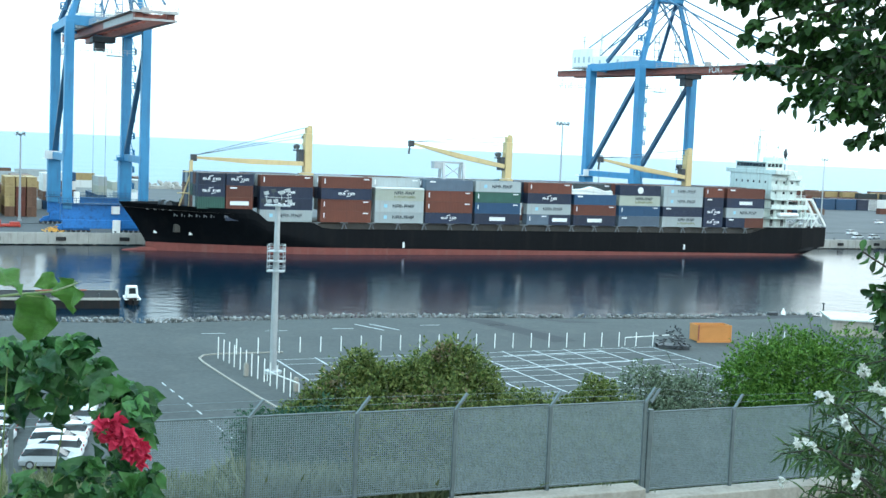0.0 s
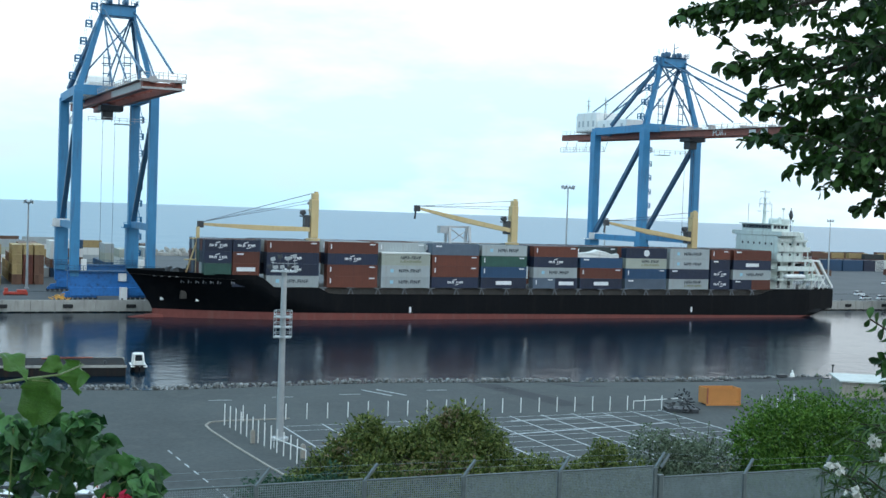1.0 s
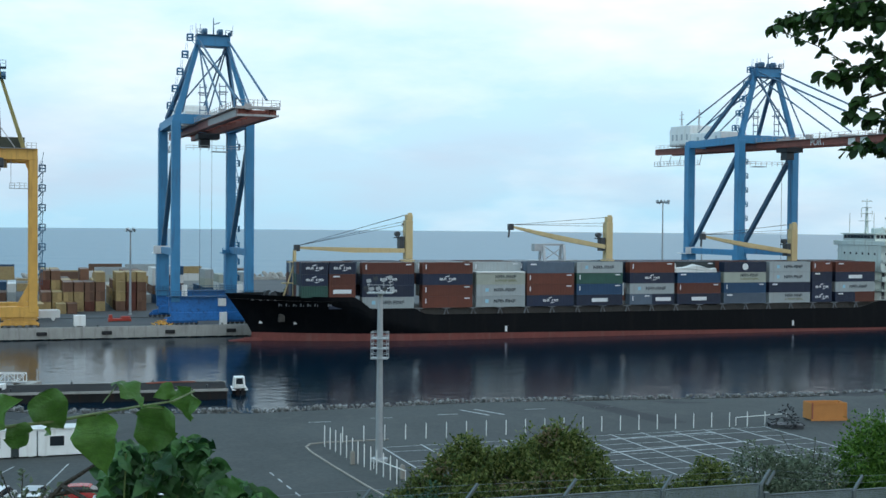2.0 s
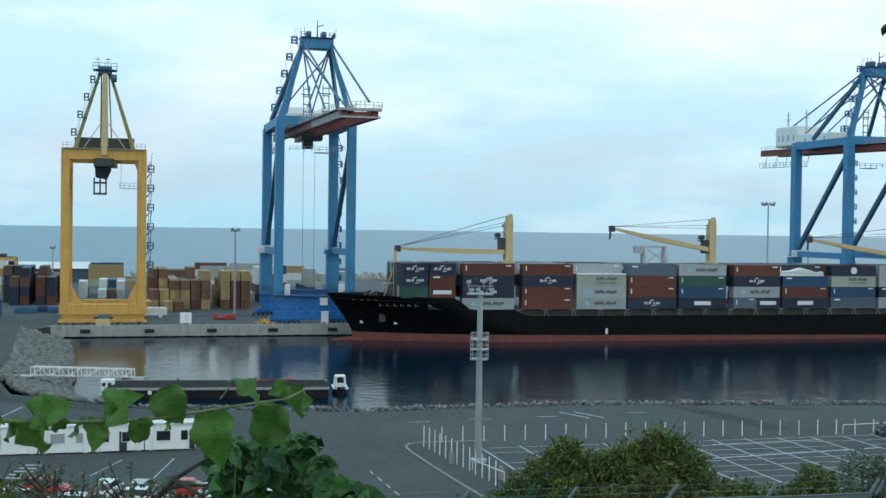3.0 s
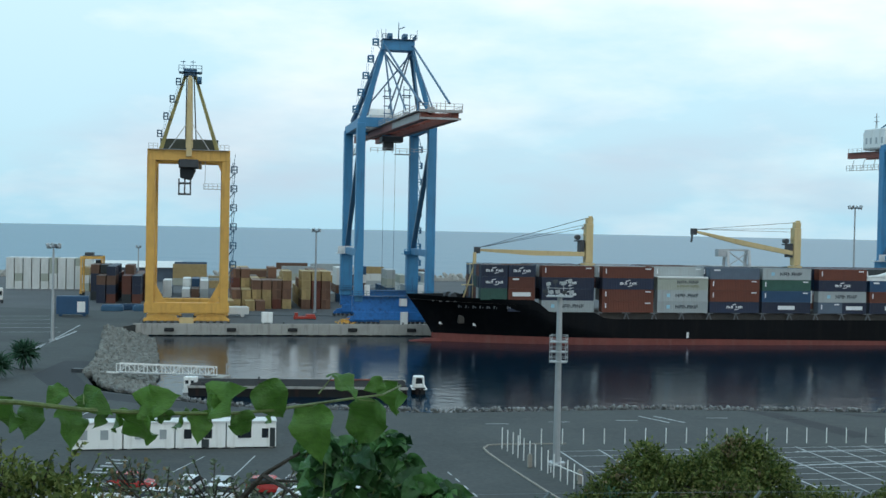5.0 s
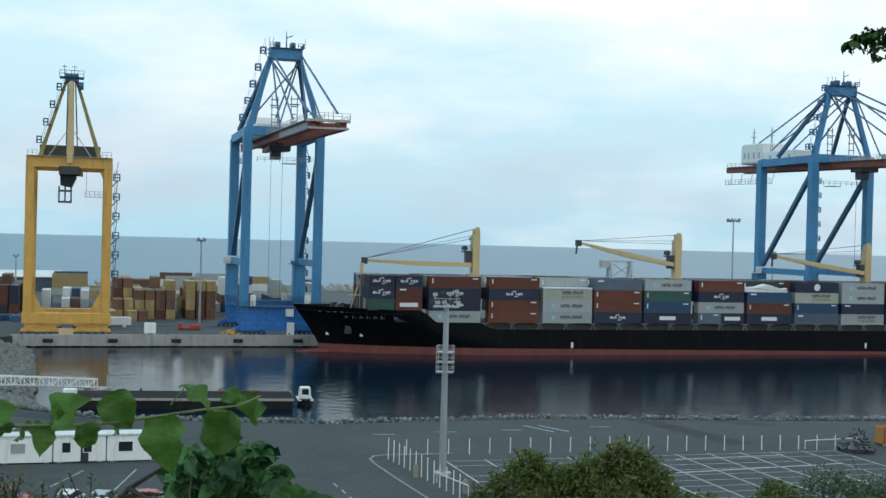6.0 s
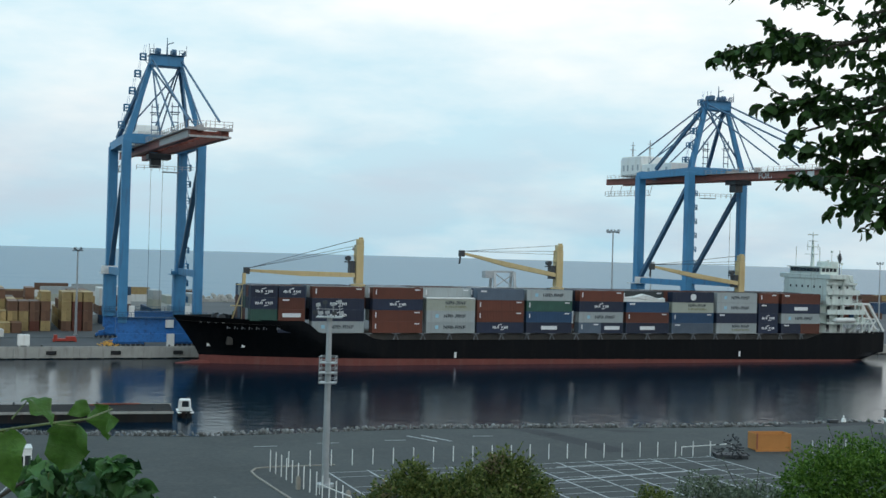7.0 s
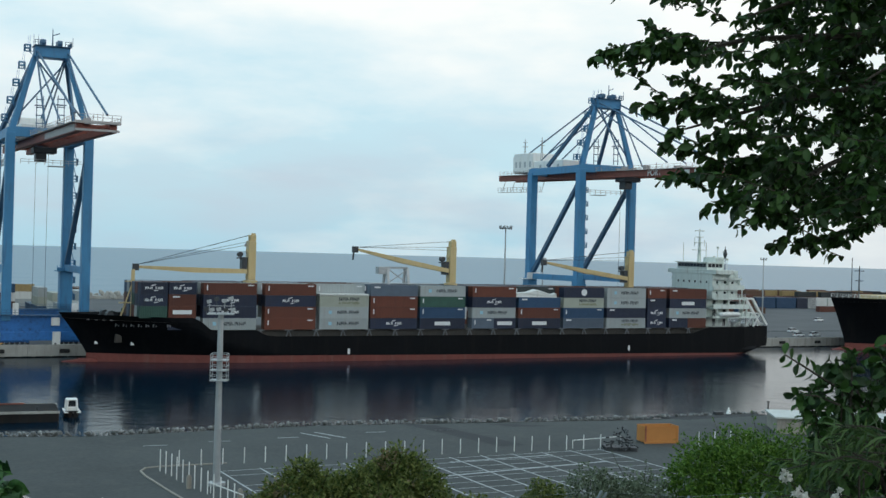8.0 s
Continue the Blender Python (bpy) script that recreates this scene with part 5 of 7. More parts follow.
solid("spreader_frame", b, M_REDPAINT, at(-86.5, 38, LAND), "red steel lifting frame lying on the quay", "lifting frame", bevel=0.05)
b = BM()
for k in range(40):
    a, r = rng.random() * 6.28, rng.random() * 2.2
    p = Vector((r * math.cos(a), r * 0.7 * math.sin(a), 0.1 + 0.55 * (2.3 - r) * rng.random()))
    beam(b, p, p + Vector((rng.uniform(-1.2, 1.2), rng.uniform(-0.8, 0.8), rng.uniform(0, 0.5))), 0.22)
solid("net_heap", b, M_YELLOW, at(-75.5, 23.0, LAND + 0.2), "heap of orange nets and ropes on the quay", "heap")
b = BM()
bx(b, 0, 6.2, 0, 2.4, 0.7, 2.4), bx(b, 0.3, 5.9, 0.2, 2.2, 2.4, 2.6)
for x in (0.8, 4.6):
    rod(b, (x, -0.05, 0.5), (x, 2.45, 0.5), 0.5, 10)
solid("trailer", b, M_SHIPWHITE, at(-103.5, 44, LAND), "white trailer parked on the quay", "trailer", bevel=0.06)



def straddle_carrier(x, y, turn):
    """A tall wheeled frame that lifts containers between its legs."""
    c = thing("straddle_carrier", pose(x, y, LAND, 0, 0, turn), "tall yellow straddle carrier over dark containers in the yard", "straddle carrier")
    for i in (-3.0, 3.0):
        for j in (-4.2, 4.2):
            b = BM()
            beam(b, (i, j, 1.2), (i, j, 12.0), 0.55)
            part("leg", b, M_YELLOW, c, bevel=0.04)
        b = BM()
        beam(b, (i, -5.2, 1.5), (i, 5.2, 1.5), 0.7, 0.8)
        part("side_sill", b, M_YELLOW, c, bevel=0.05)
        for j in (-4.6, -1.6, 1.6, 4.6):
            b = BM()
            rod(b, (i - 0.3, j, 0.7), (i + 0.3, j, 0.7), 0.7, 14)
            part("wheel", b, M_RUBBER, c)
    for j in (-4.2, 4.2):
        b = BM()
        beam(b, (-3.3, j, 12.0), (3.3, j, 12.0), 0.7, 0.8)
        part("top_beam", b, M_YELLOW, c, bevel=0.05)
    b = BM()
    bx(b, -2.6, 2.6, -3.8, 3.8, 11.9, 12.6), bx(b, -2.2, 0.4, -2.0, 1.6, 12.6, 13.5)
    part("machinery_deck", b, M_DARKSTEEL, c, bevel=0.06)
    b = BM()
    bx(b, 1.3, 2.9, -5.6, -4.4, 9.4, 11.4)
    part("driver_cab", b, M_GLASS, c, bevel=0.06)


straddle_carrier(-186.2, 342.0, 23.5)


def lorry(x, y, turn):
    """A white lorry tractor with a dark windscreen."""
    c = thing("lorry", pose(x, y, LAND, 0, 0, turn), "white lorry tractor standing in the yard", "lorry")
    b = BM()
    bx(b, -1.25, 1.25, -1.1, 1.2, 0.9, 3.7), bx(b, -1.2, 1.2, -0.7, 1.2, 3.7, 4.2)
    cab = part("cab", b, M_SHIPWHITE, c, bevel=0.12)
    b = BM()
    bx(b, -1.05, 1.05, -1.16, -1.08, 2.2, 3.4)
    part("windscreen", b, M_GLASS, cab)
    b = BM()
    bx(b, -0.5, 0.5, 1.2, 4.8, 0.8, 1.2), bx(b, -1.2, 1.2, -1.15, -0.9, 0.45, 0.95)
    part("chassis", b, M_DARKSTEEL, c)
    for i in (-1.05, 1.05):
        for j in (-0.2, 3.2, 4.4):
            b = BM()
            rod(b, (i - 0.15, j, 0.5), (i + 0.15, j, 0.5), 0.5, 14)
            part("wheel", b, M_RUBBER, c)


lorry(-193.6, 303.3, 30)

# ---- car park ----
AX, PX = Vector((0.917, 0.399, 0)), Vector((0.399, -0.917, 0))
P0 = Vector((-16.3, 131.2, LAND))


def stripe(name, p, q, w, label="worn white line painted on the asphalt", lift=0.006):
    b = BM()
    d = (q - p).normalized()
    n = Vector((-d.y, d.x, 0)) * w / 2
    up = Vector((0, 0, lift))
    v = [b.verts.new(x + up) for x in (p - n, q - n, q + n, p + n)] + [b.verts.new(x + up - Vector((0, 0, 0.004))) for x in (p - n, q - n, q + n, p + n)]
    b.faces.new(v[:4])
    for i in range(4):
        j = (i + 1) % 4
        b.faces.new((v[i], v[4 + i], v[4 + j], v[j]))
    return part(name, b, M_LINE, marks, label)


marks = thing("car_park_markings", pose(0, 0, 0), "worn white parking lines on the asphalt", "road marking", kind="structure")
seps = [0, 4.5, 9.3, 14.2, 19.2, 23.2, 27.4, 31.5, 35.6, 39.7, 43.8, 47.9]
for k, a in enumerate(seps):
    stripe("bay_line", P0 + AX * a, P0 + AX * a + PX * 34, 0.22)
for k in range(12):
    p = 0.6 + k * 2.75
    for a0, a1 in zip(seps, seps[1:]):
        if rng.random() < 0.93:
            stripe("bay_line", P0 + AX * (a0 + 0.25) + PX * p, P0 + AX * (a1 - 0.25) + PX * p, 0.13)
stripe("bay_line", P0 + AX * 22 + PX * 10.4, P0 + AX * 44 + PX * 8.0, 0.4)
stripe("bay_line", P0 + AX * 26 + PX * 3.0, P0 + AX * 40 + PX * 2.2, 0.3)
for k in range(9):
    p = Vector((-25.2, 116.2, LAND)).lerp(Vector((-12.8, 91.0, LAND)), k / 9)
    stripe("lane_dash", p, p + Vector((0.7, -1.45, 0)), 0.16)
for x, y in ((-1, 160), (-20, 150), (-12, 154), (8, 163), (-27, 146)):
    stripe("lane_dash", Vector((x, y, LAND)), Vector((x + 2.6, y + 0.9, LAND)), 0.25)
stripe("lane_dash", Vector((-9.5, 158.5, LAND)), Vector((-5.5, 154.5, LAND)), 0.35), stripe("lane_dash", Vector((-7.6, 159.2, LAND)), Vector((-3.6, 155.2, LAND)), 0.35)
for k in range(10):
    stripe("zebra_bar", Vector((-58.5 + 0.25 * k, 111.5 - 1.5 * k, LAND)), Vector((-56.8 + 0.25 * k, 111.7 - 1.5 * k, LAND)), 0.5)
stripe("lane_dash", Vector((-45.8, 118, LAND)), Vector((-44, 108, LAND)), 0.14), stripe("lane_dash", Vector((-50.5, 116, LAND)), Vector((-50.2, 108, LAND)), 0.14)
stripe("lane_dash", Vector((-75, 135, LAND)), Vector((-77, 146, LAND)), 0.2), stripe("lane_dash", Vector((-68, 132, LAND)), Vector((-69, 139, LAND)), 0.2)
# curved white kerb round the tip of the car park
bm = BM()
kerb = [(-8.0, 98.0), (-11.0, 103.5), (-15.1, 111.0), (-19.5, 119.5), (-23.2, 127.0), (-24.2, 129.6), (-24.1, 131.5), (-22.8, 132.6), (-20.8, 133.4), (-16, 135.4)]
for (x, y), (x2, y2) in zip(kerb, kerb[1:]):
    beam(bm, (x, y, LAND + 0.04), (x2, y2, LAND + 0.04), 0.2, 0.14)
solid("kerb", bm, M_WALL, pose(0, 0, 0), "low pale concrete kerb round the tip of the car park", "kerb", kind="structure")
slab("road", [(-62, 147.6), (-84, 155), (-96, 171.5), (-102, 187.5), (-106.5, 186.5), (-101.5, 168.5), (-87, 151), (-62, 143.5)], LAND + 0.006, 0.004, M_DARKPATCH, "dark tyre-worn bend of the access road", "road patch")

post_group = "white posts round the car park"


def post(x, y, h):
    b = BM()
    rod(b, (0, 0, 0), (0, 0, h - 0.06), 0.058, 7)
    rod(b, (0, 0, h - 0.06), (0, 0, h), 0.058, 7, 0.03)
    return solid("bollard_post", b, M_WHITEPOST, pose(x, y, LAND), "slim white steel post at the car park's edge", "post", post_group)


first = post(-20.8, 133.1, 1.75)
for k in list(range(1, 23)) + [28, 29, 30, 31]:
    copy_thing(first, pose(-20.8 + k * 2.22, 133.1 + k * 0.93 - 0.006 * k * k, LAND, 0, 0, 20 * k))
second = post(-22.3, 130.2, 2.3)
for k in range(1, 13):
    copy_thing(second, pose(-22.3 + k * 0.82, 130.2 - k * 1.5 + 0.15 * (k % 3), LAND, 0, 0, 20 * k))
stripe("lane_dash", Vector((-113.7, 177, LAND)), Vector((-132, 236, LAND)), 0.5), stripe("lane_dash", Vector((-117, 192, LAND)), Vector((-139, 250, LAND)), 0.3)
for k in range(5):
    stripe("bay_line", Vector((-150 - k * 6, 225 + k * 9, LAND)), Vector((-134 - k * 6, 233 + k * 9, LAND)), 0.25)
for a, c in (((-15.5, 119, 1.0), (-11.8, 113.5, 1.0)), ((24.5, 150.2, 1.0), (31, 152.8, 1.2))):
    b = BM()
    beam(b, (a[0], a[1], LAND + a[2]), (c[0], c[1], LAND + c[2]), 0.08)
    for p in (a, c):
        beam(b, (p[0], p[1], LAND), (p[0], p[1], LAND + p[2]), 0.07)
    solid("barrier_bar", b, M_WHITEPOST, pose(0, 0, 0), "white barrier bar between the posts", "barrier")
for x, y in ((-17.9, 121.0), (-12.2, 114.6)):
    b = BM()
    bx(b, -0.22, 0.22, -0.2, 0.2, 0, 1.2)
    rod(b, (0, -0.18, 1.2), (0, 0.18, 1.2), 0.2, 10)
    solid("ticket_machine", b, M_WALL, pose(x, y, LAND, 0, 0, 25), "cream machine at the car park entrance", "ticket machine", bevel=0.05)

# the grey floodlight mast in the car park
mast = thing("floodlight_mast", pose(-15.5, 123.1, LAND), "grey steel floodlight mast with two platforms", "lamp mast", "floodlight masts of the port")
b = BM()
rod(b, (0, 0, 0), (0, 0, 0.3), 0.9, 12), rod(b, (0, 0, 0.3), (0, 0, 17.2), 0.38, 12, 0.26)
part("pole", b, M_STEEL, mast)
for z in (10.4, 11.4, 12.4):
    b = BM()
    bx(b, -0.85, 0.85, -0.85, 0.85, z, z + 0.1)
    part("service_platform", b, M_STEEL, mast)
for x in (-0.8, 0.8):
    for y in (-0.8, 0.8):
        b = BM()
        beam(b, (x, y, 10.4), (x, y, 13.1), 0.07)
        part("cage_post", b, M_STEEL, mast)
for z in (10.9, 11.9, 12.7, 13.1):
    b = BM()
    for p, q in (((-0.8, -0.8), (0.8, -0.8)), ((0.8, -0.8), (0.8, 0.8)), ((0.8, 0.8), (-0.8, 0.8)), ((-0.8, 0.8), (-0.8, -0.8))):
        beam(b, (*p, z), (*q, z), 0.055)
    part("cage_rail", b, M_STEEL, mast)
b = BM()
bx(b, -1.25, 1.25, -1.0, 1.0, 17.0, 17.12)
for p, q in (((-1.2, -0.95), (1.2, -0.95)), ((1.2, -0.95), (1.2, 0.95)), ((-1.2, 0.95), (-1.2, -0.95))):
    beam(b, (*p, 17.9), (*q, 17.9), 0.06)
part("head_platform", b, M_STEEL, mast)
for k, (x, z) in enumerate(((-1.35, 17.5), (-0.75, 17.45), (-0.1, 17.5), (0.6, 17.45), (1.3, 17.5), (-1.05, 18.25), (-0.35, 18.5), (0.45, 18.35), (1.1, 18.6))):
    b = BM()
    beam(b, (x, -0.85, 17.1), (x, -0.85, z + 0.1), 0.06)
    beam(b, (x - 0.22, -1.0, z), (x + 0.22, -0.95, z + 0.1), 0.28, 0.34)
    part("floodlight", b, M_STEEL if k % 3 else M_DARKSTEEL, mast, "boxy floodlight")
lamp_mast(pose(-126, 216, LAND), 18.6, "grey floodlight mast beside the access road", 1.5)

# orange skip, heap, white building
sk = thing("orange_container", pose(34.5, 155.0, LAND, 0, 0, 13), "orange open-top steel skip on the car park", "skip")
b = BM()
bx(b, 0, 4.75, 0, 0.08, 0.12, 2.2), bx(b, 0, 4.75, 2.32, 2.4, 0.12, 2.2), bx(b, 0, 0.08, 0.08, 2.32, 0.12, 2.2), bx(b, 4.67, 4.75, 0.08, 2.32, 0.12, 2.2), bx(b, 0.08, 4.67, 0.08, 2.32, 0.12, 0.22)
part("body", b, M_ORANGE, sk, bevel=0.03)
b = BM()
bx(b, -0.05, 4.8, -0.07, 0.0, 0, 0.28)
part("skid", b, M_ORANGE, sk)
for x in (0.05, 4.45):
    b = BM()
    bx(b, x, x + 0.16, -0.08, 0.0, 0.28, 2.26)
    part("rib", b, M_BOOMRED if x < 1 else M_ORANGE, sk)
b = BM()
bx(b, 0.21, 4.45, -0.06, 0.0, 2.08, 2.24)
part("top_rim", b, M_ORANGE, sk)
# darker asphalt patches on the car park
for k, pts_ in enumerate((((4, 168.3), (15.7, 150.6), (19.0, 152.0), (8.4, 167.6)), ((15.9, 170.0), (19.0, 168.0), (24.8, 169.4), (19.3, 170.2)), ((27.8, 178.3), (36.6, 179.9), (37, 180.6), (28, 179.2)), ((41, 180.6), (46, 178.6), (58, 184.5), (60, 187.6)))):
    slab("asphalt_patch", list(pts_), LAND + 0.006, 0.004, M_DARKPATCH, "dark resurfaced strip of asphalt", "road patch")
# dark post and pale drum on the edge of the basin
b = BM()
rod(b, (0, 0, 0), (0, 0, 1.5), 0.14, 8, 0.11), bx(b, -0.2, 0.2, -0.15, 0.15, 1.5, 1.7)
solid("mooring_post", b, M_DARKSTEEL, pose(61.6, 189.6, LAND), "dark steel post on the edge of the basin", "post", bevel=0.03)
b = BM()
rod(b, (0, 0, 0), (0, 0, 0.6), 0.4, 10, 0.25), rod(b, (0, 0, 0.6), (0, 0, 1.0), 0.12, 8)
solid("buoy", b, M_CABIN, pose(54.4, 186.3, LAND), "small white buoy lying on the basin's edge", "buoy", bevel=0.04)
b = BM()
bx(b, -0.9, 0.9, -0.35, 0.35, 0, 0.45)
solid("kerb_block", b, M_DARKSTEEL, pose(52.6, 185.4, LAND, 0, 0, 22), "low dark block on the basin's edge", "block", bevel=0.08)
b = BM()
for k in range(70):
    a, r = rng.random() * 6.28, 2.4 * rng.random() ** 0.6
    p = Vector((r * math.cos(a), r * 0.7 * math.sin(a), rng.random() * 3.4 * max(0.1, 1 - r / 2.6)))
    beam(b, p, p + Vector((rng.uniform(-0.7, 0.7), rng.uniform(-0.5, 0.5), rng.uniform(-0.1, 0.35))), 0.16)
bx(b, -1.9, 1.9, -1.2, 1.2, -0.1, 0.35)
solid("scrap_heap", b, M_DARKSTEEL, pose(30.3, 149.8, LAND + 0.1), "dark tangled heap of scrap on the car park", "heap")
M_ROOFPALE = mat("pale_roof_sheet", (0.52, 0.54, 0.51), 0.6, vary=0.12, scale=0.3, stain=(0.32, 0.32, 0.28), stain_amount=0.5)
wb = thing("port_building", pose(55.4, 166.4, LAND, 0, 0, -8), "long low pale building with a pale flat roof", "building")
b = BM()
bx(b, 0, 30, 0, 8, 0, 2.1)
part("wall", b, M_WALL, wb)
b = BM()
bx(b, -0.3, 30.3, -0.3, 8.3, 2.1, 2.3)
part("roof", b, M_ROOFPALE, wb)
for k in range(6):
    b = BM()
    bx(b, 5.5 + k * 4.2, 6.6 + k * 4.2, -0.04, 0.0, 1.0, 1.7)
    part("window", b, M_GLASS, wb)

# white site cabins
cab_a, cab_b = Vector((-64.6, 114.4, LAND)), Vector((-45.3, 122.9, LAND))
ang = math.degrees(math.atan2(cab_b.y - cab_a.y, cab_b.x - cab_a.x))
for k in range(4):
    p = cab_a.lerp(cab_b, k / 4)
    cb = thing("site_cabin", pose(p.x, p.y, LAND, 0, 0, ang), "white prefabricated cabin with dark windows beside the road", "cabin", "white cabins in a row")
    b = BM()
    bx(b, 0.06, 5.2, 0, 2.5, 0.12, 2.75)
    for x in (0.4, 4.4):
        bx(b, x, x + 0.5, 0.2, 2.3, 0, 0.12)
    part("wall", b, M_CABIN, cb, bevel=0.04)
    b = BM()
    bx(b, -0.02, 5.26, -0.1, 2.6, 2.75, 2.92)
    part("roof", b, CARGO["white"], cb)
    for x, w in (((1.2, 1.4), (3.7, 0.7)) if k % 2 else ((0.9, 0.8), (3.0, 0.8))):
        b = BM()
        bx(b, x, x + w, -0.03, 0.01, 1.1, 2.1)
        win = part("window", b, M_GLASS if k > 1 else CARGO["grey"], cb)
        b = BM()
        for x0, x1, z0, z1 in ((x - 0.06, x + w + 0.06, 1.04, 1.1), (x - 0.06, x + w + 0.06, 2.1, 2.16), (x - 0.06, x, 1.1, 2.1), (x + w, x + w + 0.06, 1.1, 2.1)):
            bx(b, x0, x1, -0.05, 0.0, z0, z1)
        part("window_frame", b, M_CABIN, win)
    b = BM()
    bx(b, 2.72, 3.5, -0.03, 0.01, 0.15, 2.15) if k == 2 else bx(b, 4.55, 5.1, -0.03, 0.01, 0.15, 2.15)
    part("door", b, CARGO["dark"] if k >= 2 else M_CABIN, cb)

# ---- shore: riprap, barge, boat, gangway ----


def rock_mesh(seed, material):
    r, b = random.Random(seed), BM()
    bmesh.ops.create_icosphere(b, subdivisions=1, radius=0.55)
    for v in b.verts:
        v.co *= r.uniform(0.7, 1.25)
        v.co.z *= 0.75
    return mesh_of("rock", b, material)


ROCKS = [rock_mesh(k, M_ROCK) for k in range(7)]
PALE = [rock_mesh(k + 10, M_SHOREROCK) for k in range(7)]
bank = thing("riprap_bank", pose(0, 0, 0), "bank of loose grey boulders along the basin", "rock bank", kind="structure")
shore = [(60.5, 188), (38, 178.6), (-8, 166.4), (-35, 153.4), (-62, 149.4), (-84, 157.6)]
lens = [math.dist(a, c) for a, c in zip(shore, shore[1:])]
stuff_v, stuff_f, stuff_m = [], [], []


def put_rock(x, y, z, size, own, pale=False):
    me = (PALE if pale else ROCKS)[rng.randrange(7)]
    m = pose(x, y, z, rng.uniform(0, 360), rng.uniform(0, 360), rng.uniform(0, 360)) @ Matrix.Diagonal((size * rng.uniform(0.8, 1.4), size, size * rng.uniform(0.7, 1), 1))
    if own:
        ob = new("rock", me)
        ob.parent, ob.matrix_basis = bank, m
    else:
        k = len(stuff_v)
        stuff_v.extend(m @ v.co for v in me.vertices)
        stuff_f.extend([i + k for i in p.vertices] for p in me.polygons)
        stuff_m.extend([1 if pale else 0] * len(me.polygons))


for (a, c), ln in zip(zip(shore, shore[1:]), lens):
    for k in range(int(ln * 13)):
        u_ = rng.random()
        out = rng.random() ** 0.8 * 5.5 - 0.2
        nx, ny = -(c[1] - a[1]) / ln, (c[0] - a[0]) / ln
        if ny < 0:
            nx, ny = -nx, -ny
        put_rock(a[0] + (c[0] - a[0]) * u_ + nx * out, a[1] + (c[1] - a[1]) * u_ + ny * out, LAND + 0.18 - 0.42 * max(0, out - 0.6), rng.uniform(0.3, 0.68), out < 1.6 and rng.random() < 0.55, True)
left = [(-82, 158), (-93, 172), (-99.5, 188), (-127.5, 244)]
for (a, c) in zip(left, left[1:]):
    ln = math.dist(a, c)
    for k in range(int(ln * 22)):
        u_, out = rng.random(), rng.random() * 10.0 - 1.6
        nx, ny = (c[1] - a[1]) / ln, -(c[0] - a[0]) / ln
        put_rock(a[0] + (c[0] - a[0]) * u_ + nx * out, a[1] + (c[1] - a[1]) * u_ + ny * out, LAND + 0.05 - 0.29 * out, rng.uniform(0.55, 1.5), rng.random() < 0.07)
me = bpy.data.meshes.new("rock_fill")
me.from_pydata(stuff_v, [], stuff_f)
me.materials.append(M_ROCK), me.materials.append(M_SHOREROCK)
me.polygons.foreach_set("material_index", stuff_m)
ob = new("rock_fill", me)
ob.parent = bank
tagged(ob, "loose grey boulders", kind="stuff")
# sloping core under the rocks
bm = BM()
for line, out in ((shore, 6.5), (left, 9.5)):
    for (a, c) in zip(line, line[1:]):
        ln = math.dist(a, c)
        nx, ny = -(c[1] - a[1]) / ln, (c[0] - a[0]) / ln
        if line is shore and ny < 0 or line is left and nx < 0:
            nx, ny = -nx, -ny
        v = [bm.verts.new(p) for p in ((a[0] - nx * 0.5, a[1] - ny * 0.5, LAND - 0.1), (c[0] - nx * 0.5, c[1] - ny * 0.5, LAND - 0.1), (c[0] + nx * out, c[1] + ny * out, -0.8), (a[0] + nx * out, a[1] + ny * out, -0.8))]
        bm.faces.new(v)
ob = part("bank_core", bm, M_ROCK, bank)

bg_ = thing("barge", pose(-77.3, 171.2, 0, 0, 0, 17), "low black steel barge moored in the basin", "barge")
b = BM()
bx(b, 0, 33.0, 0, 9.0, -0.6, 1.55)
part("hull", b, M_BARGE, bg_, bevel=0.15)
b = BM()
bx(b, -0.1, 33.1, -0.12, 0.05, 1.25, 1.62), bx(b, -0.1, 33.1, 8.95, 9.12, 1.25, 1.62)
part("rubbing_strake", b, M_CONCRETE, bg_)
b = BM()
bx(b, 0.3, 32.7, 0.3, 8.7, 1.55, 1.62)
part("deck", b, M_BARGE, bg_)
for k, (x, y) in enumerate(((2, 1), (10, 7.8), (22, 8), (30, 1.2))):
    b = BM()
    rod(b, (x, y, 1.6), (x, y, 2.1), 0.15, 8)
    part("bollard", b, M_DARKSTEEL, bg_)
for k in range(5):
    b = BM()
    beam(b, (21.0 + 0.8 * k, 7.0 + 0.2 * k, 1.75), (24.0 + 1.1 * k, 7.6, 1.8), 0.2)
    solid("steel_bar", b, M_BOOMRED, bg_.matrix_basis, "rusty bar lying on the barge deck", "bar", "bars on the barge")
b = BM()
rod(b, (6.5, -0.25, 0.9), (6.5, -0.05, 0.9), 0.32, 10)
part("fender", b, M_SHIPWHITE, bg_, "white fender ball")
b = BM()
bx(b, 0, 2.1, 0, 1.6, -0.2, 0.3), bx(b, 0.1, 2.0, 0.1, 1.5, 0.3, 2.4)
o_ = solid("pontoon_hut", b, M_CABIN, pose(-79.6, 174.4, 0, 0, 0, 12), "small white hut on a pontoon beside the barge", "hut", bevel=0.05)
for x in (0.35, 1.2):
    b = BM()
    bx(b, x, x + 0.5, 0.05, 0.09, 1.4, 1.9)
    part("window", b, M_GLASS, o_)
boat = thing("workboat", pose(-45.6, 187.5, 0, 0, 0, -72), "small white workboat moored beside the barge", "boat")
b = BM()
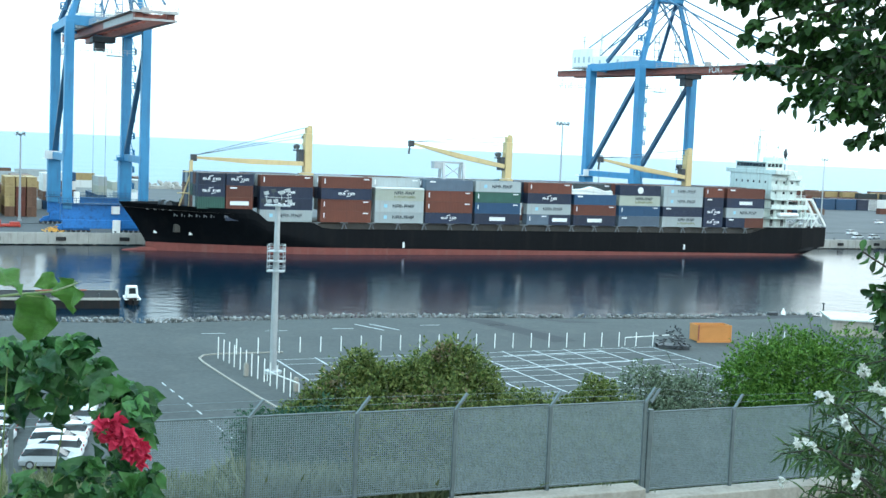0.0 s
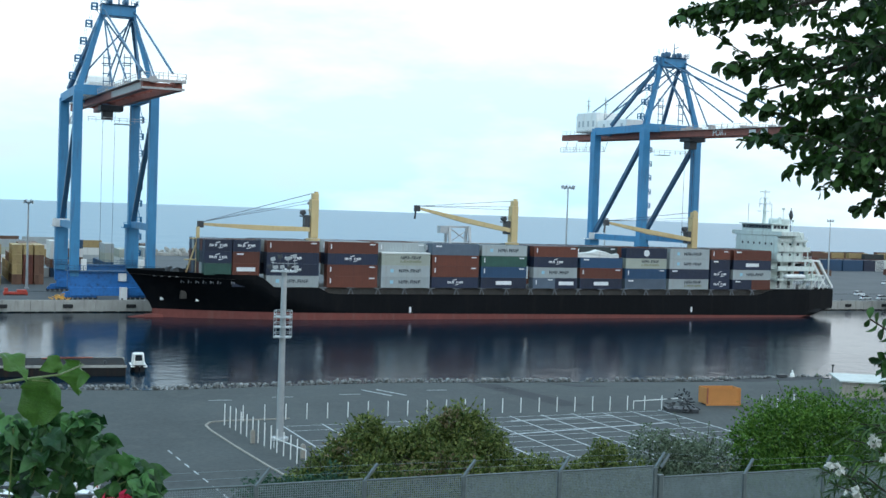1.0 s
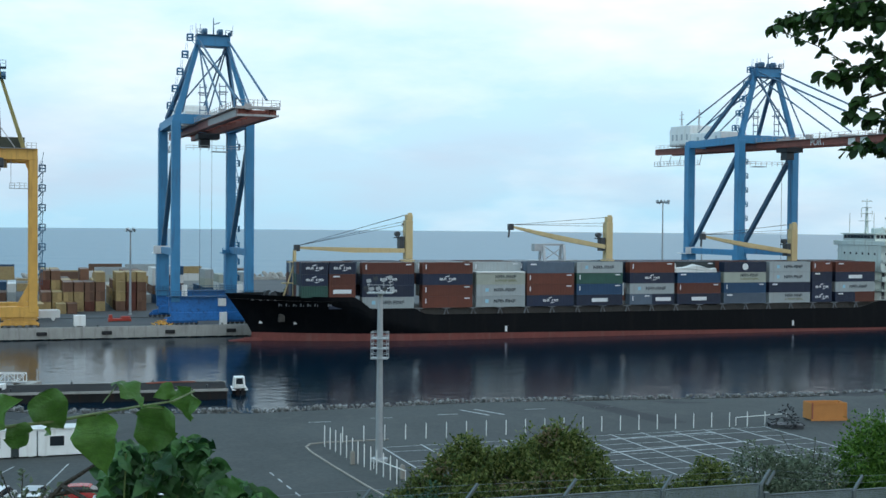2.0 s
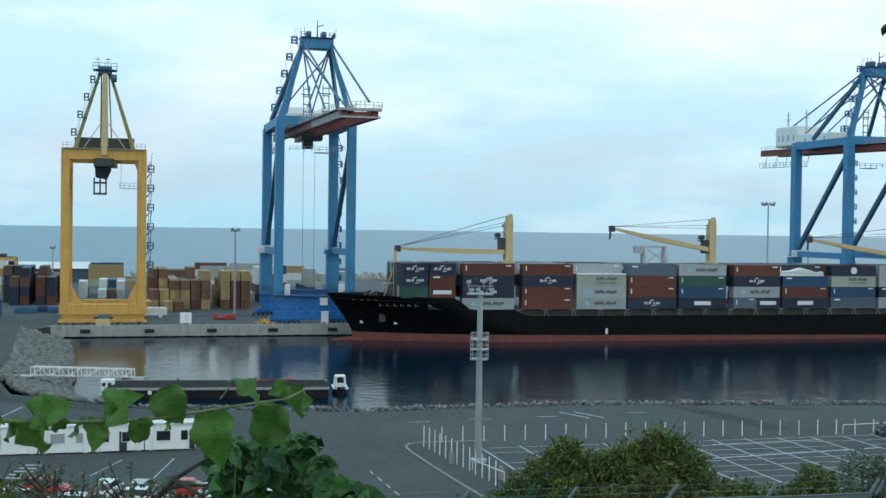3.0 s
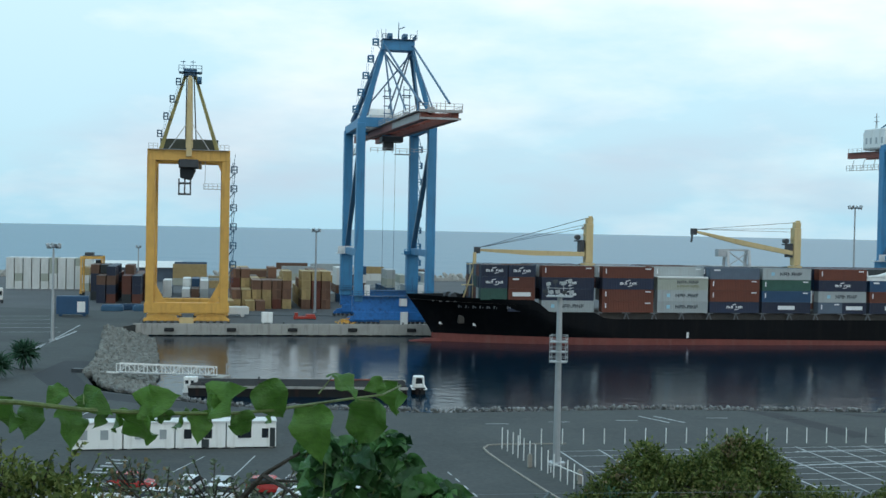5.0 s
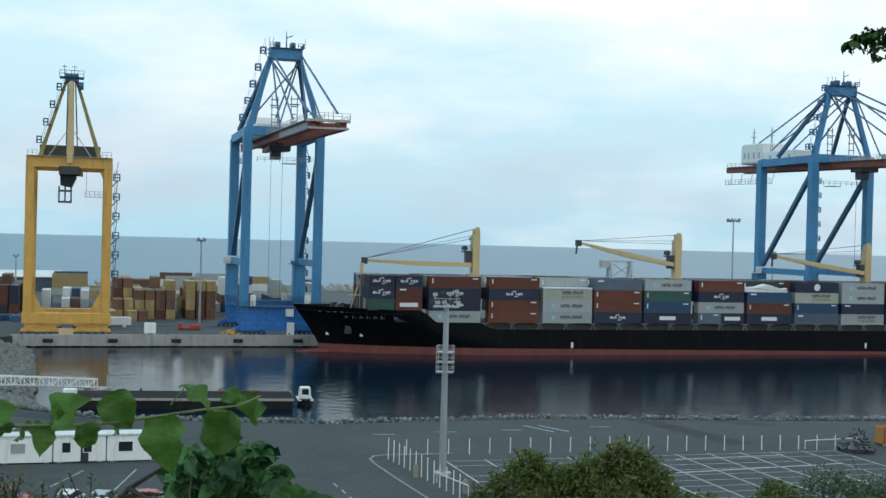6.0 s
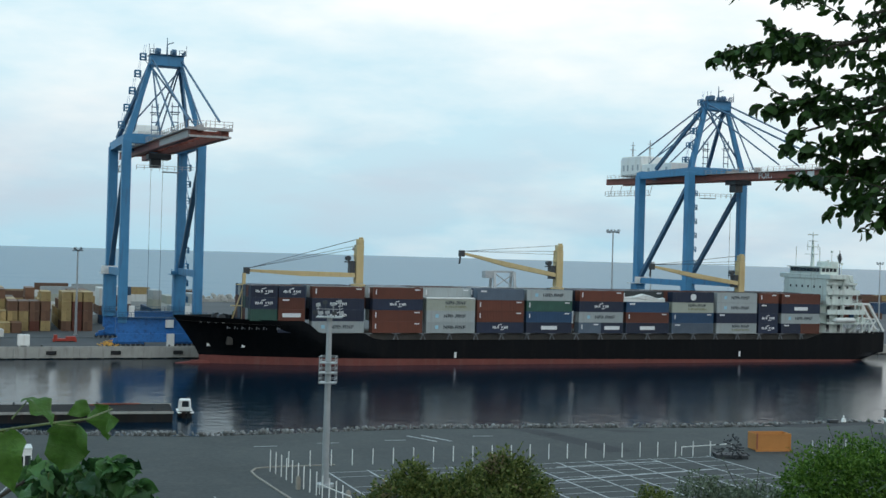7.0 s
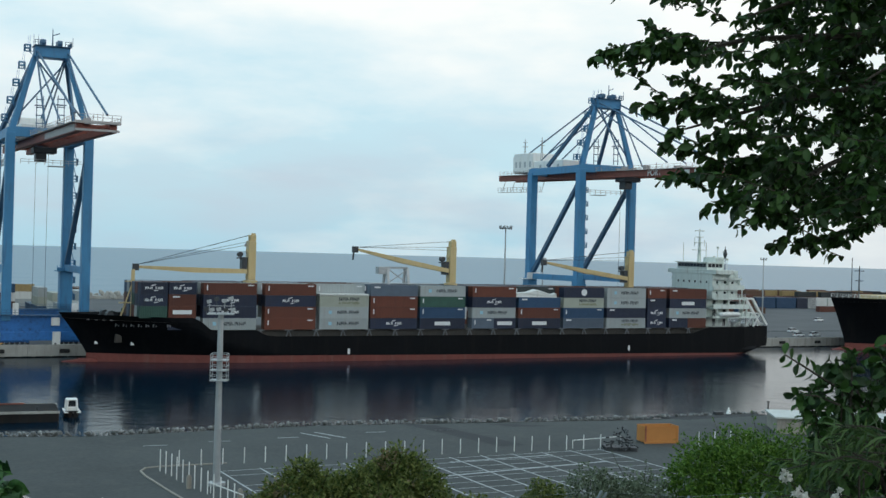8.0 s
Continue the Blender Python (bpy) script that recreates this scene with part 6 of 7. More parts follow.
hull = [(-2.6, 0.85), (-1.0, 1.15), (1.0, 1.1), (2.2, 0.7), (3.1, 0.05)]
low = [[b.verts.new((x, y * s, -0.2)) for x, y in hull] for s in (0.85, -0.85)]
up = [[b.verts.new((x, y * s, 0.75 + 0.06 * i)) for i, (x, y) in enumerate(hull)] for s in (1, -1)]
for i in range(4):
    for s in (0, 1):
        b.faces.new((low[s][i], low[s][i + 1], up[s][i + 1], up[s][i]))
    b.faces.new((up[0][i], up[0][i + 1], up[1][i + 1], up[1][i]))
b.faces.new((low[0][0], up[0][0], up[1][0], low[1][0]))
part("hull", b, M_BARGE, boat)
b = BM()
bx(b, -2.5, 2.3, -1.2, 1.2, 0.72, 0.86)
part("gunwale", b, M_SHIPWHITE, boat)
b = BM()
for x, y in ((-0.9, -0.85), (-0.9, 0.85), (1.0, -0.75), (1.0, 0.75)):
    beam(b, (x, y, 0.85), (x * 0.9, y * 0.85, 2.5), 0.3)
bx(b, -1.0, 1.0, -0.8, 0.8, 2.4, 2.62), bx(b, -0.9, 1.0, -0.82, 0.82, 0.85, 1.5)
part("wheelhouse", b, M_SHIPWHITE, boat, bevel=0.08)
b = BM()
bx(b, -0.75, 0.85, -0.68, 0.68, 1.5, 2.4)
part("window", b, M_GLASS, boat)
gw = thing("gangway", pose(0, 0, 0), "white steel truss gangway from the bank to the pontoon", "gangway")
g0, g1 = Vector((-90.2, 174.0, 2.75)), Vector((-79.1, 185.7, 1.35))
for y in (-0.6, 0.6):
    b = BM()
    off = Vector((0, y, 0))
    beam(b, g0 + off, g1 + off, 0.14), beam(b, g0 + off + Vector((0, 0, 1.35)), g1 + off + Vector((0, 0, 1.35)), 0.14)
    for k in range(12):
        p, q = g0.lerp(g1, k / 11) + off, g0.lerp(g1, min(1, (k + 1) / 11)) + off
        beam(b, p, p + Vector((0, 0, 1.35)), 0.1)
        if k < 11:
            beam(b, p + Vector((0, 0, 1.35 * (k % 2))), q + Vector((0, 0, 1.35 * ((k + 1) % 2))), 0.08)
    part("truss", b, M_SHIPWHITE, gw)
b = BM()
beam(b, g0, g1, 1.2, 0.08)
part("walkway_deck", b, M_STEEL, gw)
b = BM()
beam(b, (-95.7, 173.3, LAND + 0.25), g0 - Vector((0, 0, 0.1)), 0.25, 0.25)
part("approach_beam", b, M_SHIPWHITE, gw)
b = BM()
bx(b, -97.5, -95.7, 172.8, 173.8, LAND, LAND + 0.6)
part("abutment", b, M_DARKSTEEL, gw)
b = BM()
bx(b, -80.5, -77.5, 184.5, 188.2, -0.4, 1.25)
rod(b, (-77.9, 187.5, 0), (-77.9, 187.5, 3.2), 0.12, 8)
solid("pontoon", b, M_CONCRETE, pose(0, 0, 0), "small grey pontoon under the gangway's end", "pontoon", bevel=0.05)


# ---- cars ----
PAINTS = [mat("car_white", (0.75, 0.76, 0.76), 0.25, vary=0.03), mat("car_silver", (0.45, 0.47, 0.49), 0.28, metal=0.5, vary=0.04),
          mat("car_red", (0.4, 0.03, 0.025), 0.25, vary=0.05), mat("car_dark", (0.03, 0.035, 0.045), 0.25, vary=0.05)]
M_CARGLASS = mat("car_glass", (0.015, 0.02, 0.024), 0.05, vary=0.05)
M_TYRE = mat("tyre", (0.02, 0.02, 0.02), 0.85, vary=0.1)
M_LAMP = mat("lamp_lens", (0.55, 0.56, 0.56), 0.15, vary=0.05)
CARS, CARWORDS = {}, ("white", "silver", "red", "dark grey")


def loft(profile_rows):
    """Joins cross-sections of equal length into a closed body."""
    b = BM()
    rows = [[b.verts.new(p) for p in row] for row in profile_rows]
    n = len(rows[0])
    for r0, r1 in zip(rows, rows[1:]):
        for i in range(n):
            b.faces.new((r0[i], r0[(i + 1) % n], r1[(i + 1) % n], r1[i]))
    b.faces.new(rows[0][::-1]), b.faces.new(rows[-1])
    return b


def car(paint, m):
    if paint in CARS:
        return copy_thing(CARS[paint], m)
    c = thing("car", m, f"parked {CARWORDS[paint]} hatchback car with dark windows", "car", "cars in the car park")
    secs = []
    for x, h, w in ((-2.05, 0.62, 0.72), (-1.95, 0.86, 0.8), (-1.2, 0.95, 0.86), (0.4, 0.93, 0.87), (1.3, 0.86, 0.85), (1.9, 0.72, 0.78), (2.08, 0.5, 0.68)):
        secs.append([(x, -w, 0.25), (x, -w - 0.02, 0.55), (x, -w + 0.06, h), (x, w - 0.06, h), (x, w + 0.02, 0.55), (x, w, 0.25)])
    part("body", loft(secs), PAINTS[paint], c)
    secs = [[(x, -w, 0.9), (x + dx, -w + 0.14, h), (x + dx, w - 0.14, h), (x, w, 0.9)] for x, dx, w, h in ((-1.9, 0.28, 0.74, 1.38), (-0.6, 0, 0.78, 1.46), (0.3, -0.1, 0.78, 1.43), (1.25, -0.75, 0.76, 1.3))]
    part("window", loft(secs), M_CARGLASS, c, "dark car glass")
    b = BM()
    v = [[b.verts.new(p) for p in row] for row in ([(-1.66, -0.6, 1.4), (-0.6, -0.66, 1.485), (0.3, -0.66, 1.45), (0.5, -0.62, 1.36)], [(-1.66, 0.6, 1.4), (-0.6, 0.66, 1.485), (0.3, 0.66, 1.45), (0.5, 0.62, 1.36)])]
    for i in range(3):
        b.faces.new((v[0][i], v[0][i + 1], v[1][i + 1], v[1][i]))
    ext = bmesh.ops.extrude_face_region(b, geom=list(b.faces))
    bmesh.ops.translate(b, vec=(0, 0, -0.05), verts=[g for g in ext["geom"] if isinstance(g, bmesh.types.BMVert)])
    part("roof", b, PAINTS[paint], c)
    for x in (-1.25, 1.3):
        for y in (-0.82, 0.82):
            b = BM()
            rod(b, (x, y - 0.1, 0.31), (x, y + 0.1, 0.31), 0.31, 14)
            wheel = part("wheel", b, M_TYRE, c)
            b = BM()
            k = 1 if y > 0 else -1
            rod(b, (x, y + k * 0.09, 0.31), (x, y + k * 0.115, 0.31), 0.2, 12)
            part("rim", b, M_STEEL, wheel)
    for y in (-0.55, 0.55):
        b = BM()
        bx(b, 1.86, 2.03, y - 0.16, y + 0.16, 0.56, 0.72)
        part("headlight", b, M_LAMP, c, bevel=0.03)
        b = BM()
        bx(b, -2.04, -1.96, y - 0.14, y + 0.14, 0.62, 0.82)
        part("tail_light", b, PAINTS[2], c, bevel=0.02)
    CARS[paint] = c
    return c


for k in range(11):
    car(0 if k % 4 else 1, pose(-26.3 - 0.5 * k, 85.5 + k * 2.45, LAND, 0, 0, 8 + 180 * (k % 2)))
for k in range(10):
    car((0, 0, 1, 0, 3)[k % 5], pose(-31.6 - 0.5 * k, 84.5 + k * 2.45, LAND, 0, 0, 188))
car(2, pose(-50.4, 100.0, LAND, 0, 0, 10)), car(0, pose(-50.0, 95.0, LAND, 0, 0, 15)), car(2, pose(-38.2, 102.2, LAND, 0, 0, 10))
for x, y, p, a in ((-44.2, 98.4, 0, 95), (-41.4, 98.8, 1, 95), (-39.8, 95.6, 0, 10), (-44.0, 92.4, 0, 12), (-39.5, 90.4, 1, 14), (-52.5, 91.0, 0, 15), (-34.5, 98.8, 0, 150), (-47, 88.0, 0, 12)):
    car(p, pose(x * 1.02, y + 2.4, LAND, 0, 0, a))
for s, o in ((163, 27.5), (170, 28), (176.5, 45), (240, 100)):
    car(0, QUAY @ pose(s, o, LAND, 0, 0, 10))


# ---- the hillside and the fence ----
def hill_z(x, y):
    """Height of the slope under the camera: a shoulder, the terrace of the fence, then down to the car park."""
    pts = [(-80, 25.4), (1.0, 24.9), (6, 23.6), (20, 20.0), (27, 18.0), (32, 17.2), (38, 14.4), (45, 11.4), (60, 5.8), (76, 2.2), (95, 1.2)]
    for (a, za), (c, zc) in zip(pts, pts[1:]):
        if y <= c:
            k = max(0.0, (y - a) / (c - a))
            return za + (zc - za) * k
    return 1.5


b = BM()
nx, ny = 70, 80
grid = []
for j in range(ny + 1):
    y = -70 + 158 * j / ny
    row = []
    for i in range(nx + 1):
        x = -120 + 240 * i / nx
        z = hill_z(x, y) + 0.25 * noise.noise(Vector((x * 0.15, y * 0.15, 0)))
        row.append(b.verts.new((x, y, z)))
    grid.append(row)
for j in range(ny):
    for i in range(nx):
        b.faces.new((grid[j][i], grid[j][i + 1], grid[j + 1][i + 1], grid[j + 1][i]))
solid("hillside", b, M_GRASSY, pose(0, 0, 0), "dry grassy slope above the port", "ground", kind="structure")

M_FENCE = mat("fence_grey_paint", (0.12, 0.145, 0.15), 0.5, metal=0.3, vary=0.2, scale=3)
M_WIRE = mat("fence_wire", (0.21, 0.255, 0.275), 0.5, metal=0.4, vary=0.2, scale=3)
F0, FD = Vector((-4.09, 28.43, 0)), Vector((0.925, 0.38, 0)).normalized()
FENCE_TOP, FENCE_FOOT = 19.9, 17.78
posts = [-8.0, -5.3, -2.65, 0.0, 2.67, 5.28, 7.98, 10.86, 13.75, 16.45, 19.1, 21.8, 24.5]
def fence_top(a):
    return FENCE_TOP - 0.011 * max(0.0, a)


fence = thing("wire_fence", pose(F0.x, F0.y, 0, 0, 0, math.degrees(math.atan2(FD.y, FD.x))), "grey steel mesh fence with angled post tops", "fence")
for k, a in enumerate(posts):
    top = fence_top(a) - (0.28 if a > 10.9 else 0)
    b = BM()
    bx(b, a - 0.05, a + 0.05, -0.05, 0.05, FENCE_FOOT - 0.5, top)
    beam(b, (a, 0, top - 0.02), (a + 0.36, 0.12, top + 0.36), 0.07)
    if k == 7:
        bx(b, a + 0.1, a + 0.24, -0.07, 0.07, FENCE_FOOT - 0.5, top - 0.2)
        beam(b, (a + 0.17, 0, top - 0.02), (a + 0.5, 0.12, top + 0.3), 0.07)
    part("fence_post", b, M_FENCE, fence, bevel=0.008)
for k, (a, c) in enumerate(zip(posts, posts[1:])):
    top = fence_top(a) - (0.28 if a > 10.8 else 0)
    b = BM()
    rod(b, (a + 0.05, 0, top), (c - 0.05, 0, top), 0.03, 6)
    part("top_rail", b, M_FENCE, fence)
    foot = FENCE_FOOT
    pitch = 0.055 if a < 5 else 0.04
    n, m_ = int((c - a) / pitch), int((top - foot) / pitch)
    if c < -2.6:
        continue
    thin = 0.55 if c < 0.1 else 1.0
    foot -= 0.42 if a > 10.8 else (0.12 if a > 5 else 0.0)
    b = BM()
    for i in range(1, n):
        x = a + (c - a) * i / n
        bx(b, x - 0.009 * thin, x + 0.009 * thin, -0.006, 0.006, foot, top)
    for i in range(m_):
        z = foot + (top - foot) * i / m_
        bx(b, a, c, -0.012, -0.004, z - 0.008 * thin, z + 0.008 * thin)
    tagged(part("wire_mesh", b, M_WIRE, fence, "fine grey wire mesh"), kind="stuff")
for k, (a, c) in enumerate(zip(posts, posts[1:])):
    ta, tc = fence_top(a) - (0.28 if a > 10.9 else 0), fence_top(c) - (0.28 if c > 10.9 else 0)
    for u in (0.5, 0.95):
        b = BM()
        rod(b, (a + 0.36 * u, 0.12 * u, ta + 0.36 * u), (c + 0.36 * u, 0.12 * u, tc + 0.36 * u), 0.004, 4)
        part("strand_wire", b, M_WIRE, fence)
    if c > -2.6:
        b = BM()
        z = FENCE_FOOT - (0.42 if a > 10.8 else (0.12 if a > 5 else 0.0))
        rod(b, (a + 0.05, 0, z + 0.02), (c - 0.05, 0, z + 0.02), 0.022, 6)
        part("bottom_rail", b, M_FENCE, fence)
wall = thing("low_wall", pose(F0.x, F0.y, 0, 0, 0, math.degrees(math.atan2(FD.y, FD.x))), "low weathered concrete wall under the fence", "wall", kind="structure")
for a, c, h in ((-8, 5.2, 17.35), (5.2, 10.7, 17.56), (10.7, 24, 17.28)):
    b = BM()
    bx(b, a + 0.01, c - 0.01, -0.55, 0.12, 15.0, h)
    part("wall_section", b, M_WALL, wall, bevel=0.03)


# ---- plants ----
def leaf_template(kind):
    """Half-width along a leaf of length 1; broad leaves get a finer mesh, so that they can crumple."""
    prof = {"heart": [(0.0, 0.02), (-0.05, 0.16), (0.0, 0.3), (0.1, 0.39), (0.24, 0.435), (0.4, 0.42), (0.56, 0.35), (0.72, 0.24), (0.86, 0.12), (0.95, 0.04), (1.0, 0.0)],
            "round": [(0.0, 0.02), (-0.05, 0.16), (-0.02, 0.28), (0.08, 0.36), (0.2, 0.40), (0.34, 0.41), (0.48, 0.37), (0.62, 0.3), (0.75, 0.2), (0.86, 0.11), (0.93, 0.045), (1.02, 0.0)],
            "oval": [(0.0, 0.01), (0.2, 0.15), (0.5, 0.27), (0.78, 0.25), (0.93, 0.12), (1.0, 0.0)],
            "lance": [(0.0, 0.01), (0.25, 0.055), (0.6, 0.06), (1.0, 0.0)],
            "small": [(0.0, 0.02), (0.45, 0.3), (1.0, 0.0)]}[kind]
    across = (-1, -0.8, -0.45, 0, 0.45, 0.8, 1) if kind == "round" else (-1, 0, 1)
    v, f, n = [], [], len(across)
    for i, (u, w) in enumerate(prof):
        v += [(u, w * e, w * abs(e)) for e in across]
        if i:
            k = n * i
            f += [(k - n + e, k - n + e + 1, k + e + 1, k + e) for e in range(n - 1)]
    return np.array(v), np.array(f)


def leaves_mesh(name, kind, places, ways, sizes, material, rnd, spread=0.9, face=(0, 0, 1.0), crumple=0.12):
    """Many leaves as one mesh; each sits at a place and points along its way."""
    tv, tf = leaf_template(kind)
    places, ways = np.array(places, float), np.array(ways, float)
    n = len(places)
    ways /= np.linalg.norm(ways, axis=1)[:, None] + 1e-9
    up = rnd.normal(size=(n, 3)) * spread + np.array(face)
    side = np.cross(up, ways)
    side /= np.linalg.norm(side, axis=1)[:, None] + 1e-9
    nor = np.cross(ways, side)
    sz = np.array(sizes, float)[:, None, None]
    bend, fold, wave = rnd.uniform(0.05, 0.55, (n, 1)), rnd.uniform(0.1, 0.8, (n, 1)), rnd.uniform(0, 6.3, (n, 1))
    u, half = tv[None, :, 0], tv[None, :, 2]
    lift = -bend * u * u + fold * half + crumple * half * np.sin(11 * u + wave + 3 * np.sign(tv[None, :, 1])) - 2.2 * crumple * np.clip(half - 0.26, 0, 1)
    pts = places[:, None] + sz * (tv[None, :, :1] * ways[:, None] + tv[None, :, 1:2] * side[:, None] + lift[:, :, None] * nor[:, None])
    faces = (tf[None] + (np.arange(n) * len(tv))[:, None, None]).reshape(-1, 4)
    me = bpy.data.meshes.new(name)
    me.from_pydata(pts.reshape(-1, 3).tolist(), [], faces.tolist())
    me.materials.append(material)
    me.polygons.foreach_set("use_smooth", [True] * len(me.polygons))
    return me


def add_leaves(name, parent, mesh, label=""):
    ob = new(name, mesh)
    ob.parent = parent
    tagged(ob, label, kind="stuff")
    return ob


def tube(b, pts, r0, r1, n=6):
    for i, (p, q) in enumerate(zip(pts, pts[1:])):
        k = len(pts) - 1
        rod(b, p, q, r0 + (r1 - r0) * i / k, n, r0 + (r1 - r0) * (i + 1) / k)


L_TREE = leaf_mat("broadleaf_tree_leaf", (0.006, 0.022, 0.006), (0.04, 0.1, 0.02), 0.5)
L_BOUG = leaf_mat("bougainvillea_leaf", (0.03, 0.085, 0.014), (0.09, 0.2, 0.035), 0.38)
# the same leaf, darkened: shade among the back shoots is put into its colour
L_BOUG2 = leaf_mat("bougainvillea_painted_shade_leaf", (0.008, 0.036, 0.012), (0.065, 0.17, 0.045), 0.4)
L_OLEA = leaf_mat("oleander_leaf", (0.014, 0.042, 0.012), (0.07, 0.125, 0.032), 0.5)
L_BUSH = leaf_mat("shrub_leaf", (0.03, 0.066, 0.012), (0.19, 0.22, 0.06), 0.7)
L_BUSH2 = leaf_mat("bright_shrub_leaf", (0.028, 0.088, 0.01), (0.125, 0.235, 0.032), 0.7)
L_BROWN = leaf_mat("dry_brown_leaf", (0.13, 0.095, 0.05), (0.25, 0.2, 0.11), 0.8)
L_GREYG = leaf_mat("grey_green_leaf", (0.07, 0.1, 0.06), (0.16, 0.2, 0.13), 0.7)
L_FERN = leaf_mat("dark_frond_leaf", (0.012, 0.05, 0.028), (0.06, 0.13, 0.075), 0.6)
L_PETAL = leaf_mat("white_petal", (0.6, 0.59, 0.54), (0.72, 0.71, 0.66), 0.6)
L_BRACT = leaf_mat("crimson_bract", (0.42, 0.015, 0.05), (0.62, 0.04, 0.1), 0.6)
L_GRASS = leaf_mat("dry_grass", (0.09, 0.115, 0.05), (0.2, 0.215, 0.12), 0.8)


def inside(poly, x, y):
    hit = False
    for (x0, y0), (x1, y1) in zip(poly, poly[1:] + poly[:1]):
        if (y0 > y) != (y1 > y) and x < (x1 - x0) * (y - y0) / (y1 - y0) + x0:
            hit = not hit
    return hit


EYE_H = 26.5
# where the viewer stands when the plants on either side are in view
FROM_MID, FROM_LEFT, FROM_RIGHT = (0.0, 26.5), (-0.0455, 26.529), (0.07, 26.524)


def reach(a, b_, d, eye=FROM_MID):
    """The place d metres out from the viewpoint along the cross slope a and the rise b_."""
    return Vector((eye[0] + a * d, d, eye[1] + b_ * d))


def scatter(poly, n, d0, d1, rnd, eye=FROM_MID):
    xs, ys = [p[0] for p in poly], [p[1] for p in poly]
    out = []
    while len(out) < n:
        a, c = rnd.uniform(min(xs), max(xs)), rnd.uniform(min(ys), max(ys))
        if inside(poly, a, c):
            out.append(reach(a, c, rnd.uniform(d0, d1), eye))
    return out


def sprays(root, tips, rnd, length, per, size, wood, droop=0.5, twig_r=0.006):
    """Twigs that grow from the root's side towards each tip, with leaves along them."""
    P, W, S = [], [], []
    for tip in tips:
        back = (root - tip)
        back.z *= 0.45
        off = Vector((rnd.gauss(0, 1), rnd.gauss(0, 1), rnd.gauss(0, 1) + 0.2)).normalized()
        base = tip + (back.normalized() * 0.75 + off * 0.45) * length * rnd.uniform(0.7, 1.3)
        mid_p = base.lerp(tip, 0.55) + Vector((0, 0, 0.05 * length))
        if wood is not None:
            tube(wood, [base, mid_p, tip], twig_r, twig_r * 0.4, 4)
        for k in range(per):
            u = (k + rnd.random()) / per
            p = base.lerp(mid_p, u * 2) if u < 0.5 else mid_p.lerp(tip, u * 2 - 1)
            d = (tip - base).normalized() * 0.7 + Vector((rnd.uniform(-1, 1), rnd.uniform(-1, 1), rnd.uniform(-1, 0.6) - droop * 0.6))
            P.append(p), W.append(d), S.append(size * rnd.uniform(0.6, 1.25))
    return P, W, S


# broad-leaved tree that hangs into view from the side
rnd, nrnd = random.Random(21), np.random.RandomState(5)
tree = thing("broadleaf_tree", pose(0, 0, 0), "dark green broad-leaved tree with overhanging branches", "tree")
root = Vector((3.9, 6.2, 27.6))
wood = BM()
tube(wood, [Vector((4.0, 6.4, hill_z(4, 6.4) - 0.2)), Vector((3.95, 6.3, 25.6)), Vector((4.0, 6.3, 27.2)), Vector((4.15, 6.3, 29.5))], 0.17, 0.09, 10)
limbs = [((0.20, 0.155), 0.2), ((0.22, 0.23), 0.25), ((0.25, 0.105), 0.1), ((0.30, 0.04), 0.05), ((0.36, 0.07), 0.1), ((0.30, 0.2), 0.3), ((0.40, 0.15), 0.2)]
for (a, c), lift in limbs:
    tip = reach(a, c, 5.7, FROM_RIGHT)
    tube(wood, [root, root.lerp(tip, 0.4) + Vector((0, 0.3, lift)), root.lerp(tip, 0.75) + Vector((0, 0.2, lift * 0.8)), tip], 0.03, 0.005, 6)
crown = [(0.20, 0.28), (0.20, 0.213), (0.186, 0.172), (0.174, 0.160), (0.204, 0.153), (0.236, 0.146), (0.217, 0.122), (0.23, 0.112), (0.235, 0.09), (0.234, 0.068), (0.252, 0.052), (0.277, 0.044), (0.302, 0.032), (0.333, 0.015), (0.354, 0.028), (0.40, 0.022), (0.45, 0.02), (0.62, 0.05), (0.62, 0.4), (0.25, 0.4)]
tips = scatter(crown, 270, 5.2, 6.6, rnd, FROM_RIGHT)
for line, n in ((((0.172, 0.158), (0.25, 0.165)), 10), (((0.208, 0.124), (0.28, 0.115)), 10), (((0.232, 0.092), (0.3, 0.085)), 8), (((0.295, 0.026), (0.38, 0.05)), 10), (((0.19, 0.215), (0.26, 0.24)), 8), (((0.23, 0.062), (0.32, 0.07)), 9), (((0.268, 0.036), (0.36, 0.05)), 8), (((0.328, 0.008), (0.41, 0.03)), 8)):
    for k in range(n):
        u = k / n
        tips.append(reach(line[0][0] + (line[1][0] - line[0][0]) * u, line[0][1] + (line[1][1] - line[0][1]) * u + rnd.uniform(-0.004, 0.004), 5.6 + rnd.uniform(-0.1, 0.1), FROM_RIGHT))
tips += scatter([(0.30, 0.10), (0.325, 0.055), (0.365, 0.032), (0.46, 0.026), (0.6, 0.05), (0.6, 0.4), (0.33, 0.4), (0.285, 0.2)], 900, 5.8, 8.6, rnd, FROM_RIGHT)
P, W, S = sprays(root, tips, rnd, 0.34, 27, 0.058, wood, 0.15, 0.004)
part("trunk", wood, M_BARK, tree, "grey-brown trunk and branches")
add_leaves("crown", tree, leaves_mesh("crown", "oval", P, W, S, L_TREE, nrnd), "dense dark glossy leaves")

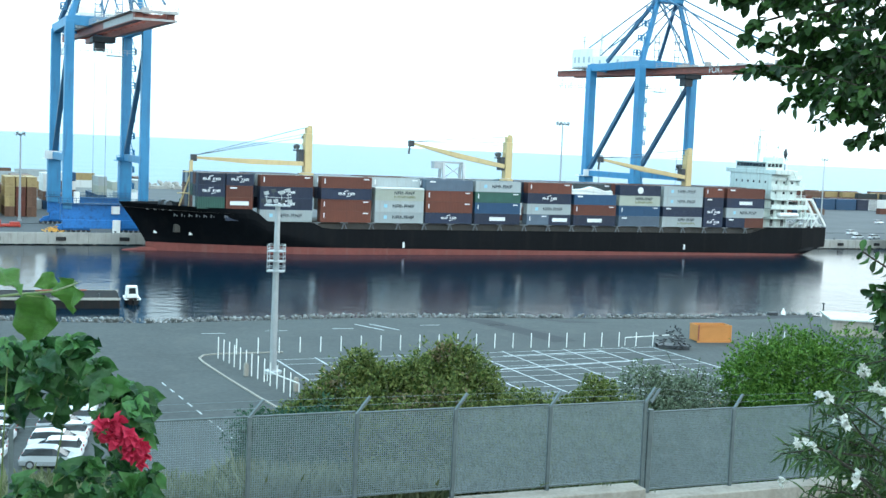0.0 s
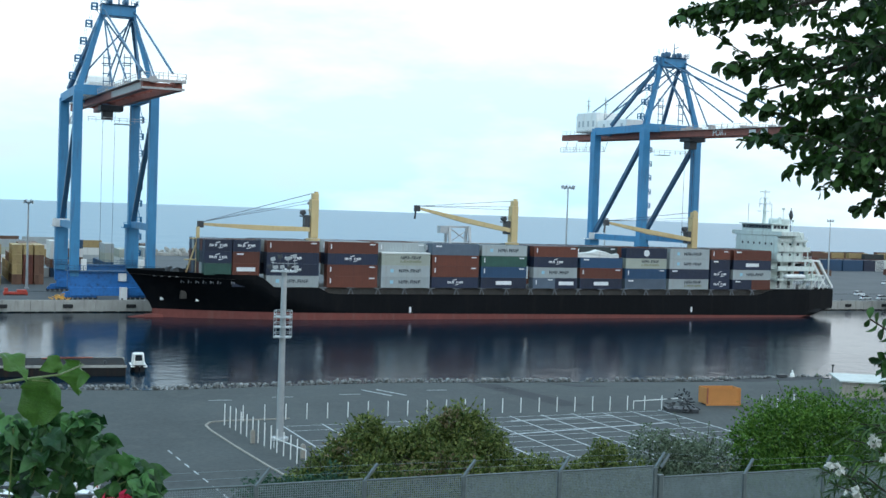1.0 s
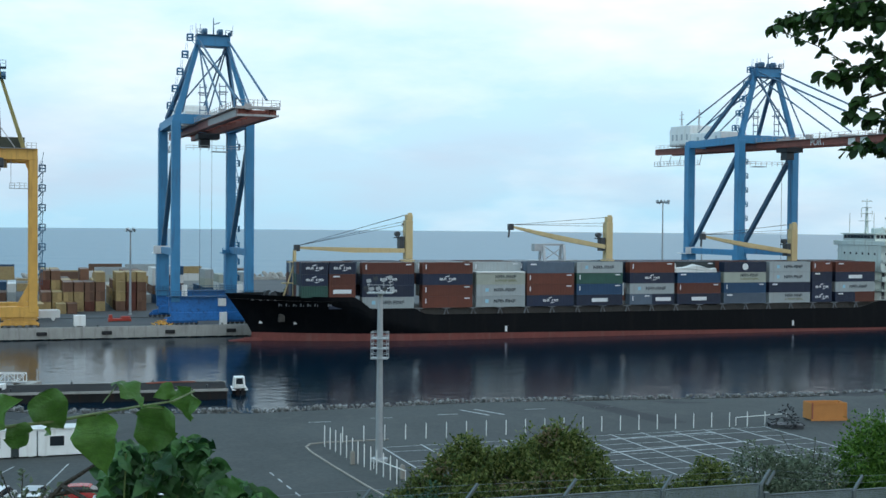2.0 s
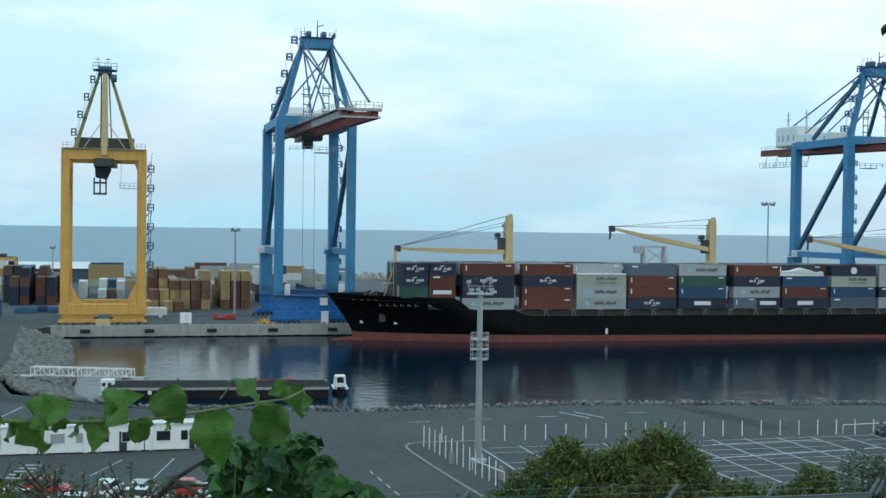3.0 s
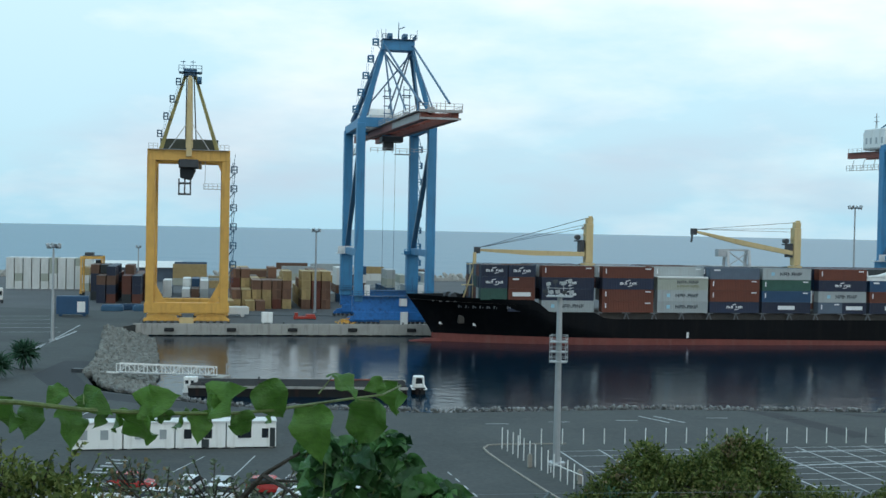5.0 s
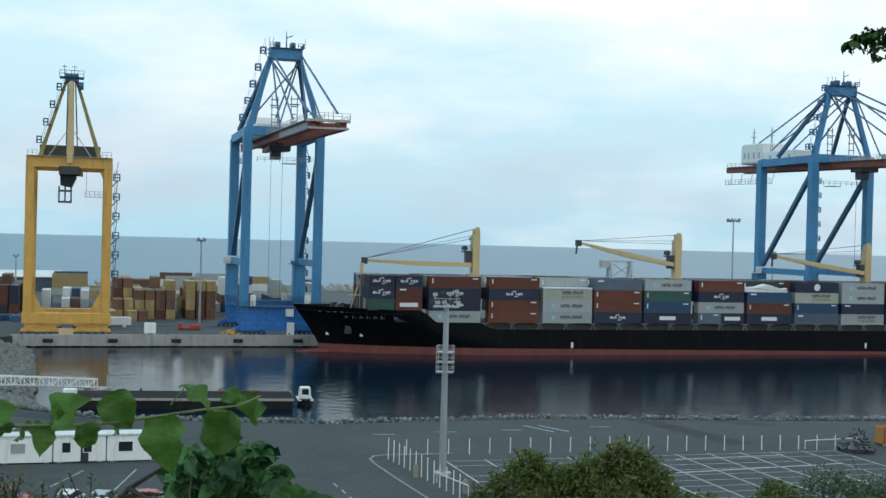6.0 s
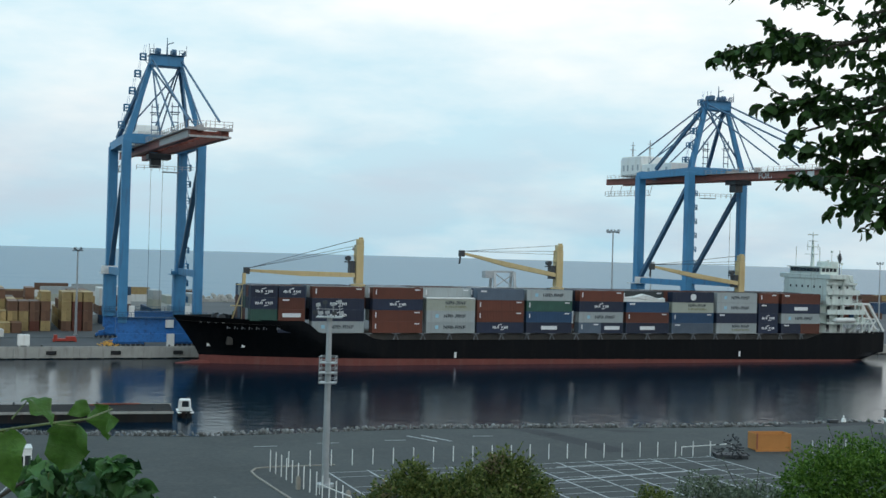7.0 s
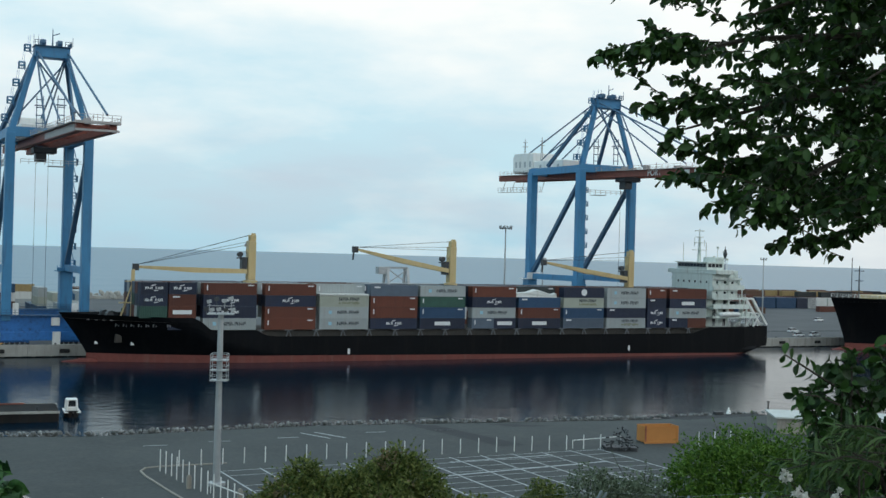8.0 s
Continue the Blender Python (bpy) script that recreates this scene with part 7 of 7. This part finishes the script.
# dark shrub and flowering oleander beside the viewpoint
shrub = thing("broadleaf_shrub", pose(0, 0, 0), "dark green broad-leaved shrub beside the viewpoint", "shrub")
wood = BM()
base = Vector((2.5, 5.0, hill_z(2.5, 5.0) - 0.1))
for a, c in ((0.40, -0.105), (0.42, -0.13), (0.40, -0.15)):
    tip = reach(a, c, 4.9, FROM_RIGHT)
    tube(wood, [base, base.lerp(tip, 0.5) + Vector((0.1, 0, 0.1)), tip], 0.03, 0.006, 5)
sprig = [reach(0.339 + 0.006 * k, -0.079 - 0.0035 * k, 4.8, FROM_RIGHT) for k in range(8)]
tube(wood, sprig, 0.003, 0.006, 5)
tips = scatter([(0.342, -0.112), (0.356, -0.092), (0.372, -0.083), (0.40, -0.07), (0.5, -0.06), (0.5, -0.32), (0.38, -0.3), (0.37, -0.2), (0.365, -0.155), (0.36, -0.135)], 190, 4.4, 5.4, rnd, FROM_RIGHT)
P, W, S = sprays(base, tips, rnd, 0.26, 20, 0.06, wood)
for k, p in enumerate(sprig):
    for side_ in (-1, 1):
        P.append(p), W.append(Vector((0.25 * side_ - 0.2, 0.1, 0.75 * side_ - 0.2))), S.append(rnd.uniform(0.035, 0.055))
part("stem", wood, M_BARK, shrub)
add_leaves("foliage", shrub, leaves_mesh("foliage", "oval", P, W, S, L_TREE, nrnd))

olea = thing("oleander", pose(0, 0, 0), "oleander with narrow leaves and white flowers", "shrub")
wood = BM()
base = Vector((1.75, 4.1, hill_z(1.7, 4.1) - 0.1))
P, W, S = [], [], []
shoots = scatter([(0.283, -0.218), (0.31, -0.225), (0.325, -0.175), (0.35, -0.15), (0.365, -0.125), (0.42, -0.13), (0.44, -0.33), (0.30, -0.33), (0.305, -0.262)], 108, 3.7, 4.4, rnd)
for tip in shoots:
    # each shoot leans out from the shrub's heart and carries narrow leaves on its outer part
    lean = Vector((-rnd.uniform(0.5, 1.2), rnd.uniform(-0.4, 0.4), rnd.uniform(-0.1, 0.6))).normalized()
    foot = tip - lean * rnd.uniform(0.16, 0.28)
    tube(wood, [foot, foot.lerp(tip, 0.6) + Vector((0, 0, 0.02)), tip], 0.004, 0.002, 4)
    for k in range(30):
        u = 0.15 + 0.85 * k / 30
        ang_ = k * 2.1
        d = lean * 0.75 + Vector((math.cos(ang_) * 0.8, math.sin(ang_), 0.75 * math.sin(ang_ * 1.3)))
        P.append(foot.lerp(tip, u)), W.append(d), S.append(rnd.uniform(0.05, 0.085))
for k in range(7):
    tip = shoots[k * 9]
    tube(wood, [base, base.lerp(tip, 0.6) + Vector((0.12, 0.1, 0)), tip + Vector((0.15, 0.05, -0.1))], 0.012, 0.004, 5)
tagged(part("stem", wood, M_BARK, olea), kind="stuff")
add_leaves("foliage", olea, leaves_mesh("foliage", "lance", P, W, S, L_OLEA, nrnd, 0.4), "narrow grey-green leaves")


def blossom(parent, centre, n, r, size, material, name, label):
    P, W, S = [], [], []
    for _ in range(n):
        d = Vector((rnd.gauss(0, 1), rnd.gauss(0, 1), rnd.gauss(0, 1))).normalized()
        c = centre + d * r * rnd.random()
        for j in range(5):
            e = Vector((rnd.gauss(0, 1), rnd.gauss(0, 1), rnd.gauss(0, 1)))
            P.append(c), W.append(d * 0.6 + e.normalized()), S.append(size * rnd.uniform(0.7, 1.2))
    ob = new(name, leaves_mesh(name, "heart", P, W, S, material, nrnd))
    ob.parent = parent
    return tagged(ob, label)


for a, c, n in ((0.331, -0.193, 6), (0.349, -0.216, 9), (0.313, -0.235, 3), (0.304, -0.268, 5), (0.365, -0.172, 6), (0.375, -0.186, 7), (0.322, -0.238, 4), (0.383, -0.206, 6), (0.36, -0.262, 6), (0.405, -0.19, 6)):
    blossom(olea, reach(a, c, 3.66), n, 0.02 + 0.0015 * n, 0.016, L_PETAL, "flower_head", "white flower cluster")

# bougainvillea: a long near branch, and the leafy shoots behind it with crimson bracts
boug = thing("bougainvillea", pose(0, 0, 0), "bougainvillea with broad green leaves and crimson bracts", "shrub")
wood = BM()
branch = [reach(a, c, d, FROM_LEFT) for a, c, d in ((-0.688, -0.177, 1.20), (-0.632, -0.175, 1.30), (-0.565, -0.178, 1.38), (-0.489, -0.177, 1.46), (-0.421, -0.173, 1.56), (-0.384, -0.168, 1.64), (-0.349, -0.161, 1.74), (-0.313, -0.154, 1.86), (-0.284, -0.149, 2.00), (-0.267, -0.140, 2.20))]
stalk = BM()
tube(stalk, branch, 0.0034, 0.0016, 7)
tube(stalk, [Vector((-1.6, 1.0, hill_z(-1.6, 1.0) - 0.1)), Vector((-1.4, 1.05, 25.6)), branch[0]], 0.014, 0.005, 7)
# cross slope and rise of each leaf's foot and tip, and how far out it hangs
FOLDED = [(-0.581, -0.179, -0.573, -0.212, 1.40), (-0.533, -0.178, -0.533, -0.197, 1.42), (-0.508, -0.171, -0.478, -0.161, 1.44), (-0.468, -0.175, -0.471, -0.191, 1.50), (-0.452, -0.174, -0.453, -0.201, 1.52), (-0.414, -0.172, -0.410, -0.196, 1.57), (-0.328, -0.134, -0.305, -0.150, 1.80), (-0.270, -0.138, -0.275, -0.168, 2.20), (-0.545, -0.179, -0.550, -0.192, 1.41), (-0.486, -0.176, -0.483, -0.189, 1.46), (-0.436, -0.155, -0.431, -0.172, 1.54), (-0.387, -0.168, -0.385, -0.181, 1.64), (-0.615, -0.177, -0.623, -0.207, 1.33)]
BROAD = [(-0.586, -0.159, -0.603, -0.177, 1.36), (-0.506, -0.177, -0.516, -0.213, 1.44), (-0.443, -0.170, -0.412, -0.149, 1.54), (-0.394, -0.146, -0.372, -0.177, 1.62), (-0.347, -0.164, -0.344, -0.211, 1.74), (-0.291, -0.155, -0.305, -0.194, 1.90), (-0.284, -0.138, -0.300, -0.146, 2.00), (-0.637, -0.172, -0.648, -0.206, 1.30), (-0.565, -0.164, -0.547, -0.175, 1.40)]
for near, face, rough_, wide in ((FOLDED, (0.75, -0.55, 0.2), 0.35, 1.0), (BROAD, (0.1, -1.0, 0.35), 0.18, 1.0)):
    P, W, S = [], [], []
    for k, (a0, c0, a1, c1, d) in enumerate(near):
        p, q_ = reach(a0, c0, d, FROM_LEFT), reach(a1, c1, d + (0.02 if k % 2 else -0.02), FROM_LEFT)
        P.append(p), W.append(q_ - p), S.append((q_ - p).length * wide)
        tube(stalk, [min(branch, key=lambda v: (v - p).length).lerp(p, 0.35), p], 0.0012, 0.0008, 4)
    add_leaves("near_foliage", boug, leaves_mesh("near_foliage", "round", P, W, S, L_BOUG, nrnd, rough_, face, 0.45), "large heart-shaped leaves")
part("near_stem", stalk, M_STALK, boug, "slender green stem")
tips = scatter([(-0.36, -0.18), (-0.30, -0.172), (-0.281, -0.168), (-0.254, -0.182), (-0.257, -0.205), (-0.285, -0.214), (-0.36, -0.212)], 26, 3.1, 3.8, rnd)
tips += scatter([(-0.266, -0.205), (-0.238, -0.207), (-0.224, -0.219), (-0.227, -0.233), (-0.25, -0.228)], 14, 3.1, 3.5, rnd)
tips += scatter([(-0.285, -0.276), (-0.25, -0.267), (-0.222, -0.27), (-0.214, -0.29), (-0.215, -0.34), (-0.36, -0.34), (-0.34, -0.295)], 32, 3.1, 3.6, rnd)
stem0 = Vector((-1.15, 3.4, hill_z(-1.1, 3.4) - 0.1))
P, W, S = sprays(stem0 + Vector((0, 0, 0.6)), tips, rnd, 0.13, 11, 0.062, wood, 0.9, 0.003)
for tip in tips[:2]:
    tube(wood, [stem0, stem0.lerp(tip, 0.5) + Vector((-0.04, 0, 0.05)), tip], 0.004, 0.002, 5)
tagged(part("stem", wood, M_STALK, boug), kind="stuff")
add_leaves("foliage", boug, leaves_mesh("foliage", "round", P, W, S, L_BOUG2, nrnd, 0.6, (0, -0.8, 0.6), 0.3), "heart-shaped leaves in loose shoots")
for a, c, n in ((-0.259, -0.245, 7), (-0.249, -0.251, 8), (-0.238, -0.257, 8), (-0.233, -0.266, 7)):
    blossom(boug, reach(a, c, 3.0), n + 3, 0.03, 0.026, L_BRACT, "flower_head", "crimson papery bracts")


def bush(name, label, lobes, n, size, material, rnd, twigs=40, extra=None):
    """A rounded shrub from lobes (x, y, top, radius): leaves near the lobes' skins, thinner inside, with twigs that stick out."""
    t = thing(name, pose(0, 0, 0), label, "shrub", "shrubs on the slope")
    P, W, S = [], [], []
    wood = BM()
    low = []
    for x, y, top, r in lobes:
        if r > 1.0 and top - 1.9 * r > hill_z(x, y):
            low.append((x, y, top - 1.15 * r, r * 1.05))
    lobes = lobes + low
    total = sum(r * r for *_, r in lobes)
    for x, y, top, r in lobes:
        c = Vector((x, y, top - r))
        foot = Vector((x, y, hill_z(x, y) - 0.2))
        tube(wood, [foot, foot.lerp(c, 0.6), c], 0.07, 0.03, 5)
        for _ in range(int(n * r * r / total)):
            d = Vector((rnd.gauss(0, 1), rnd.gauss(0, 1), rnd.gauss(0, 1) * 1.1 + 0.2)).normalized()
            lump = 0.8 + 0.5 * noise.noise(d * 2.3 + c * 0.7) + 0.34 * noise.noise(d * 6.0 + c)
            p = c + d * r * lump * (1 - 0.5 * rnd.random() ** 2.2)
            P.append(p), W.append(d + Vector((rnd.gauss(0, 0.7), rnd.gauss(0, 0.7), rnd.gauss(0, 0.7)))), S.append(size * rnd.uniform(0.6, 1.5))
        for _ in range(int(twigs * r * r / total) + 2):
            d = Vector((rnd.gauss(0, 1), rnd.gauss(0, 1) - 0.4, abs(rnd.gauss(0, 1)))).normalized()
            q = c + d * r * rnd.uniform(0.9, 1.5)
            tube(wood, [c + d * r * 0.4, q], 0.018, 0.006, 4)
            for _ in range(9):
                P.append(c.lerp(q, rnd.uniform(0.75, 1.03))), W.append(d + Vector((rnd.gauss(0, 0.8), rnd.gauss(0, 0.8), rnd.gauss(0, 0.8)))), S.append(size * rnd.uniform(0.5, 1.1))
    part("branch", wood, M_BARK, t)
    add_leaves("foliage", t, leaves_mesh("foliage", "small", P, W, S, material, nrnd, 1.2))
    if extra:
        # withered patches, not single leaves
        k = [i for i, p in enumerate(P) if noise.noise(p * 0.75) > extra[1] and i % 3 == 0]
        add_leaves("dry_foliage", t, leaves_mesh("dry_foliage", "small", [P[i] * 1.0 + Vector((0, -0.1, 0.03)) for i in k], [W[i] for i in k], [S[i] for i in k], extra[0], nrnd, 1.2), "dry brown leaves")
    return t


def lobe(a, c, d, r):
    return (a * d, d, EYE_H + c * d, r)


bush("wild_shrub", "wild green and brown shrub on the slope behind the fence",
     [lobe(-0.1, -0.212, 41, 1.2), lobe(-0.083, -0.198, 41.5, 1.1), lobe(-0.066, -0.182, 42, 1.0), lobe(-0.054, -0.171, 42.3, 0.75), lobe(-0.042, -0.181, 42, 0.9), lobe(-0.027, -0.183, 42, 0.9), lobe(-0.012, -0.178, 42.5, 1.0),
      lobe(0.004, -0.169, 43, 0.9), lobe(0.019, -0.159, 43, 1.0), lobe(0.033, -0.166, 43, 1.0), lobe(0.046, -0.18, 42.5, 1.0), lobe(0.06, -0.198, 42, 1.0), lobe(0.01, -0.185, 41.5, 1.7), lobe(-0.05, -0.2, 40.8, 1.7), lobe(-0.02, -0.21, 40, 1.9), lobe(0.03, -0.205, 40.5, 1.8)],
     80000, 0.125, L_BUSH, rnd, 420, (L_BROWN, 0.36))
bush("wild_shrub", "low dark green shrub on the slope behind the fence", [lobe(-0.135, -0.222, 40, 1.2), lobe(-0.11, -0.222, 39.5, 1.3), lobe(-0.085, -0.218, 39.5, 1.2)], 22000, 0.11, L_FERN, rnd, 40)
bush("wild_shrub", "low grassy shrub behind the fence", [lobe(0.085, -0.2, 41, 1.1), lobe(0.105, -0.205, 41, 1.0), lobe(0.125, -0.205, 41, 0.9), lobe(0.142, -0.187, 41.5, 0.9), lobe(0.165, -0.205, 41, 1.0), lobe(0.07, -0.225, 39, 1.0), lobe(0.1, -0.228, 39, 1.0), lobe(0.13, -0.228, 39, 1.0), lobe(0.16, -0.225, 39, 1.0)], 36000, 0.11, L_BUSH, rnd, 50)
bush("wild_shrub", "grey-green shrub with pale twigs behind the fence", [lobe(0.182, -0.172, 43, 1.3), lobe(0.2, -0.178, 43, 1.5), lobe(0.222, -0.174, 43.5, 1.5), lobe(0.19, -0.195, 42, 1.7), lobe(0.22, -0.2, 42, 1.7)], 34000, 0.11, L_GREYG, rnd, 80, (L_BROWN, 0.45))
bush("wild_shrub", "bright green leafy shrub behind the fence", [lobe(0.262, -0.158, 44, 1.2), lobe(0.28, -0.145, 44.5, 1.5), lobe(0.3, -0.138, 45, 1.8), lobe(0.325, -0.136, 45, 1.8), lobe(0.35, -0.142, 45, 1.8), lobe(0.385, -0.148, 45, 1.9), lobe(0.42, -0.15, 45, 2.0), lobe(0.285, -0.185, 43, 1.9), lobe(0.33, -0.185, 43, 2.4), lobe(0.39, -0.185, 43, 2.4)],
     98000, 0.118, L_BUSH2, rnd, 60)
bush("dry_shrub", "half-dry brown shrub on the slope", [lobe(-0.5, -0.213, 17, 0.55), lobe(-0.475, -0.222, 17, 0.6), lobe(-0.43, -0.216, 17.5, 0.6), lobe(-0.40, -0.222, 17.5, 0.6), lobe(-0.37, -0.22, 17, 0.45), lobe(-0.44, -0.25, 17, 0.7)], 800, 0.09, L_GREYG, rnd, 70, (L_BROWN, -0.1))
bush("wild_shrub", "dark green shrub on the slope above the road", [lobe(-0.60, -0.218, 19, 0.9), lobe(-0.57, -0.226, 19, 0.9), lobe(-0.64, -0.215, 19, 1.2), lobe(-0.55, -0.24, 18, 0.9)], 4500, 0.12, L_BUSH, rnd, 50)
# bare branch in front of the dry shrub
wood = BM()
tube(wood, [Vector((-1.55, 3.6, hill_z(-1.5, 3.6))), reach(-0.41, -0.25, 3.6, FROM_LEFT), reach(-0.385, -0.222, 3.6, FROM_LEFT), reach(-0.345, -0.196, 3.6, FROM_LEFT)], 0.016, 0.004, 6)
tube(wood, [reach(-0.395, -0.23, 3.6, FROM_LEFT), reach(-0.37, -0.226, 3.6, FROM_LEFT), reach(-0.34, -0.225, 3.55, FROM_LEFT)], 0.008, 0.003, 5)
tube(wood, [reach(-0.385, -0.222, 3.6, FROM_LEFT), reach(-0.36, -0.235, 3.5, FROM_LEFT), reach(-0.335, -0.26, 3.45, FROM_LEFT)], 0.008, 0.003, 5)
part("bare_branch", wood, M_BARK, boug, "leafless brown branch")

# low palms beside the access road
for x, y, h in ((-106.0, 173.4, 4.6), (-102.8, 161.3, 4.0)):
    t = thing("low_palm", pose(x, y, LAND), "low dark green palm beside the access road", "palm", "palms beside the road")
    P, W, S = [], [], []
    for _ in range(420):
        d = Vector((rnd.gauss(0, 1), rnd.gauss(0, 1), rnd.gauss(0.35, 0.8))).normalized()
        P.append(Vector((0, 0, h * 0.55)) + d * rnd.uniform(0, 0.3) * h), W.append(d), S.append(rnd.uniform(0.25, 0.45) * h)
    add_leaves("fronds", t, leaves_mesh("fronds", "lance", P, W, S, L_FERN, nrnd, 1.0), "stiff narrow fronds")
    b = BM()
    rod(b, (0, 0, -0.1), (0, 0, h * 0.6), 0.2, 8)
    part("trunk", b, M_BARK, t)

# tall dry grass on the slope behind the fence
P, W, S = [], [], []
for _ in range(26000):
    a, d = rnd.uniform(-11, 17), rnd.uniform(0.25, 12)
    tall = 1.0 if a > 0.3 else 0.55
    if a < 0.3 and d > 5:
        continue
    x, y = F0.x + FD.x * a - FD.y * d, F0.y + FD.y * a + FD.x * d
    P.append((x, y, hill_z(x, y) - 0.05)), W.append((rnd.gauss(0, 0.25), rnd.gauss(0, 0.25), 1)), S.append(rnd.uniform(0.35, 1.0) * tall)
grass = new("tall_grass", leaves_mesh("tall_grass", "lance", P, W, S, L_GRASS, nrnd, 0.6))
tagged(grass, "tall dry grass behind the fence", "grass", kind="stuff")
